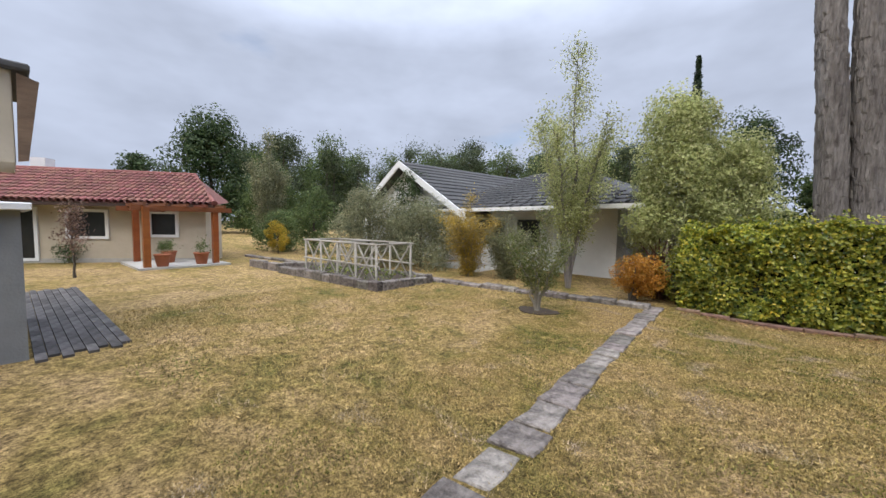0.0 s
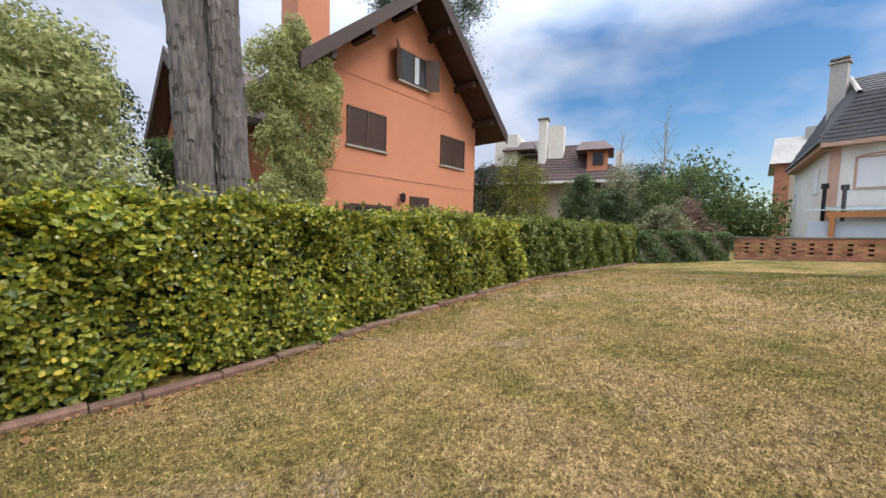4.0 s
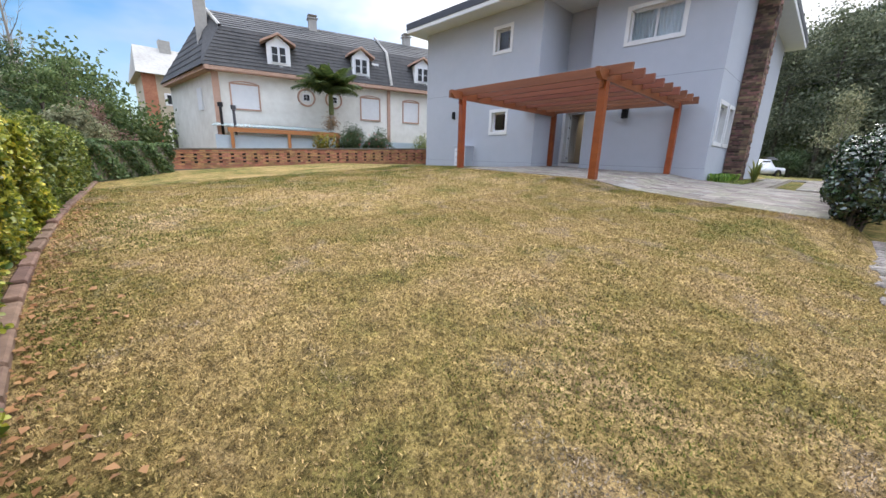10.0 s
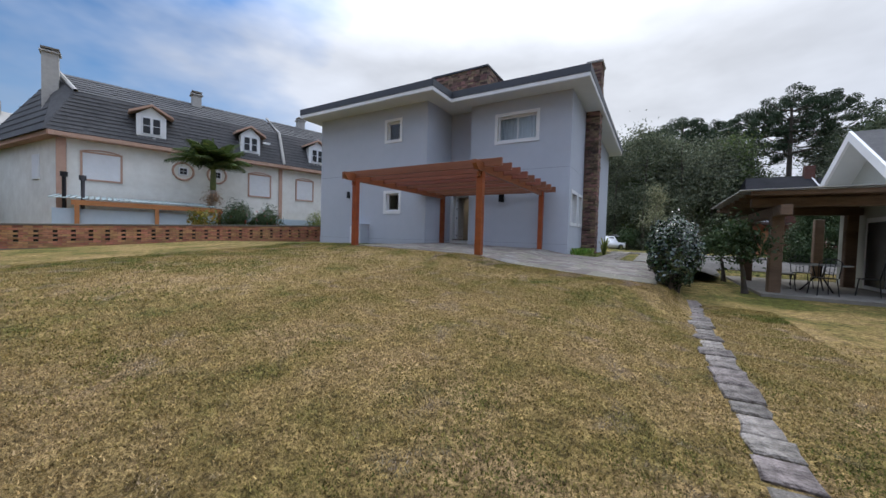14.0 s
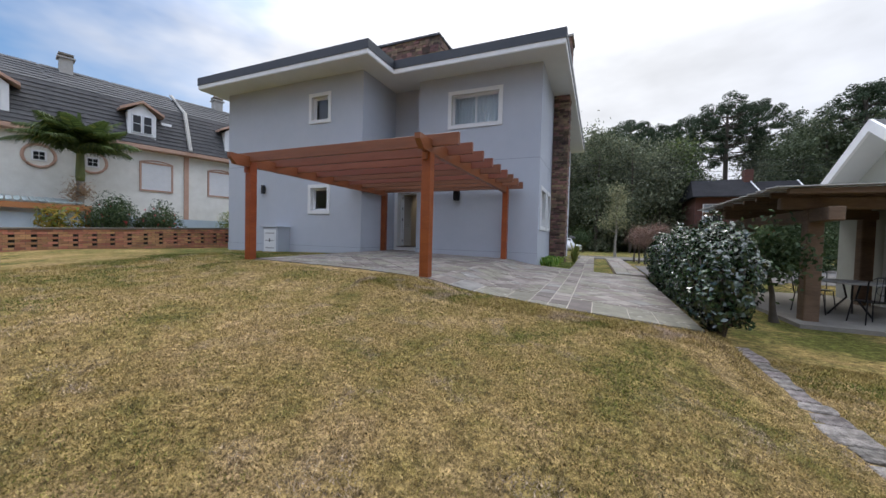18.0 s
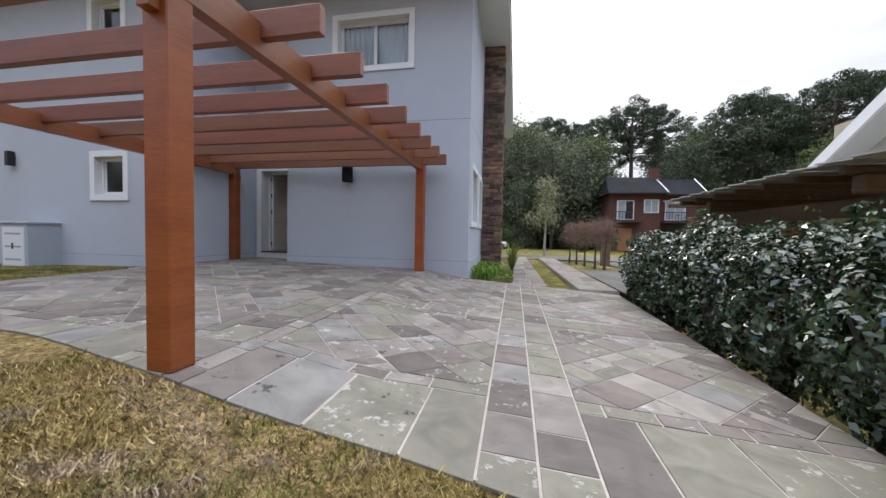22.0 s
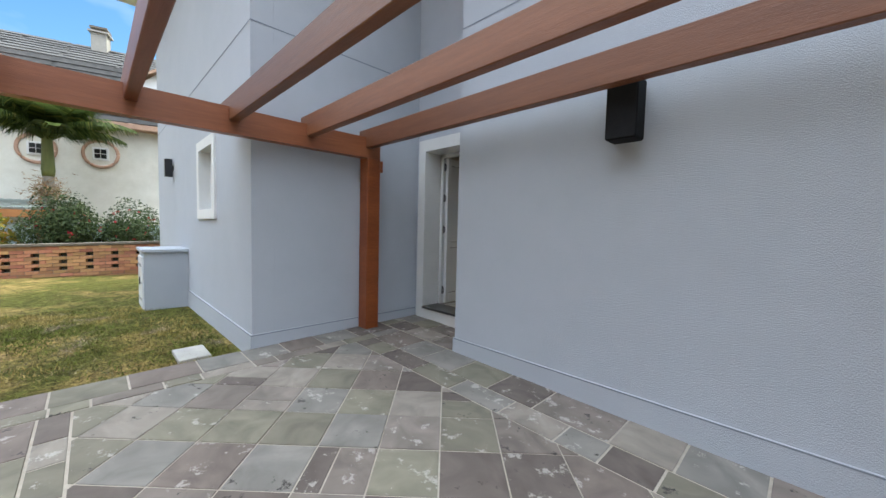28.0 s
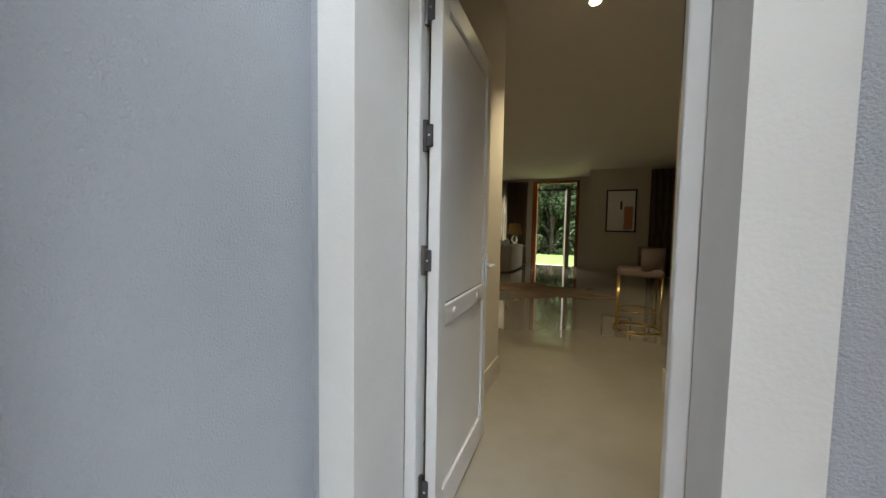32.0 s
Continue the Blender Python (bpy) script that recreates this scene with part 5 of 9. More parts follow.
# the second half of the terrace of houses
bm = bmesh.new()
vs = [bm.verts.new((x, y, z)) for x in (10.75, CW) for y, z in (ME, MB, MR, (2 * MR[0] - MB[0], MB[1]), (2 * MR[0] - ME[0], ME[1]))]
for i in range(4):
    bm.faces.new((vs[i], vs[i + 1], vs[i + 6], vs[i + 5]))
bm.faces.new(vs[0:5]), bm.faces.new(vs[5:10][::-1]), bm.faces.new((vs[0], vs[5], vs[9], vs[4]))
part("roof", bm, ROOF_G, cream)
courses("roof_tiles", 10.75, CW, *ME, *MB, 11, 10.75, CW, ROOF_G, cream, 2.6)
courses("roof_tiles", 10.75, CW, *MB, *MR, 7, 10.75, CW, ROOF_G, cream, 2.6)
for xx in (0.15, 10.68):
    v, f = [], []
    a = 0.45 if xx < 1 else 0.0
    tube(v, f, [Vector((xx - 0.3 * (a > 0), ME[0] - 0.08, ME[1] + 0.05)), Vector((xx + a, MB[0] - 0.08, MB[1] + 0.06)), Vector((xx + 2 * a, MR[0], MR[1] + 0.12))], [0.10, 0.10, 0.10], 6)
    if xx > 1:
        link_mesh("parapet", v, f, CONCRETE, cream, "pale rendered parapet")
for dx0, dx1, in ((2.95, 4.25), (8.05, 9.2), (12.5, 13.75), (17.2, 18.4)):
    dm = new("dormer")
    dm.parent = cream
    mid = (dx0 + dx1) / 2
    z0, z1 = 5.15, 6.55
    part("body", box(dx0, dx1, -0.25, 2.0, z0, z1), WHITE, dm)
    for k in (0, 1):
        part("sash", box(mid - 0.43 + 0.435 * k, mid - 0.005 + 0.435 * k, -0.30, -0.25, z0 + 0.36, z1 - 0.10, 0.008), ALU_W, dm)
        part("pane", box(mid - 0.37 + 0.435 * k, mid - 0.065 + 0.435 * k, -0.31, -0.30, z0 + 0.42, z1 - 0.16), DARKIN, dm)
        part("glazing_bar", box(mid - 0.37 + 0.435 * k, mid - 0.065 + 0.435 * k, -0.318, -0.31, z0 + 0.82, z0 + 0.85), ALU_W, dm)
    for sgn in (-1, 1):
        bm = bmesh.new()
        p = [(mid, z1 + 0.50), (mid + sgn * (dx1 - mid + 0.32), z1 - 0.02)]
        vv = []
        for yy in (-0.45, 2.4):
            for (a, b), o in ((p[0], 0), (p[1], 0), (p[1], 0.12), (p[0], 0.12)):
                vv.append(bm.verts.new((a, yy, b + o)))
        for q in ((0, 1, 2, 3), (7, 6, 5, 4), (0, 4, 5, 1), (1, 5, 6, 2), (2, 6, 7, 3), (3, 7, 4, 0)):
            bm.faces.new([vv[i] for i in q])
        bmesh.ops.recalc_face_normals(bm, faces=bm.faces)
        part("gable_board", bm, PINKTRIM, dm)
    bm = bmesh.new()
    tri = [(dx0, z1), (dx1, z1), (mid, z1 + 0.5)]
    lo = [bm.verts.new((a, -0.24, b)) for a, b in tri]
    hi = [bm.verts.new((a, 1.5, b)) for a, b in tri]
    bm.faces.new(lo), bm.faces.new(hi[::-1])
    for i in range(3):
        bm.faces.new((lo[i], lo[(i + 1) % 3], hi[(i + 1) % 3], hi[i]))
    bmesh.ops.recalc_face_normals(bm, faces=bm.faces)
    part("gable", bm, WHITE, dm)
part("skylight", box(9.5, 9.98, -0.12, 0.05, 5.75, 6.4, 0.02, Matrix.Translation((0, 0.25, 0))), WHITE, cream, "small roof light")
for xx, zz, w, y0 in ((-0.66, 9.3, 0.62, 1.75), (5.9, 9.2, 0.5, 2.6), (13.0, 9.3, 0.5, 3.0)):
    part("chimney", box(xx, xx + w, y0, y0 + 0.55, 4.9, zz), CONCRETE, cream, "weathered rendered chimney")
    part("chimney_cap", box(xx - 0.08, xx + w + 0.08, y0 - 0.08, y0 + 0.63, zz, zz + 0.07), CONCRETE, cream)
    part("chimney_cap", box(xx - 0.03, xx + w + 0.03, y0 - 0.03, y0 + 0.58, zz + 0.17, zz + 0.25), MORTAR, cream)
# side shutter and lean-to
part("side_shutter", box(2.2, 3.1, 0.0, 0.05, 2.75, 4.05), WHITE, cream).matrix_local = Matrix.Rotation(math.atan2(8.9, -3.3), 4, "Z")
lean = thing("carport", "lean-to with pale corrugated roof on orange timber beams", "carport", FAC)
bm = bmesh.new()
for k in range(60):
    a = -0.1 + k * 0.105
    add_box(bm, a, a + (0.055 if k % 2 else 0.105), -3.3, -0.1, 0.0, 0.03 + 0.02 * (k % 2))
for v in bm.verts:
    v.co.z += 1.55 + 0.24 * (v.co.y + 3.3) * 0.42
part("roof_sheet", bm, mat("grey_green_sheet", (0.30, 0.36, 0.35), (0.42, 0.48, 0.47), 0.5, 3.0), lean)
FIRE = mat("orange_timber", (0.38, 0.15, 0.05), (0.50, 0.22, 0.08), 0.6, 6.0)
part("front_beam", box(0.6, 6.4, -3.35, -3.2, 1.28, 1.5), FIRE, lean)
for k in range(12):
    part("rafter", box(0.8 + k * 0.48, 0.88 + k * 0.48, -3.3, -0.2, 1.40, 1.50), FIRE, lean)
for xx in (0.7, 3.5, 6.2):
    part("post", box(xx, xx + 0.16, -3.36, -3.2, -0.8, 1.3), FIRE, lean)
PALEBLUE = mat("pale_blue_panel", (0.45, 0.55, 0.62), (0.55, 0.64, 0.70), 0.7)
part("panel", box(0.0, 14.5, -3.1, -3.0, -0.8, 1.12), PALEBLUE, lean, "pale blue fence panels")
for xx, h in ((0.35, 2.55), (0.95, 2.45)):
    part("flue", cyl(0.07, 0.07, 0.9, h, 12, xx, -2.6), STEEL if xx > 0.5 else BLACK, lean)
    part("cowl", cyl(0.13, 0.13, h, h + 0.22, 12, xx, -2.6), STEEL if xx > 0.5 else BLACK, lean)

# ---- orange house beyond the hedge ----
orange = thing("orange_house", "orange stucco house with brown shutters and a deep timber gable", "house")
OX0, OX1, OY, OE, OR_ = 5.05, 13.45, 15.4, 5.25, 8.9
OXM = (OX0 + OX1) / 2
gable = [(OX0, -1.0), (OX1, -1.0), (OX1, OE), (OXM, OR_), (OX0, OE)]
bm = bmesh.new()
lo = [bm.verts.new((a, OY, b)) for a, b in gable]
hi = [bm.verts.new((a, OY + 10, b)) for a, b in gable]
bm.faces.new(lo), bm.faces.new(hi[::-1])
for i in range(5):
    bm.faces.new((lo[i], lo[(i + 1) % 5], hi[(i + 1) % 5], hi[i]))
bmesh.ops.recalc_face_normals(bm, faces=bm.faces)
part("wall", bm, ORANGE, orange, "warm orange stucco wall")
sl = (OR_ - OE) / (OX1 - OXM)
for sgn in (-1, 1):
    for nm, y0, y1, d0, d1, m in (("roof_slope", OY - 1.2, OY + 10.5, 0.12, 0.30, ROOF_B), ("soffit", OY - 1.15, OY + 10.4, 0.02, 0.115, DARKWOOD), ("barge_board", OY - 1.26, OY - 1.2, -0.12, 0.34, DARKWOOD)):
        bm = bmesh.new()
        xe = OXM + sgn * (OX1 - OXM + 0.85)
        ze = OR_ - sl * (OX1 - OXM + 0.85)
        vv = [bm.verts.new((a, yy, b + o)) for yy in (y0, y1) for (a, b), o in (((OXM, OR_), d0), ((xe, ze), d0), ((xe, ze), d1), ((OXM, OR_), d1))]
        for q in ((0, 1, 2, 3), (7, 6, 5, 4), (0, 4, 5, 1), (1, 5, 6, 2), (2, 6, 7, 3), (3, 7, 4, 0)):
            bm.faces.new([vv[i] for i in q])
        bmesh.ops.recalc_face_normals(bm, faces=bm.faces)
        part(nm, bm, m, orange)
    for fr in (0.22, 0.62, 0.95):
        bx = OXM + sgn * fr * (OX1 - OXM)
        bz = OR_ - sl * fr * (OX1 - OXM)
        part("bracket", box(bx - 0.10, bx + 0.10, OY - 1.1, OY, bz - 0.36, bz - 0.12, 0.01), DARKWOOD, orange)


def louvre(x0, x1, z0, z1, parent=orange, y=OY):
    w = new("shuttered_window")
    w.parent = parent
    bm = bmesh.new()
    b = 0.05
    for q in ((x0, x1, z1 - b, z1), (x0, x1, z0, z0 + b), (x0, x0 + b, z0, z1), (x1 - b, x1, z0, z1), ((x0 + x1) / 2 - b / 2, (x0 + x1) / 2 + b / 2, z0, z1)):
        add_box(bm, q[0], q[1], y - 0.06, y, q[2], q[3])
    part("shutter_frame", bm, SHUTTER, w)
    bm = bmesh.new()
    k = z0 + b
    while k < z1 - b:
        add_box(bm, x0 + b, x1 - b, y - 0.045, y - 0.005, k, k + 0.035, 0.0)
        k += 0.05
    part("slats", bm, SHUTTER, w)
    part("sill", box(x0 - 0.05, x1 + 0.05, y - 0.09, y, z0 - 0.06, z0), CONCRETE, w)
    return w


louvre(6.40, 8.04, 3.07, 4.33)
louvre(11.0, 12.61, 3.07, 4.33)
up = new("open_window")
up.parent = orange
part("frame", box(8.62, 10.0, OY - 0.04, OY, 5.84, 6.98), DARKWOOD, up)
part("pane", box(8.68, 9.28, OY - 0.05, OY - 0.035, 5.90, 6.92), DARKIN, up)
part("pane", box(9.34, 9.94, OY - 0.05, OY - 0.035, 5.90, 6.92), DARKIN, up)
part("curtain", box(9.38, 9.60, OY - 0.058, OY - 0.051, 5.92, 6.90), CURTAIN, up, "pale curtain edge behind the pane")
for xx, s in ((8.62, -1), (10.0, 1)):
    bm = box(0, 0.55, -0.04, 0.0, 5.80, 7.0)
    o = part("shutter_leaf", bm, SHUTTER, up, "open brown shutter")
    o.matrix_local = Matrix.Translation((xx, OY - 0.04, 0)) @ Matrix.Rotation(radians(-140 if s < 0 else -40), 4, "Z")
part("sill", box(8.5, 10.1, OY - 0.12, OY, 5.76, 5.82), CONCRETE, up)
for x0, x1 in ((6.32, 8.35), (10.60, 13.40)):
    w = new("ground_window")
    w.parent = orange
    part("frame", box(x0, x1, OY - 0.05, OY, -0.2, 1.15), DARKWOOD, w)
    part("pane", box(x0 + 0.45, x1 - 0.45, OY - 0.06, OY - 0.045, -0.1, 1.05), DARKIN, w)
dn = new("porch_door")
dn.parent = orange
part("recess", box(9.28, 10.38, OY - 0.02, OY, -0.9, 1.6), DARKWOOD, dn)
part("leaf", box(9.4, 10.2, OY - 0.05, OY - 0.02, -0.9, 1.25), SHUTTER, dn)
part("string_course", box(OX0 - 0.01, OX1 + 0.01, OY - 0.02, OY, 2.17, 2.21), ORANGE, orange)
part("string_course", box(OX0 - 0.01, OX1 + 0.01, OY - 0.02, OY, 5.35, 5.39), ORANGE, orange)
part("chimney", box(5.45, 6.6, 16.8, 18.0, 5.0, 10.5), ORANGE, orange)
lan = new("wall_lantern")
lan.parent = orange
part("arm", box(8.74, 8.80, OY - 0.2, OY, 1.6, 1.64), BLACK, lan)
v, f = lathe([(0.02, 1.68), (0.12, 1.60), (0.10, 1.56), (0.11, 1.40), (0.05, 1.30), (0.0, 1.28)], 8, 8.77, OY - 0.2)
link_mesh("lantern", v, f, BLACK, lan)
wing = thing("orange_wing", "orange side wing with a dark gable roof behind the pine trunks", "house", Matrix.Translation((2.75, 18.5, 0)))
part("wall", box(0, 3.4, -2.5, 2.5, -1.0, 3.35), ORANGE, wing)
bm = bmesh.new()
tri = [(-2.5, 3.35), (2.5, 3.35), (0, 5.2)]
lo = [bm.verts.new((0.0, a, b)) for a, b in tri]
hi = [bm.verts.new((0.3, a, b)) for a, b in tri]
bm.faces.new(lo), bm.faces.new(hi[::-1])
for i in range(3):
    bm.faces.new((lo[i], lo[(i + 1) % 3], hi[(i + 1) % 3], hi[i]))
bmesh.ops.recalc_face_normals(bm, faces=bm.faces)
part("gable", bm, ORANGE, wing)
for k in range(9):
    part("siding_board", box(-0.025, -0.002, -2.45, 1.5, 1.3 + k * 0.22, 1.5 + k * 0.22, 0.004), ORANGE, wing)
for y0 in (-2.2, -0.6):
    part("shutter", box(-0.06, -0.026, y0, y0 + 0.95, 1.9, 3.0), SHUTTER, wing)
part("cooling_unit", box(-0.35, -0.03, 1.55, 2.3, 0.9, 1.5, 0.02), WHITE, wing, "white outdoor air unit")
for sgn in (-1, 1):
    for nm, x0, x1, d0, d1, m in (("roof_slope", -0.5, 4.4, 0.10, 0.28, ROOF_B), ("soffit", -0.47, 3.4, 0.02, 0.098, DARKWOOD), ("barge_board", -0.56, -0.5, -0.08, 0.32, DARKWOOD)):
        bm = bmesh.new()
        vv = [bm.verts.new((xx, sgn * q, zz + o)) for xx in (x0, x1) for q, zz, o in ((0, 5.2, d0), (3.0, 2.98, d0), (3.0, 2.98, d1), (0, 5.2, d1))]
        for q in ((0, 1, 2, 3), (7, 6, 5, 4), (0, 4, 5, 1), (1, 5, 6, 2), (2, 6, 7, 3), (3, 7, 4, 0)):
            bm.faces.new([vv[i] for i in q])
        bmesh.ops.recalc_face_normals(bm, faces=bm.faces)
        part(nm, bm, m, wing)

# ---- plants ----
def grow(seed, height, r0, lean=(0, 0), limbs=9, first=0.25, spread=0.5, rise=0.6, twigs=4, wob=0.05, sides=8):
    """A tapered trunk with limbs and twigs. Returns mesh lists of wood and the twig places that carry leaves."""
    r = random.Random(seed)
    v, f, tips = [], [], []
    n = 9
    pts, rad = [], []
    ox = oy = 0.0
    for i in range(n + 1):
        a = i / n
        ox += r.uniform(-wob, wob) * height / n * 2
        oy += r.uniform(-wob, wob) * height / n * 2
        pts.append(Vector((lean[0] * a * height + ox, lean[1] * a * height + oy, a * height)))
        rad.append(r0 * (1 - 0.88 * a) + (0.35 * r0 * max(0, 0.12 - a) / 0.12))
    tube(v, f, pts, rad, sides)
    for k in range(limbs):
        a = first + (0.97 - first) * (k + r.random() * 0.6) / limbs
        i = min(n - 1, int(a * n))
        p = pts[i].lerp(pts[i + 1], a * n - i)
        ang = k * 2.4 + r.uniform(-0.5, 0.5)
        L = height * spread * (1.05 - 0.75 * a) * r.uniform(0.75, 1.2)
        d = Vector((math.cos(ang), math.sin(ang), rise * r.uniform(0.6, 1.4)))
        d.normalize()
        q = [p]
        for s in range(4):
            d = (d + Vector((r.uniform(-.25, .25), r.uniform(-.25, .25), r.uniform(-.1, .25)))).normalized()
            q.append(q[-1] + d * L / 4)
        rb = r0 * (1 - 0.85 * a) * 0.45
        tube(v, f, q, [rb, rb * .75, rb * .5, rb * .35, rb * .15], 5)
        for t in range(twigs):
            s = r.uniform(0.3, 1.0) * 4
            i2 = min(3, int(s))
            b = q[i2].lerp(q[i2 + 1], s - i2)
            dd = Vector((r.uniform(-1, 1), r.uniform(-1, 1), r.uniform(-.2, 1))).normalized()
            e = b + dd * L * r.uniform(0.15, 0.38)
            tube(v, f, [b, b.lerp(e, 0.5) + Vector((0, 0, 0.03 * L)), e], [rb * .3, rb * .2, rb * .08], 4)
            tips += [b.lerp(e, 0.5), e]
        tips.append(q[-1])
    tips.append(pts[-1])
    return v, f, tips


def clump(tips, per, sigma, seed, squash=1.0):
    r = np.random.default_rng(seed)
    t = np.array([tuple(q) for q in tips])
    c = np.repeat(t, per, 0)
    sig = np.repeat(r.uniform(0.5, 1.25, len(t)), per)[:, None] * sigma
    o = r.normal(size=c.shape) * sig
    o[:, 2] *= squash
    return c + o


def tree(name, label, at, seed, height, r0, leaf, per=60, sigma=0.3, size=0.1, bark=BARK_D, category="tree", group="", aspect=0.5, squash=1.0, **kw):
    ob = thing(name, label, category, Matrix.Translation(at), group)
    v, f, tips = grow(seed, height, r0, **kw)
    link_mesh("trunk", v, f, bark, ob, smooth=True)
    if leaf is not None:
        leaves_mesh("crown", clump(tips, per, sigma, seed, squash), size, leaf, ob, rng=np.random.default_rng(seed), aspect=aspect)
    return ob


def shrub(name, label, at, seed, rx, ry, h, leaf, n=2500, size=0.06, bark=BARK_D, lumps=7, group="", aspect=0.55, category="shrub", z0=0.1):
    """A bush: stems from one root and leaves on an uneven skin of overlapping lobes."""
    ob = thing(name, label, category, Matrix.Translation(at), group)
    r = np.random.default_rng(seed)
    lob = np.stack([r.uniform(-0.55, 0.55, lumps) * rx, r.uniform(-0.55, 0.55, lumps) * ry, h * r.uniform(0.38, 0.78, lumps)], 1)
    rad = r.uniform(0.40, 0.62, lumps)
    k = r.integers(0, lumps, n)
    d = r.normal(size=(n, 3))
    d /= np.linalg.norm(d, axis=1, keepdims=True)
    rr = rad[k] * (1 - 0.35 * r.random(n) ** 2) * (1 + 0.18 * np.sin(d[:, 0] * 7 + k) * np.sin(d[:, 2] * 6))
    c = lob[k] + d * rr[:, None] * np.array([rx, ry, h * 0.62])
    c[:, 2] = np.maximum(c[:, 2], z0 * h * r.random(n))
    leaves_mesh("foliage", c, size, leaf, ob, rng=r, aspect=aspect, normals=d)
    v, f = [], []
    for i in range(lumps):
        e = Vector(lob[i])
        tube(v, f, [Vector((r.normal(0, 0.05), r.normal(0, 0.05), -0.12)), e * 0.5 + Vector((0, 0, 0.05)), e], [0.03 * h, 0.02 * h, 0.008 * h], 5)
    tagged(link_mesh("stem_cluster", v, f, bark, ob, smooth=True), kind="stuff")
    return ob


def plume(name, label, at, seed, height, rx, ry, leaf, stems=5, sprays=70, per=40, size=0.06, r0=0.045, low=0.2, bark=BARK_L, airy=0.10, group="", category="tree"):
    """A many-stemmed tree: stems fan out from the root and carry rising sprays of small leaves, with gaps between them."""
    ob = thing(name, label, category, Matrix.Translation(at), group)
    r = np.random.default_rng(seed)
    cents = []
    v, f = [], []
    for k in range(stems):
        a = k * 2.4 + r.uniform(-0.4, 0.4)
        q = 0.0 if k == 0 else r.uniform(0.45, 0.95)
        top = Vector((rx * q * math.cos(a), ry * q * math.sin(a), height * (1.0 if k == 0 else r.uniform(0.72, 0.93) - 0.18 * q)))
        pts = []
        for i in range(9):
            u = i / 8
            pts.append(Vector((top.x * u ** 1.25 + r.normal(0, 0.03) * (i > 0), top.y * u ** 1.25 + r.normal(0, 0.03) * (i > 0), top.z * u - 0.12 * (i == 0))))
        tube(v, f, pts, [r0 * (1 - 0.9 * i / 8) for i in range(9)], 6)
        for j in range(sprays):
            u = low + (1 - low) * (j + r.random()) / sprays
            i = min(7, int(u * 8))
            p = pts[i].lerp(pts[i + 1], u * 8 - i)
            b = r.uniform(0, 2 * math.pi)
            reach = (0.45 + 0.45 * (1 - u)) * rx * r.uniform(0.2, 0.8) * min(1, (u - low) / 0.3 + 0.2)
            d = Vector((math.cos(b), math.sin(b) * ry / rx, r.uniform(0.3, 1.3))).normalized()
            e = p + d * reach
            tube(v, f, [p, p.lerp(e, 0.6) + Vector((0, 0, 0.02)), e], [0.009, 0.006, 0.002], 3)
            s = r.random(per) ** 0.6
            c = np.array(p)[None] + np.outer(s, np.array(e - p)) + r.normal(0, airy, (per, 3)) * (0.45 + 0.7 * s[:, None])
            c[:, 2] -= 0.25 * airy
            cents.append(c)
    link_mesh("trunk", v, f, bark, ob, smooth=True)
    leaves_mesh("crown", np.concatenate(cents), size, leaf, ob, rng=r, aspect=0.42, up=0.5)
    return ob


def lobed(name, label, at, seed, height, rad, leaf, lobes=26, per=420, size=0.12, bark=BARK_D, low=0.2, group="", category="tree", cone=0.35, trunk=0.02):
    """A dense-crowned tree: trunk, limbs and many overlapping leaf lobes of uneven size."""
    ob = thing(name, label, category, Matrix.Translation(at), group)
    r = np.random.default_rng(seed)
    v, f, cs, ns = [], [], [], []
    tube(v, f, [Vector((0, 0, -0.2)), Vector((r.normal(0, .05), 0, height * 0.5)), Vector((0, r.normal(0, .05), height * 0.9))], [trunk * height, trunk * height * .7, trunk * height * .2], 8)
    for k in range(lobes):
        u = low + (0.95 - low) * (k + r.random()) / lobes
        w = rad * (1 - cone * u) * math.sin(math.pi * min(1, 0.22 + 0.75 * (u - low) / (1 - low))) ** 0.6
        a, q = k * 2.4 + r.normal(0, .4), w * r.uniform(0.35, 0.95)
        c = Vector((q * math.cos(a), q * math.sin(a), height * u))
        tube(v, f, [Vector((0, 0, height * max(0.1, u - 0.2))), c * 0.5 + Vector((0, 0, height * (u - 0.08) * 0.5)), c], [trunk * height * .25, trunk * height * .15, 0.01], 5)
        lr = rad * r.uniform(0.22, 0.44)
        d = r.normal(size=(per, 3))
        d /= np.linalg.norm(d, axis=1, keepdims=True)
        rr = lr * (1 - 0.5 * r.random(per) ** 2) * (1 + 0.25 * np.sin(d[:, 0] * 5 + k) * np.sin(d[:, 2] * 6 + d[:, 1] * 4))
        cs.append(np.array(c)[None] + d * rr[:, None] * np.array([1, 1, 0.8]))
        ns.append(d)
    link_mesh("trunk", v, f, bark, ob, smooth=True)
    leaves_mesh("crown", np.concatenate(cs), size, leaf, ob, rng=r, aspect=0.5, normals=np.concatenate(ns))
    return ob


def gz_(x, y):
    return float(ground_z(np.array(x), np.array(y)))


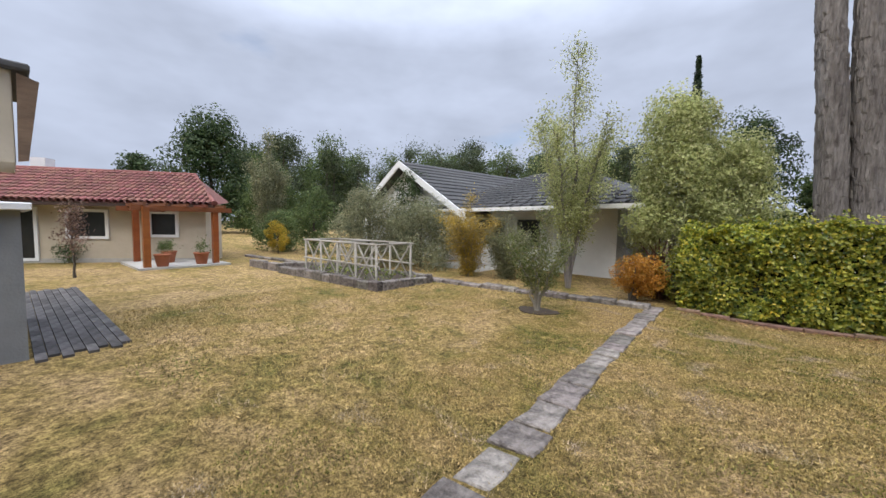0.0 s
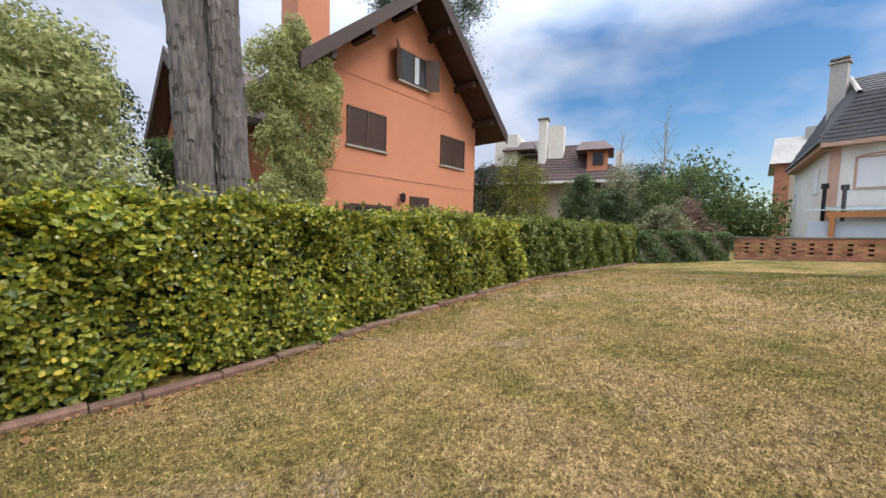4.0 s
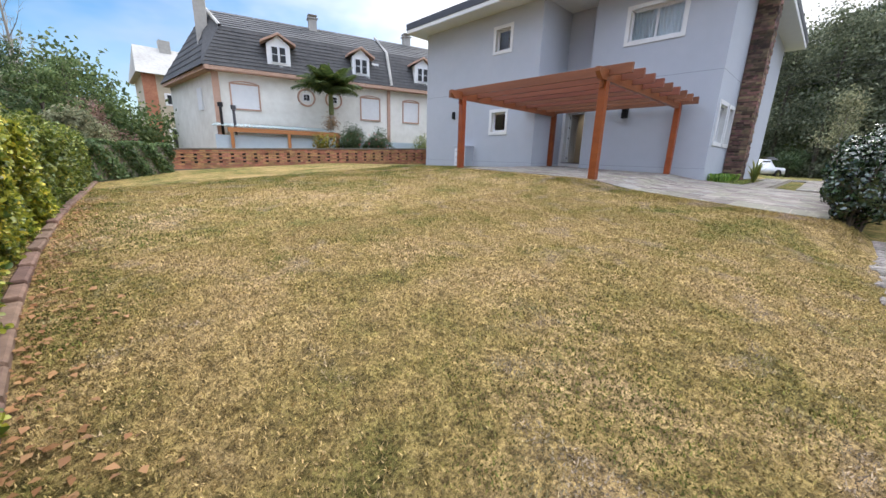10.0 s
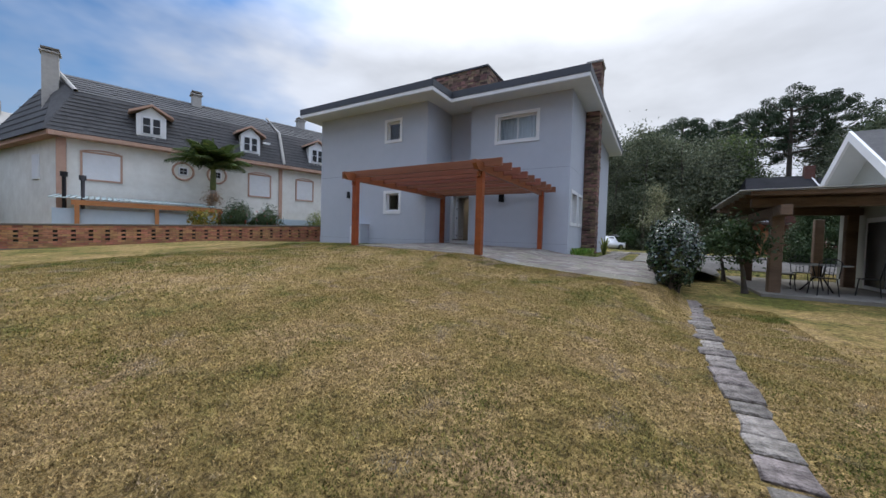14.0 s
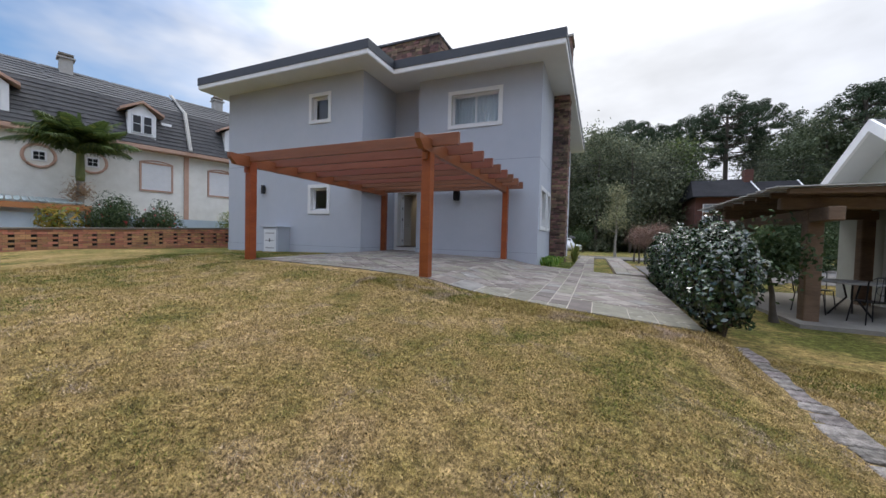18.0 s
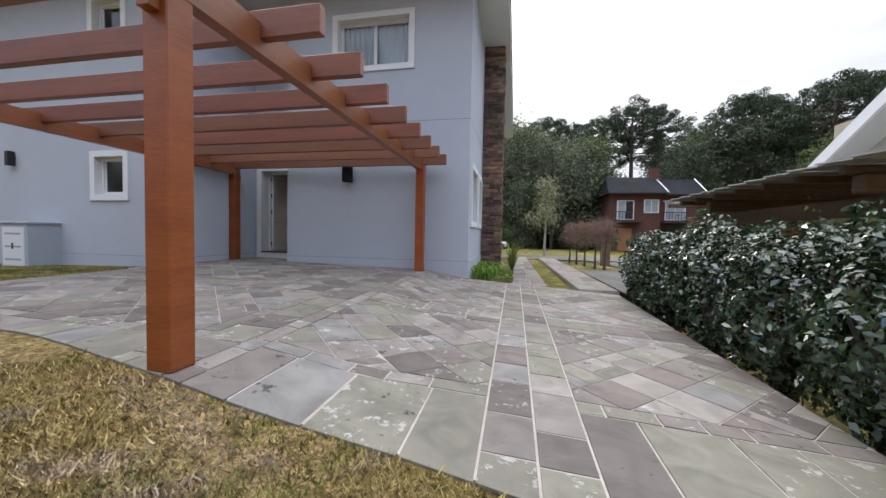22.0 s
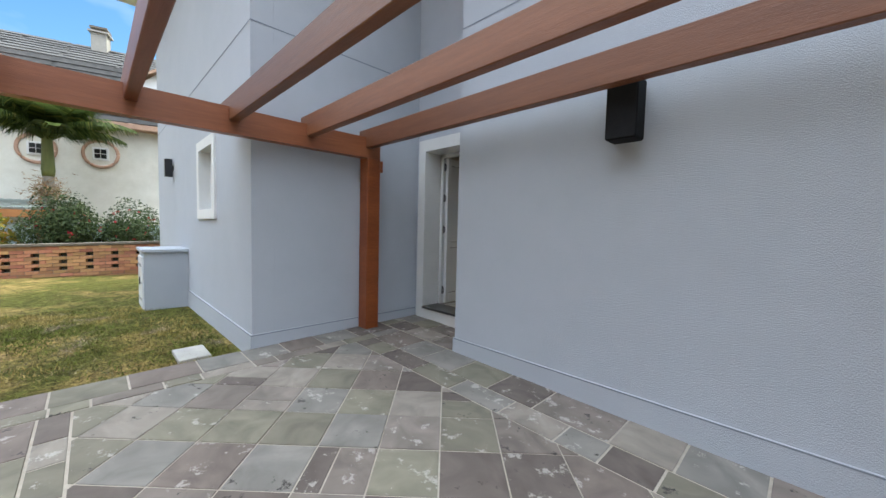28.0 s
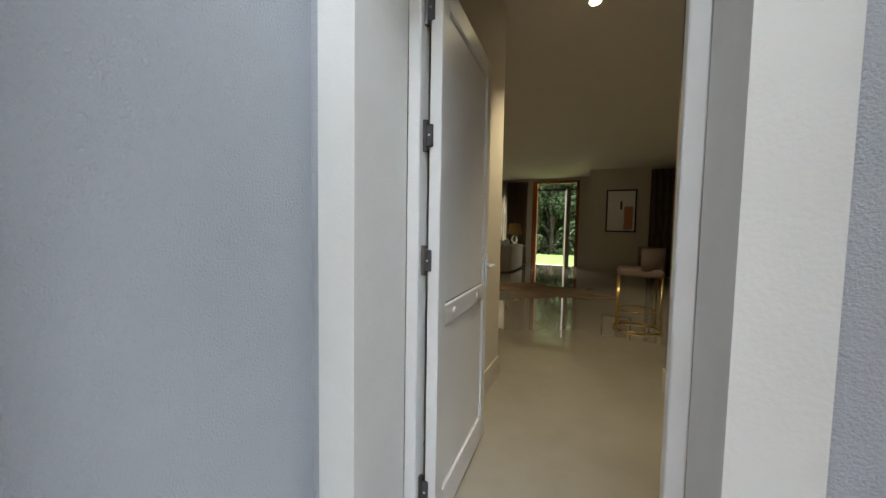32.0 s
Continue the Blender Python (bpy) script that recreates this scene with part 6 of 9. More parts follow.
# camellias along the driveway: clipped, glossy, flat-topped
cam_r = np.random.default_rng(41)
for k in range(6):
    cy = -0.45 - k * 1.15
    cx = -0.83 if k == 0 else -1.06 + 0.03 * math.sin(k * 2.0)
    z0 = gz_(cx, cy)
    h = ((0.78, 0.92, 0.84, 0.90, 0.82, 0.80)[k] - z0) / 1.02
    ob = thing("camellia", "dark glossy camellia bush clipped beside the slate drive", "shrub", Matrix.Translation((cx, cy, z0)), "camellia row")
    n = 5200
    d = cam_r.normal(size=(n, 3))
    d /= np.linalg.norm(d, axis=1, keepdims=True)
    d3 = np.sign(d) * np.abs(d) ** 0.90
    lump = 1 + 0.17 * np.sin(d[:, 0] * 7 + k) * np.sin(d[:, 2] * 6 + 2 * k) + 0.12 * np.sin(d[:, 1] * 11 + k)
    c = d3 * np.array([0.36 if k == 0 else 0.45, 0.55, h * 0.46]) * (lump * (1 - 0.3 * cam_r.random(n) ** 2))[:, None]
    c[:, 2] += h * 0.56
    leaves_mesh("foliage", c, 0.078, L_CAM, ob, "dark green leaves that mirror the sky", cam_r, 0.5, 0.5, d)
    for i in range(9):
        a = i * 0.7
        v, f = [], []
        tube(v, f, [Vector((0.05 * math.cos(a), 0.05 * math.sin(a), -0.12)), Vector((0.16 * math.cos(a), 0.16 * math.sin(a), h * 0.35)), Vector((0.38 * math.cos(a), 0.4 * math.sin(a), h * 0.75))], [0.025, 0.018, 0.008], 5)
        link_mesh("stem", v, f, BARK_D, ob, smooth=True)

# twin pine trunks behind the hedge
for k, (bx, by, lx, tx, r0) in enumerate(((1.32, 11.72, -0.047, 0, 0.27), (1.84, 11.8, -0.034, 0, 0.29))):
    ob = thing("pine_tree", "tall pine with a bare grey furrowed trunk behind the hedge", "tree", Matrix.Translation((bx, by, -1.0)), "twin pines")
    v, f = [], []
    H = 15.0
    pts = [Vector((lx * a * H + 0.05 * math.sin(a * 9 + k), 0.05 * math.cos(a * 7), a * H)) for a in np.linspace(0, 1, 24)]
    tube(v, f, pts, [r0 * (1.25 - 0.25 * min(1, a * 8) - 0.45 * a) for a in np.linspace(0, 1, 24)], 20)
    link_mesh("trunk", v, f, BARK_G, ob, smooth=True)
    pr_ = np.random.default_rng(50 + k)
    bv, bf = [], []
    plates = []
    for i in range(520):
        a = pr_.uniform(0.02, 0.75)
        j = min(22, int(a * 23))
        p = pts[j].lerp(pts[j + 1], a * 23 - j)
        th = pr_.uniform(0, 2 * math.pi)
        rr = r0 * (1.25 - 0.25 * min(1, a * 8) - 0.45 * a)
        w, hh = pr_.uniform(0.03, 0.07), pr_.uniform(0.10, 0.26)
        o = Vector((math.cos(th), math.sin(th), 0))
        s = Vector((-math.sin(th), math.cos(th), 0))
        b = len(bv)
        for du, dz, lift in ((-w, -hh, 0.0), (w, -hh, 0.0), (w, hh, 0.0), (-w, hh, 0.0), (-w * .6, -hh * .8, 0.016), (w * .6, -hh * .75, 0.016), (w * .55, hh * .8, 0.016), (-w * .6, hh * .75, 0.016)):
            bv.append(p + o * (rr * 0.985 + lift) + s * du + Vector((0, 0, dz)))
        bf += [(b + 4, b + 5, b + 6, b + 7), (b, b + 1, b + 5, b + 4), (b + 1, b + 2, b + 6, b + 5), (b + 2, b + 3, b + 7, b + 6), (b + 3, b, b + 4, b + 7)]
    tagged(link_mesh("bark_relief", bv, bf, BARK_G, ob), kind="stuff")
    tips = [Vector((lx * H + pr_.normal(0, 1.6), pr_.normal(0, 1.6), H + pr_.normal(-1.0, 1.2))) for _ in range(40)]
    leaves_mesh("crown", clump(tips, 50, 0.5, 60 + k), 0.3, L_PINE, ob, aspect=0.2)

# the pale climber on the orange house
r = np.random.default_rng(71)
clim = thing("climber", "pale green feathery climber covering the orange house corner", "climbing plant", Matrix.Translation((4.3, 15.0, -1.0)))
cl, cnr = [], []
for k in range(120):
    zc = r.uniform(0.3, 6.6)
    half = 1.3 * (0.80 + 0.2 * math.sin(zc * 1.3 + 1)) * (1 if zc < 5.4 else max(0.25, 1 - (zc - 5.4) / 1.4))
    xc, yc = r.uniform(-half, half), -0.25 - 0.35 * r.random()
    rad = r.uniform(0.22, 0.42)
    d = r.normal(size=(380, 3))
    d /= np.linalg.norm(d, axis=1, keepdims=True)
    d[:, 1] = -np.abs(d[:, 1])
    cl.append(np.array([xc, yc, zc])[None] + d * rad * np.array([1, 0.9, 1.25]) * r.uniform(0.55, 1.1, (380, 1)))
    cnr.append(d)
leaves_mesh("foliage", np.concatenate(cl), 0.11, L_LIGHT, clim, rng=r, aspect=0.36, normals=np.concatenate(cnr))
v, f = [], []
for i in range(5):
    tube(v, f, [Vector((-0.5 + 0.25 * i, -0.1, -0.1)), Vector((-0.5 + 0.28 * i, -0.15, 3)), Vector((-0.6 + 0.3 * i, -0.15, 6.0))], [0.05, 0.04, 0.02], 6)
link_mesh("vine", v, f, BARK_L, clim)

# trees and shrubs beyond the stone kerb
G0 = -1.05
plume("slender_tree", "slender many-stemmed tree with thin yellow-green leaves", (-3.35, 9.6, G0), 3, 5.9, 1.6, 1.35, L_LIGHT, 7, 34, 80, 0.068, 0.055, 0.36, BARK_G, 0.13)
lobed("feathery_tree", "broad feathery pale green tree beside the hedge", (-1.35, 10.95, G0), 8, 4.7, 1.45, L_LIGHT, 60, 620, 0.075, BARK_L, low=0.24, cone=0.5, trunk=0.014)
lobed("feathery_tree", "lower feathery pale green tree behind the hedge corner", (-0.35, 11.4, G0), 9, 3.7, 1.2, L_LIGHT, 40, 560, 0.075, BARK_L, low=0.15, cone=0.4, trunk=0.014)
for k, (x, y, h, w, m) in enumerate(((0.2, 15.2, 5.1, 1.7, L_DARK), (-0.9, 16.5, 4.4, 1.7, L_MID), (1.5, 13.6, 2.9, 1.2, L_MID), (2.5, 13.7, 2.5, 0.9, L_OLIVE))):
    lobed("evergreen_tree", "dense dark green tree beside the orange house", (x, y, G0), 200 + k, h, w, m, 26, 420, 0.10, low=0.06, group="trees by the orange house")
plume("young_tree", "young dark-leaved tree standing alone in the lawn", (-2.85, 6.75, -1.0), 12, 1.75, 0.66, 0.6, leafmat("young_leaf", (0.09, 0.12, 0.04), (0.26, 0.28, 0.11), (0.34, 0.28, 0.10), 0.4), 8, 20, 44, 0.046, 0.024, 0.38, BARK_L, 0.07)
soil = part("soil_ring", prism([(0.36 * math.cos(a) * (1 + 0.15 * math.sin(3 * a)), 0.26 * math.sin(a)) for a in np.linspace(0, 2 * math.pi, 21)[:-1]], 0.0, 0.02, Matrix.Translation((-2.85, 6.75, gz_(-2.85, 6.75)))), SOIL, None)
tagged(soil, "ring of bare soil round the young tree", "soil", kind="structure")
shrub("orange_shrub", "small orange-leaved shrub at the end of the hedge", (-1.8, 8.95, G0), 14, 0.66, 0.55, 1.05, L_ORA, 6000, 0.05)
plume("autumn_shrub", "loose twiggy shrub with yellow and brown autumn leaves", (-6.4, 9.6, G0), 15, 2.35, 1.05, 0.9, L_AUT, 11, 26, 70, 0.055, 0.025, 0.1, BARK_L, 0.11, category="shrub")
plume("grey_shrub", "loose grey-green shrub with thin bare twigs", (-5.25, 9.9, G0), 16, 1.75, 0.9, 0.8, L_OLIVE, 10, 24, 70, 0.055, 0.022, 0.1, BARK_L, 0.11, category="shrub")
lobed("grey_shrub", "large rounded grey-green shrub", (-10.7, 9.3, G0), 17, 2.75, 1.75, L_OLIVE, 40, 620, 0.065, low=0.12, category="shrub")
lobed("grey_shrub", "large rounded grey-green shrub with brown seed heads", (-8.9, 10.2, G0), 18, 2.3, 1.6, L_OLIVE, 36, 620, 0.065, low=0.12, category="shrub")
lobed("dark_shrub", "dark evergreen shrub behind the grey-green ones", (-11.6, 12.6, G0), 19, 4.0, 1.6, L_DARK, 24, 420, 0.09, low=0.08, category="shrub")
lobed("yellow_shrub", "small bright yellow shrub", (-17.9, 9.4, G0), 20, 1.5, 0.7, L_YEL, 16, 300, 0.07, low=0.15, category="shrub")
lobed("dark_shrub", "dark green shrub with a few yellow leaves beside the yellow one", (-16.6, 10.6, G0), 22, 3.2, 1.3, L_MID, 22, 420, 0.09, low=0.08, category="shrub")
lobed("dark_shrub", "low dark green shrub along the kerb", (-19.5, 10.3, G0), 24, 2.0, 1.5, L_MID, 20, 350, 0.10, low=0.1, category="shrub")
plume("slender_tree", "tall pale slender tree far down the garden", (-22.0, 10.9, G0), 23, 6.7, 1.1, 1.1, L_OLIVE, 8, 30, 80, 0.12, 0.06, 0.15, BARK_L, 0.18)
lobed("broad_tree", "broad dark round-crowned tree behind the red-roofed house", (-43.0, 14.5, -1.0), 27, 12.0, 5.2, L_DARK, 40, 420, 0.34, low=0.12)
lobed("broad_tree", "dark tree at the end of the garden", (-36.0, 17.5, -1.0), 28, 6.5, 3.2, L_MID, 30, 360, 0.26, low=0.05)
lobed("broad_tree", "dark tree between red-roofed house and wood", (-40.0, 8.0, -1.0), 29, 7.0, 2.6, L_DARK, 26, 360, 0.26, low=0.1)
fx_ = thing("flax_plant", "clump of long dark red-brown sword-shaped leaves", "plant", Matrix.Translation((-1.42, 9.75, G0)))
L_FLAX = leafmat("flax_leaf", (0.07, 0.028, 0.022), (0.16, 0.07, 0.05), (0.22, 0.13, 0.08), 0.2, 0.4)
xr = np.random.default_rng(25)
v, f = [], []
for k in range(90):
    a, L, hh = xr.uniform(0, 2 * math.pi), xr.uniform(0.25, 0.95), xr.uniform(0.8, 1.55)
    b0 = Vector((0.22 * math.cos(a * 3), 0.22 * math.sin(a * 3), 0))
    sd = Vector((-math.sin(a), math.cos(a), 0)) * 0.032
    p = [b0, b0 + Vector((L * 0.35 * math.cos(a), L * 0.35 * math.sin(a), hh * 0.6)), b0 + Vector((L * math.cos(a), L * math.sin(a), hh - 0.25 * L))]
    o = len(v)
    v += [p[0] - sd * 0.5, p[0] + sd * 0.5, p[1] - sd, p[1] + sd, p[2]]
    f += [(o, o + 1, o + 3, o + 2), (o + 2, o + 3, o + 4)]
tagged(link_mesh("sword_leaves", v, f, L_FLAX, fx_), kind="stuff")
shrub("yellow_shrub", "yellow-green leafy end of the hedge", (-1.0, 9.35, G0), 26, 0.45, 0.4, 1.25, L_HEDGE, 3600, 0.05)

# ---- far woods ----
far = thing("tree_line", "distant line of dark pines and mixed trees", "woods", kind="stuff")
fr = np.random.default_rng(81)
fv, ff, ftips, dtips, ptips = [], [], [], [], []


def wood_tree(x, y, h, rad, store, lobes=16, base=-0.9, flat=0.7, bare=0.35):
    tube(fv, ff, [Vector((x, y, base - 0.5)), Vector((x + fr.normal(0, .2), y, base + h * 0.5)), Vector((x + fr.normal(0, .3), y, base + h * 0.93))], [0.013 * h, 0.01 * h, 0.004 * h], 6)
    for _ in range(lobes):
        a, q = fr.uniform(0, 2 * math.pi), math.sqrt(fr.random())
        zz = base + h * (bare + (1 - bare) * fr.random())
        w = rad * (1.0 - 0.55 * ((zz - base) / h - bare) / (1 - bare))
        store.append(Vector((x + w * q * math.cos(a), y + w * q * math.sin(a), zz)))


for k in range(84):      # beyond the red-roofed house and the white house
    a = radians(fr.uniform(8, 70))
    d = fr.uniform(62, 90)
    wood_tree(-math.sin(a) * d, math.cos(a) * d, fr.uniform(11, 16), fr.uniform(2.8, 4.6), ftips if k % 2 else dtips, 34, bare=0.0)
for k in range(26):      # behind hedge and cream house
    a = radians(fr.uniform(-85, -40))
    d = fr.uniform(36, 55)
    wood_tree(-math.sin(a) * d, math.cos(a) * d, fr.uniform(4.0, 7), fr.uniform(2.0, 3.4), ftips, 20, bare=0.05)
for k in range(84):      # the wood across the street; low between the red-brown house and the tall pines
    x = fr.uniform(-75, 16)
    low = -20 < x < -10
    y = fr.uniform(-68, -60) if low else fr.uniform(-62, -50)
    wood_tree(x, y, fr.uniform(8, 11.5) if low else fr.uniform(12, 16.5), fr.uniform(3.6, 5.6), ptips if k % 2 else (dtips if k % 3 else ftips), 46, bare=0.0)
for x, y, h in ((-20.5, -49, 13.5), (-23.5, -51, 15.5), (-22, -55, 16), (-26.5, -49, 15), (-29.5, -50, 15.5), (-34, -47, 14), (-6.5, -48, 13), (-3.0, -46, 14.5), (1.0, -45, 15), (4.5, -47, 15)):
    wood_tree(x, y, h, 4.4, dtips if x < -10 else ptips, 50, bare=0.0)
leaves_mesh("mixed_foliage", clump(ftips, 130, 0.95, 82, 0.8), 0.36, L_MID, far, rng=fr)
# these two leaf colours are lightened to paint in the distance haze
leaves_mesh("dark_foliage", clump(dtips, 170, 0.95, 83, 0.8), 0.34, leafmat("hazed_wood_leaf", (0.045, 0.065, 0.035), (0.12, 0.145, 0.08), (0.15, 0.17, 0.09), 0.3), far, rng=fr)
leaves_mesh("pale_foliage", clump(ptips, 150, 0.9, 84, 0.8), 0.32, leafmat("hazed_grey_leaf", (0.07, 0.085, 0.05), (0.20, 0.22, 0.14), (0.26, 0.27, 0.16), 0.35), far, rng=fr)
link_mesh("trunks", fv, ff, BARK_D, far)
L_ARAU = leafmat("araucaria_needle", (0.022, 0.042, 0.022), (0.065, 0.095, 0.05), (0.09, 0.115, 0.06), 0.2)
ARAU = ((-3.4, -58, 19.2), (-7.0, -61, 19.0), (0.6, -60, 18.2), (-16.2, -60, 21.8), (-20.6, -63, 21.8), (-12.6, -63, 20.6), (-27.5, -53, 19.6), (-31.5, -56, 20.6), (-31.9, -45, 18.4), (-37.0, -48, 19.6), (-42.5, -47, 19.8), (-52, -52, 21.0))
for k, (x, y, h) in enumerate(ARAU):
    ob = thing("araucaria", "tall dark araucaria with a flat tufted crown above the wood", "tree", Matrix.Translation((x, y, -1.0)), "araucarias")
    v, f = [], []
    rr, rn = random.Random(90 + k), np.random.default_rng(190 + k)
    tube(v, f, [Vector((0, 0, 0)), Vector((0.1, 0, h * 0.6)), Vector((0.2, 0.1, h * 0.98))], [0.40, 0.30, 0.14], 8)
    tufts = []
    for zf, L, m in ((0.66, 3.6, 6), (0.74, 4.7, 9), (0.81, 4.9, 11), (0.88, 4.1, 10), (0.94, 2.9, 8), (0.985, 1.4, 5)):
        a0 = rr.uniform(0, 6)
        for i in range(m):
            a = a0 + 2 * math.pi * (i + rr.uniform(-0.25, 0.25)) / m
            ln = L * rr.uniform(0.72, 1.12)
            z = h * zf + rr.uniform(-0.3, 0.3)
            e = Vector((ln * math.cos(a), ln * math.sin(a), z + rr.uniform(0.5, 1.1)))
            mid = Vector((ln * 0.6 * math.cos(a), ln * 0.6 * math.sin(a), z - 0.05))
            tube(v, f, [Vector((0.1, 0, z - 0.25)), mid, e], [0.09, 0.065, 0.035], 5)
            tufts.append((e, rr.uniform(0.55, 0.85)))
            for w in range(2):
                o = Vector((rr.uniform(-0.9, 0.9), rr.uniform(-0.9, 0.9), rr.uniform(-0.1, 0.4)))
                tufts.append((mid.lerp(e, rr.uniform(0.45, 0.95)) + o, rr.uniform(0.38, 0.65)))
    link_mesh("trunk", v, f, BARK_D, ob, smooth=True)
    cs, ns = [], []
    for c, r_ in tufts:
        m = int(150 * r_ / 0.6)
        d = rn.normal(size=(m, 3))
        d /= np.linalg.norm(d, axis=1, keepdims=True)
        cs.append(np.array(c)[None] + d * (r_ * (1 - 0.4 * rn.random((m, 1)) ** 2)) * np.array([1.0, 1.0, 0.72]))
        ns.append(d)
    leaves_mesh("crown", np.concatenate(cs), 0.22, L_ARAU, ob, rng=rn, aspect=0.45, normals=np.concatenate(ns))
L_PINE_L = leafmat("soft_pine_needle", (0.05, 0.08, 0.045), (0.14, 0.18, 0.10), (0.18, 0.2, 0.11), 0.3)
# bare tree and conifer
tree("bare_tree", "bare leafless tree against the sky", (31.6, 10.75, -1.0), 33, 10.8, 0.15, None, bark=BARK_L, limbs=22, first=0.25, spread=0.34, rise=1.4, twigs=9)
tree("bare_tree", "bare leafless tree behind the garden", (29.5, 13.5, -1.0), 34, 9.4, 0.13, None, bark=BARK_L, limbs=20, first=0.25, spread=0.34, rise=1.4, twigs=9)
cn = thing("spire_conifer", "narrow dark spire conifer far behind", "tree", Matrix.Translation((-3.25, 34.7, -1.0)))
v, f = [], []
tube(v, f, [Vector((0, 0, -0.2)), Vector((0, 0, 14.5))], [0.25, 0.03], 6)
link_mesh("trunk", v, f, BARK_D, cn)
zc = np.random.default_rng(3).uniform(2, 14.6, 2600)
ac = np.random.default_rng(4).uniform(0, 2 * math.pi, 2600)
rc = (15.0 - zc) * 0.085 * np.sqrt(np.random.default_rng(5).random(2600)) + 0.05
leaves_mesh("crown", np.stack([rc * np.cos(ac), rc * np.sin(ac), zc], 1), 0.3, L_PINE, cn, aspect=0.4)
tree("pine_tree", "big dark pine behind the orange house", (20.3, 26.8, -1.0), 44, 23.0, 0.35, L_PINE_L, 320, 0.6, 0.32, BARK_D, limbs=24, first=0.5, spread=0.34, rise=0.5, twigs=5, aspect=0.16)
# greenery between the hedge and the far houses
lobed("golden_cypress", "dark cypress with golden tips behind the hedge", (17.4, 15.3, -1.0), 51, 5.2, 2.2, leafmat("gold_tip", (0.04, 0.06, 0.015), (0.22, 0.22, 0.04), (0.60, 0.48, 0.06), 0.3), 44, 460, 0.10, low=0.06, category="conifer", cone=0.25)
lobed("cypress", "dense dark green cone-shaped cypress", (18.4, 12.1, -1.0), 52, 4.4, 1.15, L_DARK, 24, 420, 0.09, low=0.08, category="conifer", cone=0.7)
lobed("cypress", "dark green cypress beside the golden one", (16.0, 16.6, -1.0), 53, 5.0, 1.8, L_PINE, 24, 380, 0.10, low=0.08, category="conifer", cone=0.5)
for k, (x, y, h, w, m) in enumerate(((22.5, 13.6, 5.0, 1.9, L_MID), (25.0, 12.0, 5.6, 2.3, L_OLIVE), (24.0, 9.8, 4.6, 2.0, L_MID), (28.5, 11.5, 6.4, 2.6, L_DARK), (21.0, 11.2, 3.8, 1.6, L_DARK), (31.0, 9.0, 6.4, 2.6, L_MID), (26.0, 8.4, 3.4, 1.8, L_TWIG), (22.0, 9.0, 2.8, 1.5, L_OLIVE), (31.5, 13.0, 6.8, 2.8, L_OLIVE), (27.5, 15.5, 4.6, 2.2, L_MID))):
    lobed("garden_shrub", "loose evergreen growth behind the ivy fence", (x, y, -1.0), 60 + k, h, w, m, 22, 300, 0.15, low=0.04, group="growth behind the fence", category="shrub")
shrub("rose_shrub", "dark green shrub with small red flowers above the brick wall", (20.5, -3.35, -0.6), 71, 0.95, 1.0, 2.45, L_DARK, 9500, 0.085, lumps=12)
shrub("rose_shrub", "dark green shrub with small red flowers beside the brick wall", (19.9, -4.95, -0.6), 72, 0.95, 1.0, 2.35, L_DARK, 9500, 0.085, lumps=12)
ROSE = leafmat("red_petal", (0.45, 0.03, 0.05), (0.65, 0.06, 0.09), (0.70, 0.16, 0.18), 0.3)
for sx, sy, sd in ((20.5, -3.35, 1), (19.9, -4.95, 2)):
    fr = np.random.default_rng(sd + 170)
    th, ph = fr.uniform(0, 2 * math.pi, 26), fr.uniform(0.1, 1.2, 26)
    c = np.stack([sx + 0.9 * np.cos(th) * np.cos(ph), sy + 0.9 * np.sin(th) * np.cos(ph), 0.25 + 1.5 * np.sin(ph)], 1)
    c = np.repeat(c, 5, 0) + fr.normal(0, 0.018, (130, 3))
    tagged(leaves_mesh("red_flowers", c, 0.06, ROSE, rng=fr, aspect=0.9), "small red flowers on the dark shrub", "flowers", kind="stuff")
shrub("leafy_plant", "orange-and-green broad-leaved plants above the brick wall", (20.8, -1.75, -0.6), 73, 0.75, 0.75, 2.0, leafmat("croton", (0.10, 0.16, 0.03), (0.36, 0.26, 0.05), (0.46, 0.2, 0.05), 0.4), 700, 0.28, aspect=0.3)
shrub("light_shrub", "light green shrub at the end of the brick wall", (18.6, -8.0, -0.5), 74, 1.0, 0.9, 2.2, L_HEDGE_G, 2600, 0.10)
for k, (x, y, h) in enumerate(((-21, -40, 3.6), (2.5, -40, 3.0), (-7.4, -35.5, 2.1), (-10.2, -37.5, 1.5), (-5.2, -37.0, 1.8))):
    shrub("street_shrub", "rounded dark green shrub across the street", (x, y, -0.8), 80 + k, h * 0.55, h * 0.5, h, L_DARK if k != 2 else L_MID, 3000, 0.16)
lobed("round_tree", "dense dark green rounded tree beside the street", (-7.75, -17.2, -0.75), 84, 3.3, 1.9, L_DARK, 44, 520, 0.12, low=0.02, cone=0.3)
# pollarded twigs beside the drive
for k in range(5):
    tree("pollard", "small pollarded tree with reddish winter twigs", (-1.85 + 0.16 * k, -13.1 - 1.05 * k, -0.55), 101 + k, 1.75, 0.05, L_TWIG, 26, 0.15, 0.10, BARK_D, group="pollards by the drive", aspect=0.08, limbs=14, first=0.5, spread=0.40, rise=0.9, twigs=6)
tree("young_tree", "thin young tree with pale leaves beside the street", (-0.5, -22.9, -0.6), 111, 4.9, 0.09, L_OLIVE, 18, 0.3, 0.14, BARK_L, limbs=12, first=0.35, spread=0.3, rise=0.7, twigs=4)

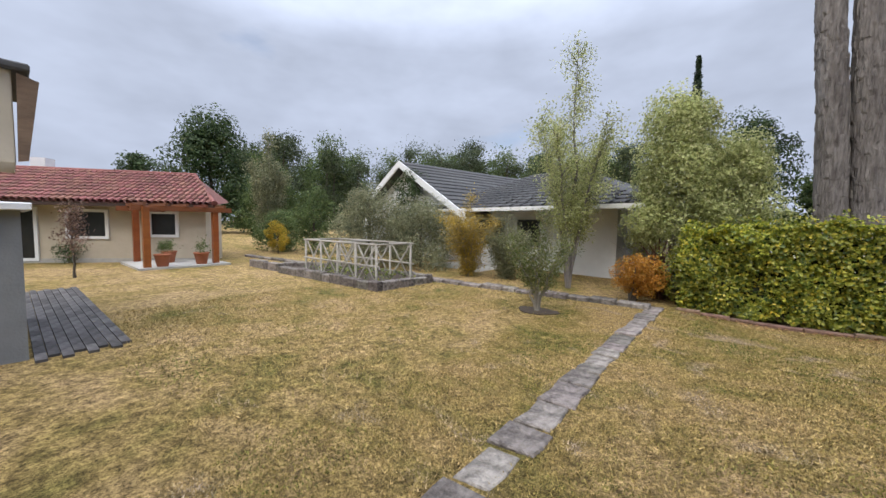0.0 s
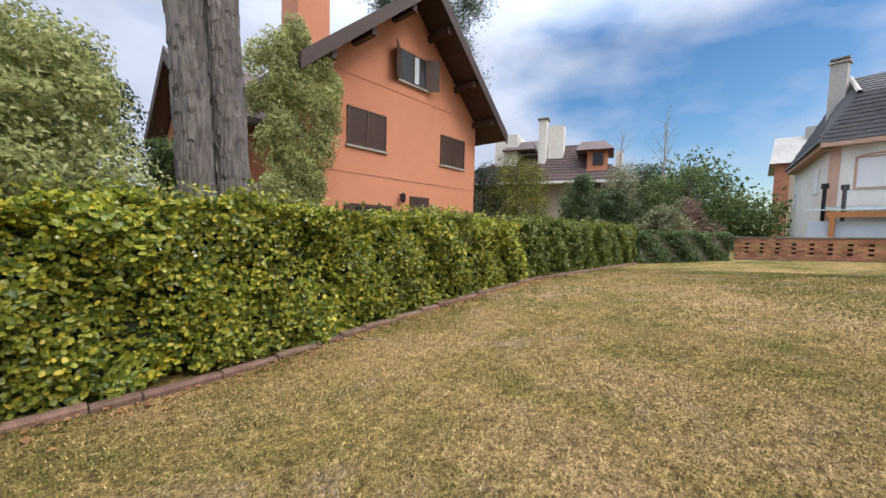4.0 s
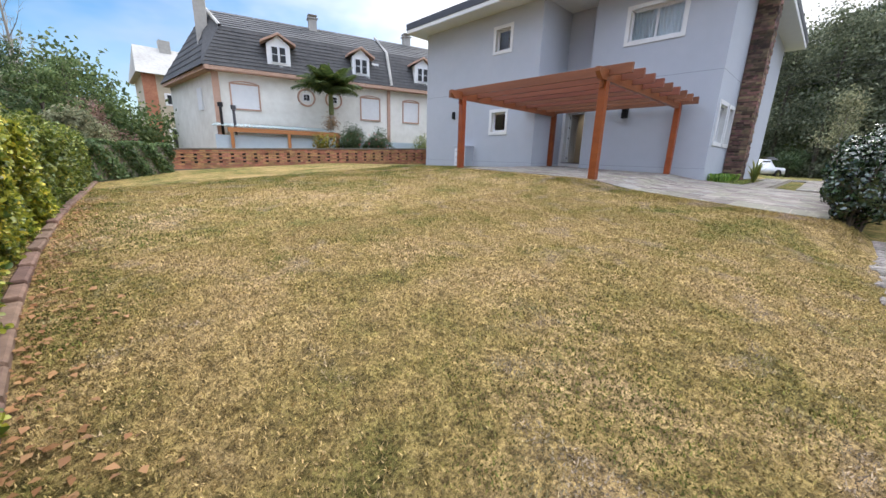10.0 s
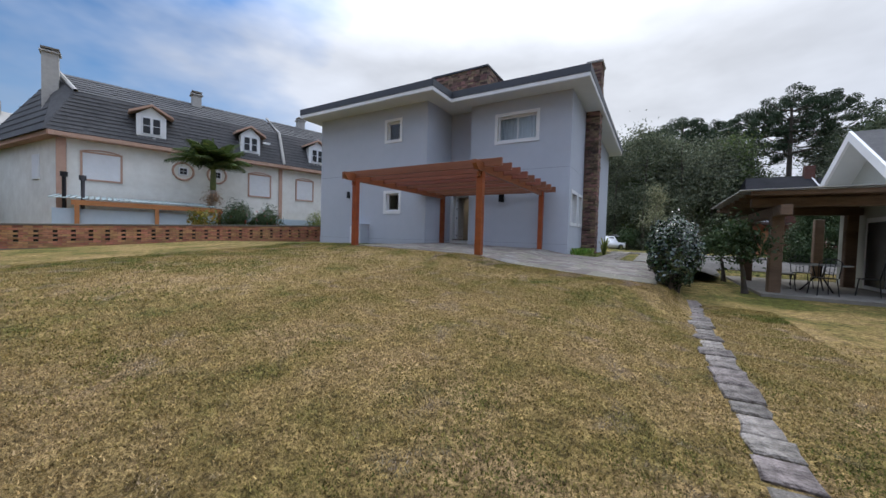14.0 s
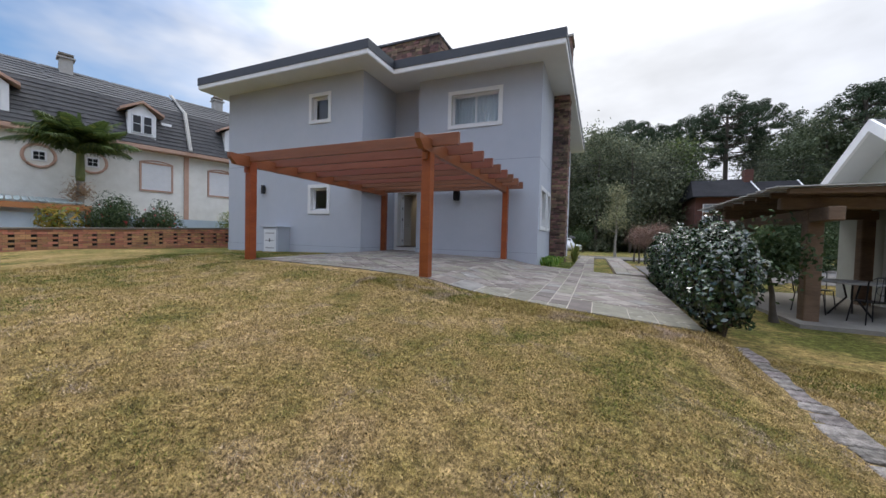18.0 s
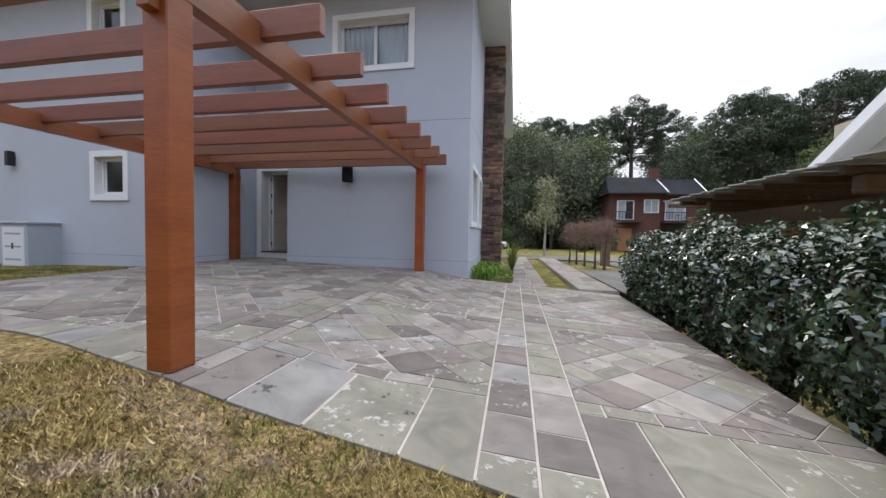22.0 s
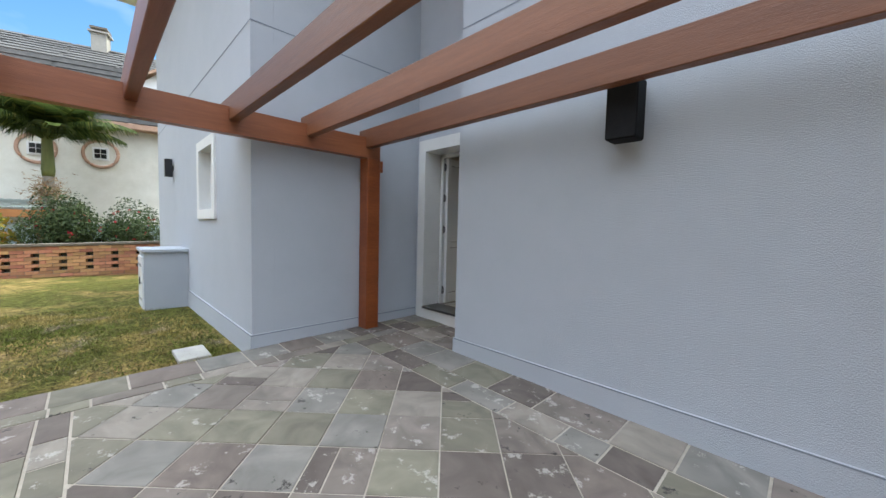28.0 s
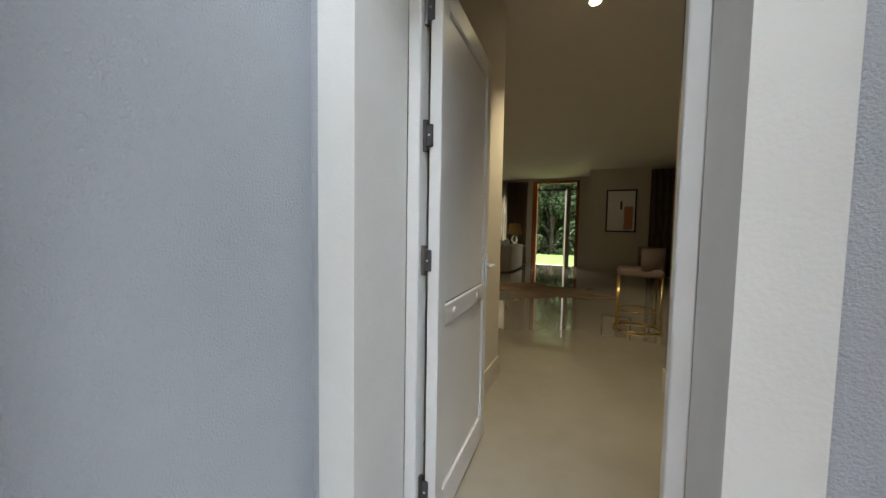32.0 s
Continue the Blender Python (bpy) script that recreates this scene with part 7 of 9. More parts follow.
# palm by the cream house
palm = thing("palm_tree", "tall slender palm with arching fronds in front of the cream house", "palm", Matrix.Translation((22.17, -3.04, -0.6)))
v, f = [], []
tube(v, f, [Vector((0, 0, -0.1)), Vector((0.03, 0.02, 1.8)), Vector((0.0, 0, 3.3))], [0.19, 0.15, 0.14], 14)
link_mesh("trunk", v, f, BARK_L, palm, smooth=True)
for k in range(11):
    z = 0.5 + 0.26 * k
    part("trunk_ring", cyl(0.17 - 0.003 * k, 0.165 - 0.003 * k, z, z + 0.03, 14, 0.02, 0.012), BARK_D, palm)
v, f = lathe([(0.01, 3.28), (0.15, 3.3), (0.17, 3.5), (0.15, 4.0), (0.13, 4.5), (0.05, 4.9), (0.01, 4.95)], 14)
link_mesh("crown_shaft", v, f, mat("palm_sheath", (0.09, 0.12, 0.03), (0.20, 0.22, 0.07), 0.5, 4.0, stretch=(3, 3, 0.5)), palm, "smooth green sheath under the crown", True)
L_PALM = leafmat("palm_leaf", (0.025, 0.045, 0.014), (0.10, 0.135, 0.035), (0.24, 0.23, 0.06), 0.3)
prng = np.random.default_rng(121)
for k in range(26):
    a = k * 2.4 + prng.uniform(-0.2, 0.2)
    el = (1.32 - 0.75 * (k / 25) ** 0.8) if k else 1.54
    L = prng.uniform(2.0, 2.55) if k else 1.9
    drop = prng.uniform(0.45, 0.8)
    v, f = [], []
    spine = [Vector((0, 0, 4.45))]
    for i in range(15):
        s_ = i / 15
        e_ = el - (1.75 * drop * s_ ** 1.3 if k else 0.0)
        spine.append(spine[-1] + Vector((math.cos(a) * math.cos(e_), math.sin(a) * math.cos(e_), math.sin(e_))) * (L / 15))
    tube(v, f, spine, [0.035 - 0.0019 * i for i in range(16)], 5)
    side = Vector((-math.sin(a), math.cos(a), 0))
    for i in range(3, 15):
        d_ = (spine[i + 1] - spine[i]).normalized()
        span = (0.62 if k else 0.10) * math.sin(math.pi * (0.12 + 0.85 * i / 15) ** 0.8) + 0.06
        for sgn in (-1, 1):
            for o in (0.0, 0.25, 0.5, 0.75):
                b = spine[i].lerp(spine[i + 1], o)
                mid = b + side * sgn * span * 0.55 + d_ * 0.16 * span + Vector((0, 0, 0.02))
                tip = b + side * sgn * span * prng.uniform(0.85, 1.0) + d_ * 0.45 * span - Vector((0, 0, span * prng.uniform(0.3, 0.75)))
                w = d_ * 0.022
                q = len(v)
                v += [b - w, b + w, mid + w, mid - w, tip]
                f += [(q, q + 1, q + 2, q + 3), (q + 3, q + 2, q + 4)]
    link_mesh("frond", v, f, L_PALM, palm)
tagged(leaves_mesh("seed_strands", clump([Vector((0.24 * math.cos(i), 0.24 * math.sin(i), 2.95 - 0.04 * i)) for i in range(9)], 90, 0.15, 7, 1.6), 0.22, leafmat("seed_strand", (0.26, 0.15, 0.08), (0.48, 0.34, 0.20), (0.30, 0.12, 0.08), 0.2), palm, aspect=0.12, up=-0.6), kind="stuff")

# ---- lawn blades and fallen leaves ----
def blades(name, n, box_, seed, leaf, want, size):
    r = np.random.default_rng(seed)
    x = r.uniform(box_[0], box_[1], n)
    y = r.uniform(box_[2], box_[3], n)
    tuft = np.sin(x * 31 + 2 * np.sin(y * 17)) * np.sin(y * 29 + 2 * np.sin(x * 19))
    g = 0.7 * tuft + np.sin(x * 1.3 + 2 * np.sin(y * 0.9)) + np.sin(y * 1.7 + 1.5 * np.sin(x * 1.1 + 1)) + 0.8 * np.sin(x * 4.1 + y * 3.3) + 0.6 * np.sin(x * 7.3 - y * 6.1)
    keep = (g * want + r.normal(0, 1.0, n)) > 0.2
    on_paving = (x > -0.72) & (x < 8.45) & (y < front_edge(x) + 0.02)
    on_path = np.abs(x + 1.29) < 0.12 + 0.03 * np.sin(y * 9)
    behind = y > kerb_y(x) - 0.09
    keep &= ~on_paving & ~(on_path & (y > -1.3)) & ~behind
    x, y = x[keep], y[keep]
    m = len(x)
    z = ground_z(x, y)
    h = size * r.uniform(0.5, 1.3, m)
    a = r.uniform(0, 2 * math.pi, m)
    lean = r.uniform(0.2, 1.6, m) * h
    w = r.uniform(0.003, 0.0075, m)
    b = r.uniform(0, 2 * math.pi, m)
    v = np.empty((m, 3, 3))
    v[:, 0] = np.stack([x - w * np.cos(b), y - w * np.sin(b), z - 0.004], 1)
    v[:, 1] = np.stack([x + w * np.cos(b), y + w * np.sin(b), z - 0.004], 1)
    v[:, 2] = np.stack([x + lean * np.cos(a), y + lean * np.sin(a), z + h], 1)
    me = bpy.data.meshes.new(name)
    me.vertices.add(3 * m), me.loops.add(3 * m), me.polygons.add(m)
    me.vertices.foreach_set("co", v.reshape(-1))
    me.loops.foreach_set("vertex_index", np.arange(3 * m, dtype=np.int32))
    me.polygons.foreach_set("loop_start", np.arange(0, 3 * m, 3, dtype=np.int32))
    me.polygons.foreach_set("loop_total", np.full(m, 3, dtype=np.int32))
    me.materials.append(leaf)
    me.update(calc_edges=True)
    return tagged(new(name, me), "short dry grass blades", "grass", kind="stuff")


def grassmat(name, shift):
    """Short grass: patches of green, straw and pinkish dead thatch, each blade lighter or darker than its neighbours."""
    m = bpy.data.materials.new(name)
    m.use_nodes = True
    n, l = m.node_tree.nodes, m.node_tree.links
    p = n["Principled BSDF"]
    tc, a, b = n.new("ShaderNodeTexCoord"), n.new("ShaderNodeTexNoise"), n.new("ShaderNodeTexNoise")
    a.inputs["Scale"].default_value, a.inputs["Detail"].default_value, a.inputs["Roughness"].default_value = 0.8, 6, 0.68
    b.inputs["Scale"].default_value, b.inputs["Detail"].default_value = 1.9, 4
    b.inputs["Distortion"].default_value = 0.6
    sp, gx = n.new("ShaderNodeSeparateXYZ"), n.new("ShaderNodeMapRange")
    gx.inputs["From Min"].default_value, gx.inputs["From Max"].default_value = 2.5, 10.0
    gx.inputs["To Min"].default_value, gx.inputs["To Max"].default_value = shift, shift - 0.08
    ad = n.new("ShaderNodeMath"); ad.operation = "ADD"
    for q in (a, b):
        l.new(tc.outputs["Object"], q.inputs["Vector"])
    l.new(tc.outputs["Object"], sp.inputs[0]), l.new(sp.outputs["X"], gx.inputs["Value"])
    l.new(a.outputs["Fac"], ad.inputs[0]), l.new(gx.outputs[0], ad.inputs[1])
    r = n.new("ShaderNodeValToRGB")
    e = r.color_ramp.elements
    e[0].position, e[0].color = 0.36, (0.12, 0.142, 0.028, 1)
    e[1].position, e[1].color = 0.60, (0.43, 0.305, 0.137, 1)
    x = e.new(0.46); x.color = (0.312, 0.240, 0.078, 1)
    l.new(ad.outputs[0], r.inputs["Fac"])
    dead, mx = n.new("ShaderNodeMapRange"), n.new("ShaderNodeMix")
    mx.data_type = "RGBA"
    dead.inputs["From Min"].default_value, dead.inputs["From Max"].default_value = 0.56, 0.68
    dead.inputs["To Max"].default_value = 0.8
    mx.inputs["B"].default_value = (0.43, 0.33, 0.25, 1)
    l.new(b.outputs["Fac"], dead.inputs["Value"]), l.new(dead.outputs[0], mx.inputs["Factor"]), l.new(r.outputs[0], mx.inputs["A"])
    g, vr, hs = n.new("ShaderNodeNewGeometry"), n.new("ShaderNodeMapRange"), n.new("ShaderNodeHueSaturation")
    vr.inputs["To Min"].default_value, vr.inputs["To Max"].default_value = 0.36, 1.42
    tf, tr, tm = n.new("ShaderNodeTexNoise"), n.new("ShaderNodeMapRange"), n.new("ShaderNodeMath")
    tf.inputs["Scale"].default_value, tf.inputs["Detail"].default_value, tf.inputs["Roughness"].default_value = 26, 6, 0.75
    tr.inputs["From Min"].default_value, tr.inputs["From Max"].default_value = 0.36, 0.64
    tr.inputs["To Min"].default_value, tr.inputs["To Max"].default_value = 0.58, 1.38
    tm.operation = "MULTIPLY"
    l.new(tc.outputs["Object"], tf.inputs["Vector"]), l.new(tf.outputs["Fac"], tr.inputs["Value"])
    l.new(g.outputs["Random Per Island"], vr.inputs["Value"]), l.new(vr.outputs[0], tm.inputs[0]), l.new(tr.outputs[0], tm.inputs[1]), l.new(tm.outputs[0], hs.inputs["Value"]), l.new(mx.outputs["Result"], hs.inputs["Color"])
    l.new(hs.outputs[0], p.inputs["Base Color"])
    p.inputs["Roughness"].default_value, p.inputs["Specular IOR Level"].default_value = 0.8, 0.15
    return m


STRAW, GREENB = grassmat("straw_blade", 0.035), grassmat("green_blade", -0.05)
blades("grass", 480000, (-2.6, 4.4, 0.0, 9.0), 131, STRAW, -0.25, 0.018)
blades("grass", 260000, (-2.6, 4.4, 0.0, 9.0), 132, GREENB, 0.4, 0.016)
blades("grass", 130000, (4.4, 12.0, -0.5, 9.0), 133, STRAW, -0.25, 0.032)
blades("grass", 80000, (4.4, 12.0, -0.5, 9.0), 134, GREENB, 0.55, 0.030)
blades("grass", 60000, (-8.0, -2.6, 1.5, 8.6), 135, STRAW, -0.2, 0.034)
blades("grass", 60000, (8.5, 12.5, -5.1, -0.5), 136, GREENB, 0.5, 0.034)
blades("grass", 90000, (-2.6, 4.4, -0.9, 0.4), 137, GREENB, 0.2, 0.034)
fl = np.random.default_rng(141)
x = fl.uniform(-0.9, 9.0, 650)
y = kerb_y(x) - 0.04 - np.abs(fl.normal(0, 0.22, 650))
c = np.stack([x, y, ground_z(x, y) + 0.02], 1)
dl = leaves_mesh("fallen_leaves", c, 0.05, L_DRY, rng=fl, up=3.0, aspect=0.7)
tagged(dl, "brown fallen leaves along the kerb", "leaves", kind="stuff")

GRASS_G = mat("green_lawn", (0.055, 0.10, 0.018), (0.13, 0.19, 0.035), 0.95, 30.0, 0.8, 60.0)
tagged(part("front_lawn", box(7.0, 13.0, -27.5, -19.3, -0.7, -0.02), GRASS_G), "green lawn at the front of the house", "lawn", kind="structure")
for k, (x, y, h, w) in enumerate(((8.0, -32.0, 7.5, 3.0), (10.8, -31.5, 8.5, 3.2), (13.6, -33.0, 7.5, 3.0), (9.4, -37.0, 9.5, 3.6), (12.4, -38.0, 9.0, 3.4))):
    lobed("front_tree", "dark leafy tree in the front garden", (x, y, -0.62), 300 + k, h, w, L_DARK, 34, 360, 0.26, low=0.04, group="front garden trees")

# ---- the open back door ----
door = thing("back_door", "white aluminium door standing open into the house", "door")
d0, d1, dz0, dz1 = DOOR
bm = bmesh.new()
ob_, pr_d = 0.135, 0.035
for q in ((7.17, d1 + ob_, dz1, dz1 + 0.155), (7.17, d0, -0.02, dz1), (d1, d1 + ob_, -0.02, dz1)):
    add_box(bm, q[0], q[1], YC - 0.26, YC + pr_d, q[2], q[3])
part("surround", bm, STUCCO_W, door, "broad white plaster surround")
part("step", box(d0, d1, YC - 0.26, YC + pr_d, -0.05, 0.17), STUCCO_W, door)
part("threshold", box(d0 + 0.002, d1 - 0.002, YC - 0.27, YC + pr_d + 0.02, 0.17, 0.20, 0.004), mat("dark_granite", (0.035, 0.034, 0.034), (0.06, 0.058, 0.056), 0.3, 30.0), door, "polished dark stone threshold")
bm = bmesh.new()
for q in ((d0, d0 + 0.05, 0.2, dz1), (d1 - 0.05, d1, 0.2, dz1), (d0, d1, dz1 - 0.05, dz1)):
    add_box(bm, q[0], q[1], YC - 0.33, YC - 0.262, q[2], q[3], 0.004)
part("door_frame", bm, ALU_W, door)
leaf = new("door_leaf")
leaf.parent = door
leaf["label"] = "white panelled aluminium leaf"
leaf.matrix_local = pose(8.135, YC - 0.30, 0, 0, 0, -86.0)
LW, LZ0, LZ1 = 0.76, 0.215, 2.29
bm = bmesh.new()
for q in ((0, 0.075, LZ0, LZ1), (LW - 0.075, LW, LZ0, LZ1), (0.075, LW - 0.075, LZ1 - 0.09, LZ1), (0.075, LW - 0.075, LZ0, LZ0 + 0.14), (0.075, LW - 0.075, 1.02, 1.10)):
    add_box(bm, q[0], q[1], -0.045, 0.0, q[2], q[3], 0.003)
part("stile", bm, ALU_W, leaf)
for z0, z1 in ((LZ0 + 0.146, 1.014), (1.106, LZ1 - 0.096)):
    part("panel", box(0.081, LW - 0.081, -0.034, -0.008, z0, z1, 0.003), ALU_W, leaf)
    bm = bmesh.new()
    for q in ((0.075, LW - 0.075, z0 - 0.006, z0), (0.075, LW - 0.075, z1, z1 + 0.006), (0.075, 0.081, z0, z1), (LW - 0.081, LW - 0.075, z0, z1)):
        add_box(bm, q[0], q[1], -0.03, -0.006, q[2], q[3])
    part("gasket", bm, BLACK, leaf, "black rubber gasket")
for xx in (0.18, 0.55):
    part("bolt", cyl(0.016, 0.016, -0.006, 0.006, 12), ALU_W, leaf).matrix_local = pose(xx, -0.047, 1.06, 90, 0, 0)
part("handle_plate", box(LW - 0.055, LW - 0.025, -0.056, -0.045, 1.08, 1.26, 0.004), ALU_W, leaf)
rod("handle", [(LW - 0.04, -0.05, 1.2), (LW - 0.04, -0.09, 1.2), (LW - 0.15, -0.095, 1.2)], 0.009, ALU_W, leaf)
for z in (0.40, 1.28, 1.73, 2.17):
    hg = new("hinge")
    hg.parent = door
    part("knuckle", cyl(0.011, 0.011, z - 0.055, z + 0.055, 10, 8.150, YC - 0.296), STEEL, hg)
    part("plate", box(8.118, 8.182, YC - 0.300, YC - 0.290, z - 0.04, z + 0.04, 0.003), STEEL, hg)
    for dx in (-0.02, 0.02):
        part("screw", cyl(0.005, 0.005, -0.003, 0.003, 8), CHROME, hg).matrix_local = pose(8.15 + dx, YC - 0.289, z, 90, 0, 0)

# ---- rooms seen through the door ----
INW = mat("warm_wall_paint", (0.50, 0.46, 0.39), (0.56, 0.52, 0.45), 0.8, 2.0)
FLOOR = mat("polished_porcelain", (0.27, 0.245, 0.205), (0.36, 0.33, 0.28), 0.05, 1.4, big=0.3, spec=0.8, coat=1.0)
PANELW = mat("walnut_panel", (0.13, 0.085, 0.06), (0.19, 0.13, 0.09), 0.45, 9.0, stretch=(4, 4, 0.4))
RY = -19.0
tagged(part("floor", box(2.73, 15.07, RY, YC - 0.262, 0.12, 0.2), FLOOR), "polished pale porcelain floor that mirrors the room", "floor", kind="structure")
tagged(part("ceiling", box(2.73, 15.07, RY, YC - 0.262, 3.10, 3.20), mat("ceiling_paint", (0.55, 0.51, 0.45), (0.60, 0.56, 0.5), 0.9, 2.0)), "plain ceiling", "ceiling", kind="structure")
tagged(part("wall_hall_left", box(8.31, 8.39, -9.33, YC - 0.262, 0.2, 3.1), INW), "hall wall", "wall", kind="structure")
tagged(part("wall_hall_right", box(6.95, 7.09, -9.64, YC - 0.262, 0.2, 3.1), PANELW), "brown timber-panelled hall wall", "wall", kind="structure")
tagged(part("wall_room_left", box(8.392, 15.07, -9.40, -9.33, 0.2, 3.1), INW), "room wall", "wall", kind="structure")
tagged(part("wall_room_right", box(2.73, 6.948, -9.64, -9.57, 0.2, 3.1), INW), "room wall", "wall", kind="structure")
tagged(part("wall_rear", wall_x(2.73, 15.07, RY - 0.2, RY, -0.6, 6.3, [(8.35, 9.85, 0.2, 3.02), (10.6, 13.4, 0.25, 2.75)]), INW), "rear room wall", "wall", kind="structure")
tagged(part("wall_picture", box(5.2, 8.0, -17.62, -17.5, 0.2, 3.1), INW), "wall with a framed picture", "wall", kind="structure")
for q in ((5.2, 8.0, -17.498, -17.484), (8.312 - 0.014, 8.31, -9.33, -7.66), (7.09, 7.104, -9.64, -7.66)):
    tagged(part("baseboard", box(q[0], q[1], q[2], q[3], 0.2, 0.36), INW), "pale baseboard", "baseboard", kind="structure")
fd = thing("front_door", "tall timber pivot door standing open to the front garden", "door")
bm = bmesh.new()
for q in ((8.35, 8.45, 0.2, 3.02), (9.70, 9.85, 0.2, 3.02), (8.45, 9.70, 2.94, 3.02)):
    add_box(bm, q[0], q[1], RY - 0.2, RY + 0.03, q[2], q[3], 0.005)
part("door_frame", bm, CEDAR, fd)
part("transom", box(8.45, 9.70, RY - 0.12, RY - 0.06, 2.70, 2.76), BLACK, fd)
part("door_leaf", box(-0.06, 0.06, -0.45, 0.75, 0.22, 2.69), PANELW, fd).matrix_local = pose(8.72, RY - 0.05, 0, 0, 0, 8)
pic = thing("picture", "framed pale picture in a thin dark frame", "picture")
part("frame", box(6.80, 7.55, -17.495, -17.46, 1.36, 2.52, 0.006), BLACK, pic)
part("sheet", box(6.84, 7.51, -17.459, -17.455, 1.40, 2.48), WHITE, pic)
part("block", box(6.88, 7.10, -17.454, -17.452, 1.45, 2.06), mat("salmon_paint", (0.5, 0.24, 0.15), (0.55, 0.28, 0.18), 0.8), pic)
part("stroke", box(7.15, 7.20, -17.454, -17.452, 1.98, 2.20), BLACK, pic)
CURT = mat("brown_drape", (0.12, 0.085, 0.06), (0.18, 0.13, 0.095), 0.9, 5.0)
SHEER = leafmat("sheer_curtain", (0.55, 0.50, 0.45), (0.6, 0.55, 0.5), None, 0.6, 0.9)


def drape(name, x0, x1, y, z0, z1, material, label, waves=9, depth=0.06):
    ob = thing(name, label, "curtain")
    verts, faces = [], []
    n = waves * 8
    for i in range(n + 1):
        u = i / n
        for z in (z0, z1):
            verts.append((x0 + (x1 - x0) * u, y + depth * math.sin(u * waves * 2 * math.pi), z))
    faces = [(2 * i, 2 * i + 2, 2 * i + 3, 2 * i + 1) for i in range(n)]
    o = link_mesh("cloth", verts, faces, material, ob, smooth=True)
    md = o.modifiers.new("thick", "SOLIDIFY")
    md.thickness = 0.006
    return ob


drape("curtain", 5.3, 6.5, -17.38, 0.22, 3.02, CURT, "dark brown full-length curtain")
drape("curtain", 10.0, 10.7, RY + 0.15, 0.22, 3.0, CURT, "dark brown curtain beside the window")
drape("curtain", 10.7, 13.4, RY + 0.12, 0.22, 3.0, SHEER, "sheer pale curtain with daylight behind", 24, 0.03)
SOFA = mat("pale_sofa_fabric", (0.50, 0.45, 0.39), (0.60, 0.55, 0.48), 0.95, 30.0, 0.3)
sofa = thing("sofa", "pale curved sofa with ribbed back and cushions", "sofa", Matrix.Translation((9.85, -16.6, 0.2)))
bm = bmesh.new()
out = [(0.0, -0.95), (0.0, 0.5), (0.25, 0.75), (2.4, 0.75), (2.4, 0.5), (0.45, 0.45), (0.28, 0.3), (0.28, -0.95)]
part("backrest", prism(out, 0.04, 0.74), SOFA, sofa)
for k in range(17):
    part("rib", box(-0.012, 0.0, -0.94 + k * 0.085, -0.87 + k * 0.085, 0.06, 0.72, 0.005), SOFA, sofa)
part("seat", box(0.285, 2.4, -0.95, 0.44, 0.04, 0.42, 0.05), SOFA, sofa)
for k in range(3):
    part("cushion", box(-0.24, 0.24, -0.07, 0.07, -0.2, 0.2, 0.06), SOFA if k else CURTAIN, sofa).matrix_local = pose(0.45 + 0.1 * k, -0.6 + 0.42 * k, 0.66, 0, 18, 75)
st = thing("side_table", "small glass side table behind the sofa", "table", Matrix.Translation((10.15, -17.75, 0.2)))
part("top", cyl(0.36, 0.36, 0.66, 0.69, 24), mat("table_top", (0.4, 0.36, 0.3), (0.46, 0.42, 0.36), 0.2), st)
part("leg", cyl(0.03, 0.03, 0.0, 0.66, 12), CHROME, st)
part("foot", cyl(0.22, 0.22, 0.0, 0.02, 24), CHROME, st)
tl = thing("table_lamp", "table lamp with a tan shade on a glass base", "lamp", Matrix.Translation((10.15, -17.75, 0.89)))
v, f = lathe([(0.0, 0.0), (0.09, 0.0), (0.09, 0.02), (0.03, 0.04), (0.10, 0.14), (0.11, 0.2), (0.03, 0.30), (0.02, 0.36), (0.0, 0.36)], 18)
link_mesh("base", v, f, GLASS, tl, smooth=True)
v, f = lathe([(0.25, 0.34), (0.17, 0.68)], 24)
link_mesh("shade", v, f, leafmat("lamp_shade", (0.36, 0.22, 0.11), (0.4, 0.25, 0.13), None, 0.5, 0.9), tl, smooth=True)
rug = thing("hide_rug", "brown cowhide rug on the polished floor", "rug")
n = 60
pts_ = [(8.6 + (1.05 + 0.22 * math.sin(5 * a) + 0.10 * math.sin(11 * a + 1)) * math.cos(a), -13.7 + (0.75 + 0.18 * math.sin(5 * a + 1) + 0.08 * math.sin(13 * a)) * math.sin(a)) for a in np.linspace(0, 2 * math.pi, n + 1)[:-1]]
part("hide", prism(pts_, 0.2, 0.212), mat("cowhide", (0.07, 0.04, 0.025), (0.30, 0.20, 0.13), 0.95, 2.6, 0.4, 90.0), rug)
GOLD = mat("brass", (0.55, 0.36, 0.14), (0.65, 0.44, 0.18), 0.25, 8.0, metal=1.0)
ch = thing("bar_chair", "upholstered bar chair on a slim gold frame", "chair", Matrix.Translation((7.15, -11.45, 0.2)))
part("seat", box(-0.24, 0.24, -0.24, 0.24, 0.66, 0.76, 0.03), mat("taupe_leather", (0.16, 0.12, 0.10), (0.2, 0.15, 0.125), 0.6), ch)
v, f = [], []
for i in range(15):
    a = math.pi * (0.5 + i / 14)
    for r_, z in ((0.25, 0.74), (0.27, 1.0), (0.23, 1.0), (0.21, 0.74)):
        v.append((r_ * math.cos(a), r_ * math.sin(a), z))
f = [(4 * i + j, 4 * i + 4 + j, 4 * i + 4 + (j + 1) % 4, 4 * i + (j + 1) % 4) for i in range(14) for j in range(4)]
link_mesh("backrest", v, f, MATS["taupe_leather"], ch, smooth=True)
for sx in (-0.22, 0.22):
    for sy in (-0.22, 0.22):
        rod("leg", [(sx, sy, 0.0), (sx, sy, 0.68)], 0.012, GOLD, ch)
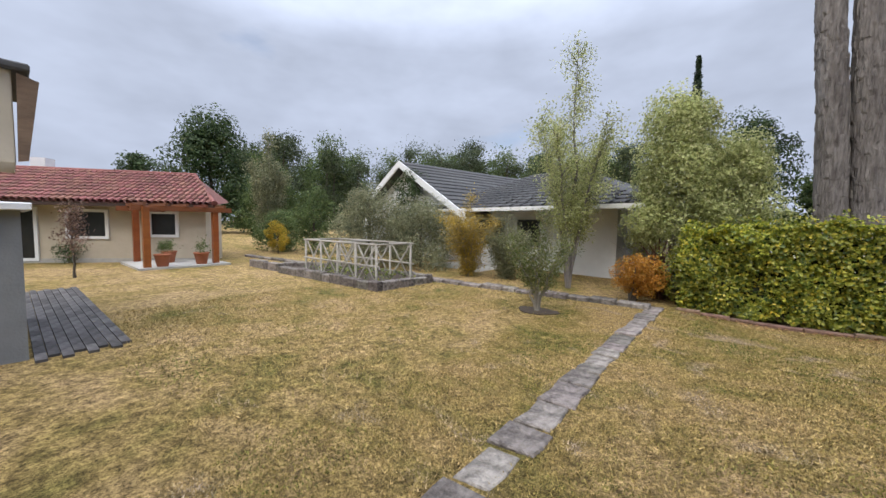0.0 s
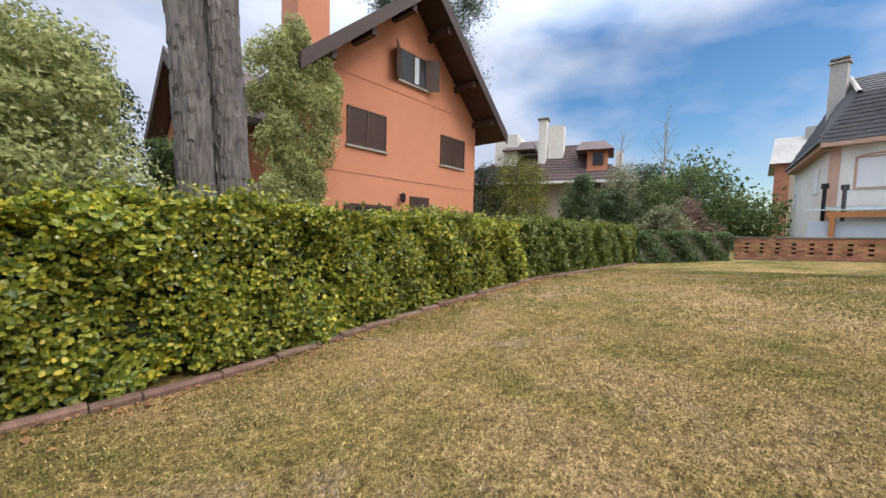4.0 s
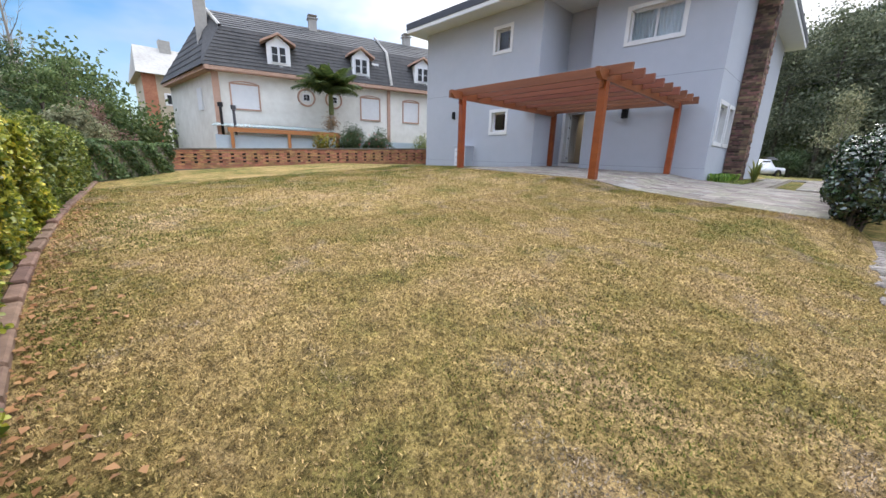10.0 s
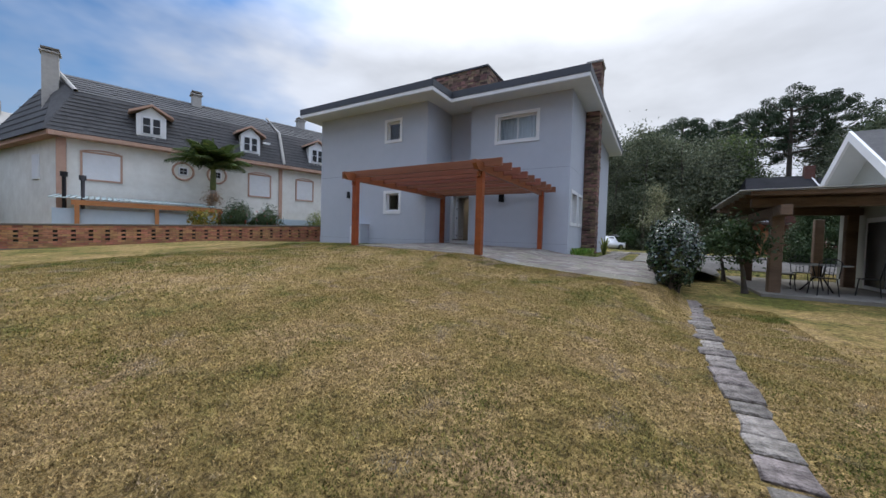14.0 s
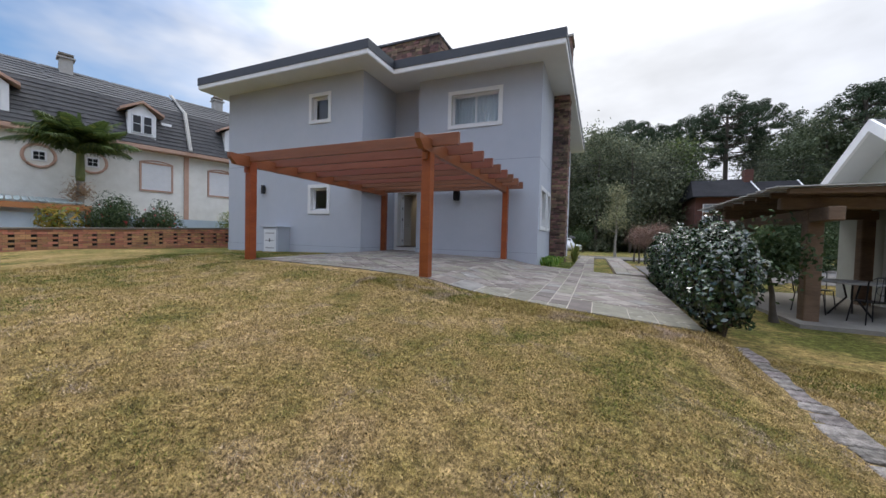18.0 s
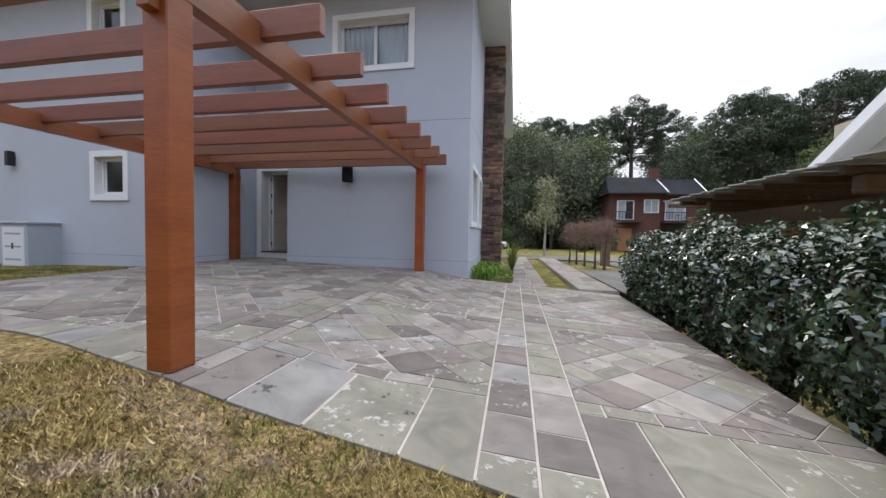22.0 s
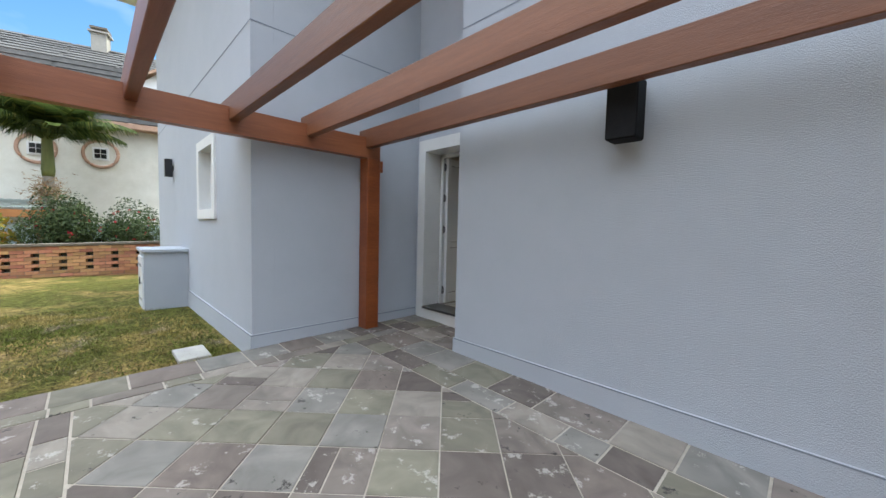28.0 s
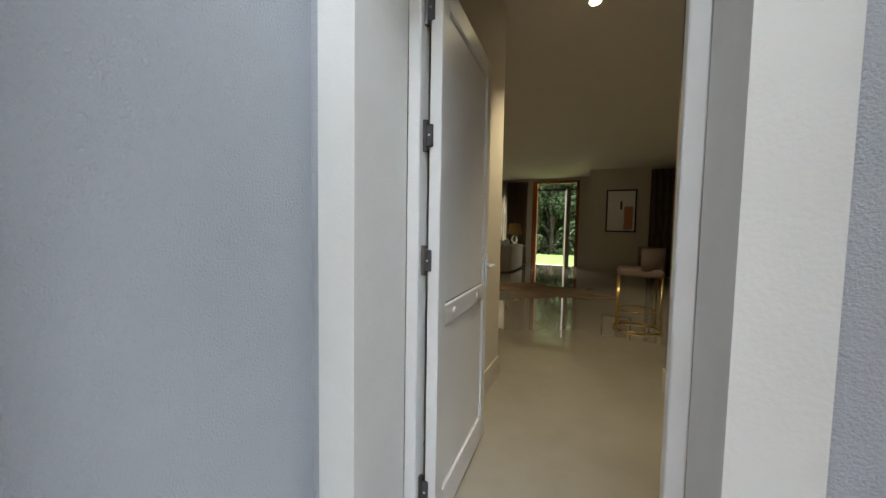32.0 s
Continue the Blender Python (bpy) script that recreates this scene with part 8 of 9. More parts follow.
rod("foot_ring", [(0.22 * math.cos(a), 0.22 * math.sin(a), 0.24) for a in np.linspace(0, 2 * math.pi, 25)], 0.01, GOLD, ch)
rod("base_ring", [(0.26 * math.cos(a), 0.26 * math.sin(a), 0.012) for a in np.linspace(0, 2 * math.pi, 25)], 0.012, GOLD, ch)
# the first is the hall downlight; the other three are unseen, added as fill
for k, (lx_, ly_) in enumerate(((7.68, -9.47), (10.6, -12.0), (5.6, -13.0), (12.0, -14.0))):
    dlt = thing("downlight", "small recessed ceiling downlight, lit; those beyond the hall are added fill", "lamp", Matrix.Translation((lx_, ly_, 3.1)), "ceiling downlights")
    part("trim", cyl(0.05, 0.05, -0.012, -0.002, 20), WHITE, dlt)
    part("glow", cyl(0.035, 0.035, -0.016, -0.013, 16), glowmat("downlight_glow", (1.0, 0.85, 0.6), 18.0), dlt)
    lt = new("downlight_fill", bpy.data.lights.new("downlight_fill", "SPOT"))
    lt.data.energy, lt.data.spot_size, lt.data.spot_blend, lt.data.color, lt.data.shadow_soft_size = 30.0, radians(100), 0.6, (1.0, 0.84, 0.62), 0.04
    lt.location = (lx_, ly_, 3.07)

# ---- fittings on the grey house ----
spk = thing("outdoor_speaker", "black box loudspeaker mounted under the pergola beam", "loudspeaker", Matrix.Translation((5.36, YB, 2.12)))
part("cabinet", box(-0.10, 0.10, 0.03, 0.20, -0.20, 0.20, 0.012), mat("matt_black", (0.006, 0.006, 0.007), (0.012, 0.012, 0.013), 0.75, 30.0, spec=0.15), spk)
part("grille", box(-0.092, 0.092, 0.20, 0.204, -0.192, 0.192, 0.0), mat("speaker_grille", (0.006, 0.006, 0.007), (0.012, 0.012, 0.013), 0.7, 200.0, 0.3, 300.0, spec=0.2), spk)
part("bracket", box(-0.03, 0.03, 0.0, 0.03, -0.08, 0.08), BLACK, spk)
wl_ = thing("wall_light", "black up-and-down wall light", "lamp", Matrix.Translation((13.15, YA, 2.33)))
part("body", box(-0.06, 0.06, 0.02, 0.14, -0.17, 0.17, 0.006), BLACK, wl_)
part("mount", box(-0.04, 0.04, 0.0, 0.02, -0.05, 0.05), BLACK, wl_)
mb = thing("meter_box", "rendered meter box with a white vented door", "meter box", Matrix.Translation((12.6, YA, -0.3)))
part("body", box(-0.84, -0.06, 0.0, 0.58, -0.15, 1.10), STUCCO, mb)
part("cap", box(-0.88, -0.02, 0.0, 0.62, 1.10, 1.15, 0.008), STUCCO, mb)
part("door", box(-0.76, -0.14, 0.58, 0.605, 0.18, 1.02, 0.006), ALU_W, mb, "white metal door")
for z in (0.32, 0.60, 0.88):
    part("vent", box(-0.68, -0.22, 0.605, 0.609, z - 0.02, z + 0.02), mat("vent_grey", (0.3, 0.3, 0.3), (0.36, 0.36, 0.36), 0.6), mb)
part("plinth_band", box(-0.858, -0.042, 0.0, 0.598, -0.2, 0.13), STUCCO, mb)
part("latch", box(-0.465, -0.435, 0.605, 0.62, 0.55, 0.68), BLACK, mb)
inv = thing("inspection_cover", "pale square inspection cover in the grass", "cover", Matrix.Translation((8.9, -4.75, float(ground_z(np.array(8.9), np.array(-4.75))))))
part("lid", box(-0.21, 0.21, -0.14, 0.14, -0.06, 0.035, 0.006), CONCRETE, inv)
# flower bed at the house corner
bed = thing("flower_bed", "narrow bed of strappy green plants at the house corner", "flower bed")
part("soil", prism([(1.55, -7.1), (2.48, -6.95), (2.48, -9.75), (1.55, -9.75)], -0.5, -0.335), SOIL, bed)
L_STRAP = leafmat("strap_leaf", (0.06, 0.14, 0.02), (0.20, 0.32, 0.05), (0.30, 0.36, 0.08), 0.4)
sr = np.random.default_rng(151)
v, f = [], []
for k in range(420):
    bx, by = 2.42 - 0.5 * sr.random() ** 1.3, sr.uniform(-9.6, -7.15)
    a, L, hh = sr.uniform(0, 2 * math.pi), sr.uniform(0.12, 0.32), sr.uniform(0.14, 0.30)
    p = [Vector((bx, by, -0.3)), Vector((bx + L * 0.5 * math.cos(a), by + L * 0.5 * math.sin(a), -0.3 + hh)), Vector((bx + L * math.cos(a), by + L * math.sin(a), -0.3 + hh * 0.75))]
    s_ = Vector((-math.sin(a), math.cos(a), 0)) * 0.017
    o = len(v)
    v += [p[0] - s_, p[0] + s_, p[1] - s_, p[1] + s_, p[2]]
    f += [(o, o + 1, o + 3, o + 2), (o + 2, o + 3, o + 4)]
tagged(link_mesh("strap_leaves", v, f, L_STRAP, bed), kind="stuff")
c = np.stack([sr.uniform(1.5, 2.15, 4200), sr.uniform(-9.7, -7.05, 4200), -0.335 + 0.09 * sr.random(4200)], 1)
leaves_mesh("ground_cover", c, 0.04, L_HEDGE_G, bed, rng=sr)
sp = thing("sword_plant", "long-leaved bromeliad at the foot of the stone pier", "plant", Matrix.Translation((1.55, -10.4, -0.46)))
v, f = [], []
for k in range(46):
    a, L, hh = sr.uniform(0, 2 * math.pi), sr.uniform(0.2, 0.5), sr.uniform(0.5, 1.1)
    s_ = Vector((-math.sin(a), math.cos(a), 0)) * 0.025
    p = [Vector((0, 0, 0)), Vector((L * 0.4 * math.cos(a), L * 0.4 * math.sin(a), hh * 0.7)), Vector((L * math.cos(a), L * math.sin(a), hh))]
    o = len(v)
    v += [p[0] - s_, p[0] + s_, p[1] - s_, p[1] + s_, p[2]]
    f += [(o, o + 1, o + 3, o + 2), (o + 2, o + 3, o + 4)]
tagged(link_mesh("leaf_rosette", v, f, leafmat("bromeliad", (0.12, 0.16, 0.04), (0.34, 0.34, 0.08), (0.3, 0.16, 0.1), 0.4), sp), kind="stuff")

# ---- neighbour's patio, pergola and house ----
PZ = -0.9
tagged(part("patio", prism([(-2.95, -3.7), (-2.95, -10.6), (-6.04, -10.6), (-6.04, -3.7)], -1.1, PZ), PATIO), "pale neighbouring patio", "patio", kind="structure")
npg = thing("old_pergola", "weathered log pergola over the neighbouring patio", "pergola")
for px, py in ((-3.3, -4.3), (-3.35, -7.9), (-5.75, -7.7), (-5.75, -10.3)):
    part("post", box(px - 0.13, px + 0.13, py - 0.13, py + 0.13, PZ - 0.1, 1.34, 0.02), OLDWOOD, npg)
for py in (-4.3, -7.9):
    part("cross_beam", box(-6.04, -2.75, py - 0.10, py + 0.10, 1.34, 1.58, 0.02), OLDWOOD, npg)
part("long_beam", box(-3.42, -3.18, -9.9, -3.5, 1.08, 1.338, 0.02), OLDWOOD, npg)
for k in range(9):
    yy = -3.6 - k * 0.76
    part("rafter", box(-6.04, -2.62, yy - 0.05, yy + 0.05, 1.581, 1.69, 0.012), OLDWOOD, npg)
for k in range(12):
    y1_ = -3.45 - k * 0.5
    bm = box(-6.04, -2.42, y1_ - 0.56, y1_, 1.70, 1.722)
    for q in bm.verts:
        q.co.z += 0.035 * (q.co.y - y1_) / -0.56 + 0.05 * (-2.42 - q.co.x) / 3.6
    part("roof_sheet", bm, CONCRETE, npg, "pale overlapping roof sheet")
lamp_h = thing("hanging_lantern", "small terracotta lantern hanging from the pergola", "lantern", Matrix.Translation((-3.3, -6.2, 0.725)))
v, f = lathe([(0.0, 0.30), (0.03, 0.28), (0.17, 0.14), (0.14, 0.12), (0.16, 0.10), (0.09, 0.02), (0.0, 0.0)], 14)
link_mesh("shade", v, f, TERRA, lamp_h, smooth=True)
rod("cord", [(0, 0, 0.29), (0, 0, 0.36)], 0.006, BLACK, lamp_h)
cafe = thing("cafe_table", "round iron table with a pale top on the patio", "table", Matrix.Translation((-4.5, -5.5, PZ)))
part("top", cyl(0.62, 0.62, 0.72, 0.75, 28), CONCRETE, cafe)
for k in range(3):
    a = k * 2.1
    rod("leg", [(0.15 * math.cos(a), 0.15 * math.sin(a), 0.72), (0.08 * math.cos(a), 0.08 * math.sin(a), 0.4), (0.38 * math.cos(a), 0.38 * math.sin(a), 0.0)], 0.02, BLACK, cafe)


def iron_chair(m):
    ob = thing("iron_chair", "curly black wrought-iron garden chair on the patio", "chair", m, "patio chairs")
    part("seat", cyl(0.22, 0.22, 0.43, 0.45, 20), BLACK, ob)
    for sx in (-0.17, 0.17):
        for sy in (-0.17, 0.17):
            rod("leg", [(sx, sy, 0.44), (sx * 1.25, sy * 1.25, 0.0)], 0.011, BLACK, ob)
    rod("back_frame", [(-0.2, 0.18, 0.44), (-0.22, 0.24, 0.85), (-0.1, 0.26, 0.93), (0.1, 0.26, 0.93), (0.22, 0.24, 0.85), (0.2, 0.18, 0.44)], 0.012, BLACK, ob)
    for k in (-0.08, 0.0, 0.08):
        rod("back_bar", [(k, 0.19, 0.45), (k * 1.2, 0.25, 0.92)], 0.007, BLACK, ob)
    rod("scroll", [(0.09 * math.cos(a), 0.235, 0.68 + 0.09 * math.sin(a)) for a in np.linspace(0, 2 * math.pi, 17)], 0.006, BLACK, ob)
    return ob


c0 = iron_chair(pose(-3.75, -5.4, PZ, 0, 0, -90))
for m in (pose(-5.3, -5.1, PZ, 0, 0, 70), pose(-4.4, -6.5, PZ, 0, 0, 180), pose(-4.3, -4.5, PZ, 0, 0, 10)):
    copy_thing(c0, m)
for px, py in ((-2.7, -7.6), (-2.72, -4.1)):
    tree("patio_tree", "small crooked dark-leaved tree beside the patio", (px, py, -0.98), int(px * -100), 1.7, 0.07, L_DARK, 22, 0.2, 0.11, BARK_D, group="patio trees", lean=(0.15, 0.12), limbs=8, first=0.45, spread=0.5, rise=0.6, twigs=4)
tree("pale_shrub", "bright feathery shrub behind the pergola", (-11.2, -16.2, -0.6), 161, 5.2, 0.1, L_MID, 110, 0.35, 0.11, limbs=12, first=0.3, spread=0.3, rise=0.7)
nh = thing("neighbour_house", "pale rendered house with a white gable and dark roof", "house")
part("wall", prism([(-6.05, -9.5), (-6.05, -4.7), (-13.5, -4.7), (-13.5, -9.5)], -1.2, 2.1), GREENISH, nh)
gd = new("glass_door")
gd.parent = nh
part("door_frame", box(-6.05, -6.0, -7.5, -5.0, PZ + 0.02, 1.22), WHITE, gd)
for k in range(2):
    part("pane", box(-6.0, -5.985, -7.35 + 1.14 * k, -6.27 + 1.14 * k, PZ + 0.12, 1.08), DARKIN, gd)
for sgn in (-1, 1):
    for nm, o0, o1, m in (("roof_slope", 0.10, 0.22, ROOF_G), ("soffit", 0.0, 0.098, SOFFIT)):
        bm = bmesh.new()
        vv = []
        for xx in (-5.45, -14.0):
            for q, zz in ((0, 3.55), (2.75, 1.75)):
                vv += [bm.verts.new((xx, -7.1 + sgn * q, zz + o0)), bm.verts.new((xx, -7.1 + sgn * q, zz + o1))]
        for q in ((0, 1, 3, 2), (6, 7, 5, 4), (0, 2, 6, 4), (1, 5, 7, 3), (0, 4, 5, 1), (2, 3, 7, 6)):
            bm.faces.new([vv[i] for i in q])
        bmesh.ops.recalc_face_normals(bm, faces=bm.faces)
        part(nm, bm, m, nh)
    bm = bmesh.new()
    vv = []
    for xx in (-5.45, -5.38):
        for q, zz in ((0, 3.55), (2.78, 1.73)):
            vv += [bm.verts.new((xx, -7.1 + sgn * q, zz - 0.05)), bm.verts.new((xx, -7.1 + sgn * q, zz + 0.24))]
    for q in ((0, 1, 3, 2), (6, 7, 5, 4), (0, 2, 6, 4), (1, 5, 7, 3), (0, 4, 5, 1), (2, 3, 7, 6)):
        bm.faces.new([vv[i] for i in q])
    bmesh.ops.recalc_face_normals(bm, faces=bm.faces)
    part("barge_board", bm, WHITE, nh)
bm = bmesh.new()
tri = [(-9.5, 2.1), (-4.7, 2.1), (-7.1, 3.54)]
lo = [bm.verts.new((-6.05, a, b)) for a, b in tri]
hi = [bm.verts.new((-6.5, a, b)) for a, b in tri]
bm.faces.new(lo), bm.faces.new(hi[::-1])
for i in range(3):
    bm.faces.new((lo[i], lo[(i + 1) % 3], hi[(i + 1) % 3], hi[i]))
bmesh.ops.recalc_face_normals(bm, faces=bm.faces)
part("gable", bm, GREENISH, nh)
part("chimney", box(-7.6, -7.0, -10.6, -10.0, 1.2, 3.9), BEIGE, nh)
# render darkened in its colour because this wall faces away from the light
SHED_SHADED = mat("shaded_render", (0.17, 0.175, 0.18), (0.24, 0.245, 0.25), 0.9, 3.0, 0.3, 40.0)
bbq = thing("garden_shed", "low grey rendered block with a white coping", "outbuilding")
part("wall", box(-8.3, -5.95, -3.2, 0.92, -1.1, 0.60), SHED_SHADED, bbq)
part("coping", box(-8.4, -5.82, -3.3, 1.0, 0.60, 0.68, 0.01), WHITE, bbq)
part("pier", box(-8.4, -7.1, -2.2, -0.3, 0.68, 1.3), BEIGE, bbq)
part("flue_hood", box(-8.6, -6.95, -2.4, 0.93, 1.18, 2.27, 0.01), BEIGE, bbq, "tan boarded hood")
part("hood_eave", box(-8.8, -6.85, -2.6, 1.08, 2.271, 2.36, 0.02), ROOF_G, bbq, "dark sheet eave")
bm = bmesh.new()
vv = [bm.verts.new(q) for q in ((-6.9, 1.15, 2.18), (-6.9, 0.97, 2.24), (-6.9, 0.945, 1.2), (-6.9, 1.03, 1.22), (-7.0, 1.15, 2.18), (-7.0, 0.97, 2.24), (-7.0, 0.945, 1.2), (-7.0, 1.03, 1.22))]
for q in ((0, 1, 2, 3), (7, 6, 5, 4), (0, 4, 5, 1), (1, 5, 6, 2), (2, 6, 7, 3), (3, 7, 4, 0)):
    bm.faces.new([vv[i] for i in q])
part("weather_board", bm, OLDWOOD, bbq, "grey weathered side board")
yard = thing("brick_yard", "patch of dark brick paving beside the low block", "paving", kind="structure")
for i in range(18):
    for j in range(8):
        xx, yy = -5.75 - i * 0.31 - (0.15 if j % 2 else 0.0), 0.95 + j * 0.10
        if i * 8 + j < 144:
            o = part("paver", box(0.005, 0.30, 0.004, 0.096, -0.05, 0.03), PAVER, yard)
            o.location = (xx - 0.3, yy, gz_(xx, yy))

# ---- far end of the garden: red-roofed house, little pergola, trellis ----
d_ = Vector((0.62, 0.82, 0)).normalized()
RH = Matrix.Translation((-19.64, 0.61, 0)) @ Matrix.Rotation(math.atan2(d_.y, d_.x), 4, "Z")   # x along the front, y away from the lawn
rh = thing("red_roof_house", "low pale house with a red tiled roof and white-framed windows", "house", RH)
part("wall", box(-6.0, 6.3, 0.0, 1.6, -1.3, 1.2), BEIGE, rh)
part("plinth", box(-6.0, 6.32, -0.03, 0.0, -1.3, -0.92), CONCRETE, rh)
for x0, x1, z0, z1 in ((2.02, 3.1, -0.12, 0.74), (4.53, 5.3, -0.04, 0.73), (0.1, 1.02, -0.9, 0.78), (-3.4, -1.6, -0.12, 0.74)):
    w = new("window")
    w.parent = rh
    bm = bmesh.new()
    for q in ((x0 - .1, x1 + .1, z1, z1 + .1), (x0 - .1, x1 + .1, z0 - .1, z0), (x0 - .1, x0, z0, z1), (x1, x1 + .1, z0, z1)):
        add_box(bm, q[0], q[1], -0.06, 0.0, q[2], q[3])
    part("window_frame", bm, WHITE, w)
    part("pane", box(x0, x1, -0.03, -0.005, z0, z1), DARKIN, w)
bm = bmesh.new()
RE, RT = 1.08, 2.42
vv = [bm.verts.new(q) for q in ((-6.5, -0.7, RE), (6.85, -0.7, RE), (5.0, 2.6, RT), (-6.5, 2.6, RT), (5.9, 3.9, RE + 0.3), (-6.5, 3.9, RE + 0.3))]
for q in ((0, 1, 2, 3), (3, 2, 4, 5), (1, 4, 2), (0, 3, 5), (0, 5, 4, 1)):
    bm.faces.new([vv[i] for i in q])
part("roof", bm, ROOF_R, rh)
verts, faces = [], []
k = -6.5
while k < 6.8:
    full = min(1.0, (6.85 - k - 0.1) / 1.85)
    p0 = Vector((k + 0.1, -0.74, RE + 0.01))
    p1 = p0.lerp(Vector((k + 0.1, 2.6, RT + 0.04)), full)
    m = max(1, int(10 * full))
    for t_ in range(m):
        a, b = p0.lerp(p1, t_ / m), p0.lerp(p1, (t_ + 1.08) / m)
        tube(verts, faces, [a + Vector((0, 0, 0.025)), b], [0.085, 0.07], 6)
    k += 0.2
tagged(link_mesh("roof_tiles", verts, faces, ROOF_R, rh), kind="stuff")
v, f = [], []
tube(v, f, [Vector((-6.5, 2.6, RT + 0.05)), Vector((5.0, 2.6, RT + 0.05)), Vector((6.85, -0.7, RE + 0.06))], [0.10, 0.10, 0.10], 7)
link_mesh("ridge_tiles", v, f, ROOF_R, rh)
part("fascia", box(-6.5, 6.85, -0.70, -0.65, RE - 0.14, RE - 0.01), DARKWOOD, rh)
part("chimney", box(-1.0, -0.5, 2.8, 3.3, 2.0, 2.95), WHITE, rh)
lp = thing("garden_pergola", "small stained timber pergola on a slate base", "pergola")
for px, py in ((-14.35, 3.55), (-14.5, 5.5), (-16.6, 3.7), (-16.7, 5.55)):
    part("post", box(px - 0.09, px + 0.09, py - 0.09, py + 0.09, -1.15, 0.92, 0.008), CEDAR, lp)
part("floor_slab", box(-16.9, -14.1, 3.3, 5.85, -1.2, -0.98), CONCRETE, lp)
for px in (-14.42, -16.65):
    part("beam", box(px - 0.06, px + 0.06, 3.2, 6.0, 0.80, 0.96), CEDAR_Y, lp)
for k in range(5):
    part("rafter", box(-17.0, -14.1, 3.45 + k * 0.55, 3.53 + k * 0.55, 0.961, 1.05), CEDAR_X, lp)
for k, (px, py) in enumerate(((-14.4, 3.95), (-14.45, 5.05), (-15.6, 4.4))):
    pot = thing("flower_pot", "terracotta pot with a small green plant", "flower pot", Matrix.Translation((px, py, -0.98)), "pergola pots")
    v, f = lathe([(0.0, 0.0), (0.15, 0.0), (0.22, 0.36), (0.24, 0.36), (0.24, 0.40), (0.20, 0.40), (0.19, 0.34), (0.0, 0.34)], 18)
    link_mesh("pot", v, f, TERRA, pot, smooth=True)
    tagged(leaves_mesh("plant", clump([Vector((0, 0, 0.55)), Vector((0.08, 0, 0.7)), Vector((-0.08, 0.03, 0.6))], 90, 0.11, k), 0.06, L_MID, pot), kind="stuff")
tree("thin_tree", "thin bare-stemmed young tree by the red-roofed house", (-13.6, 1.9, -1.1), 171, 1.9, 0.03, L_TWIG, 16, 0.1, 0.06, BARK_D, limbs=9, first=0.35, spread=0.35, rise=0.8)
shrub("low_shrub", "low dark shrub against the pale house", (-18.3, 2.2, -1.1), 172, 0.9, 0.5, 0.7, L_DARK, 1200, 0.06)
tr_ = thing("trellis_frame", "bleached wooden rail-and-lattice plant frame", "trellis")
X0, X1, Y0, Y1 = -9.9, -6.75, 6.35, 7.5
tz0, tz1 = -1.0, 0.02
for px in np.linspace(X0, X1, 5):
    for py in (Y0, Y1):
        rod("post", [(px, py, -1.1), (px, py, tz1)], 0.03, GREYWOOD, tr_)
for py in (Y0, Y1):
    for z in (tz1, -0.5):
        rod("rail", [(X0 - 0.1, py, z), (X1 + 0.1, py, z)], 0.025, GREYWOOD, tr_)
    for k in range(4):
        a, b = X0 + k * (X1 - X0) / 4, X0 + (k + 1) * (X1 - X0) / 4
        rod("brace", [(a, py, tz0), (b, py, tz1)], 0.022, GREYWOOD, tr_)
        rod("brace", [(a, py + 0.03, tz1), (b, py + 0.03, tz0)], 0.022, GREYWOOD, tr_)
for px in (X0, (X0 + X1) / 2, X1):
    rod("rail", [(px, Y0, tz1), (px, Y1, tz1)], 0.022, GREYWOOD, tr_)
pb = thing("planter_bed", "low planter of rough dark stones under the trellis", "planter")
for (x0, x1, y0, y1) in ((-10.9, -6.3, 6.0, 6.2), (-10.9, -6.3, 7.7, 7.9), (-6.5, -6.3, 6.2, 7.7), (-13.2, -11.2, 6.1, 6.3), (-11.4, -11.2, 6.3, 7.4)):
    L = x1 - x0 if x1 - x0 > y1 - y0 else y1 - y0
    k = 0.0
    while k < L - 0.05:
        s = min(pr.uniform(0.3, 0.6), L - k)
        q = (x0 + k, x0 + k + s - 0.015, y0, y1) if x1 - x0 > y1 - y0 else (x0, x1, y0 + k, y0 + k + s - 0.015)
        part("stone", box(q[0], q[1], q[2], q[3], -1.15, -0.80 + pr.uniform(-.03, .03), 0.02), STONE, pb)
        k += s
part("soil", box(-10.9, -6.5, 6.2, 7.7, -1.1, -0.88), SOIL, pb)
tagged(leaves_mesh("seedlings", np.stack([np.random.default_rng(5).uniform(-10, -6.6, 700), np.random.default_rng(6).uniform(6.3, 7.6, 700), np.random.default_rng(7).uniform(-0.88, -0.7, 700)], 1), 0.07, L_HEDGE_G, pb), kind="stuff")

# white house behind the trees
wh = thing("white_house", "low white house with grey tiled hipped roofs", "house")
part("wall", prism([(-9.6, 13.3), (-2.9, 12.1), (-2.0, 19.5), (-9.0, 20.5)], -1.4, 1.2), WHITE, wh)
part("wall", prism([(-17.6, 14.4), (-9.9, 13.1), (-8.8, 22.0), (-16.4, 23.0)], -1.4, 1.3), WHITE, wh)
wdir = Vector((6.7, -1.2, 0)).normalized()
# flat dark sheets on the wall paint the shade of openings
for u0, u1, z0, z1, m in ((1.2, 2.6, -0.2, 0.75, DARKIN), (3.2, 4.2, -0.2, 0.75, DARKIN)):
    bm = box(u0, u1, -0.03, 0.02, z0, z1)
    part("opening", bm, m, wh).matrix_local = Matrix.Translation((-9.6, 13.3, 0)) @ Matrix.Rotation(math.atan2(wdir.y, wdir.x), 4, "Z")
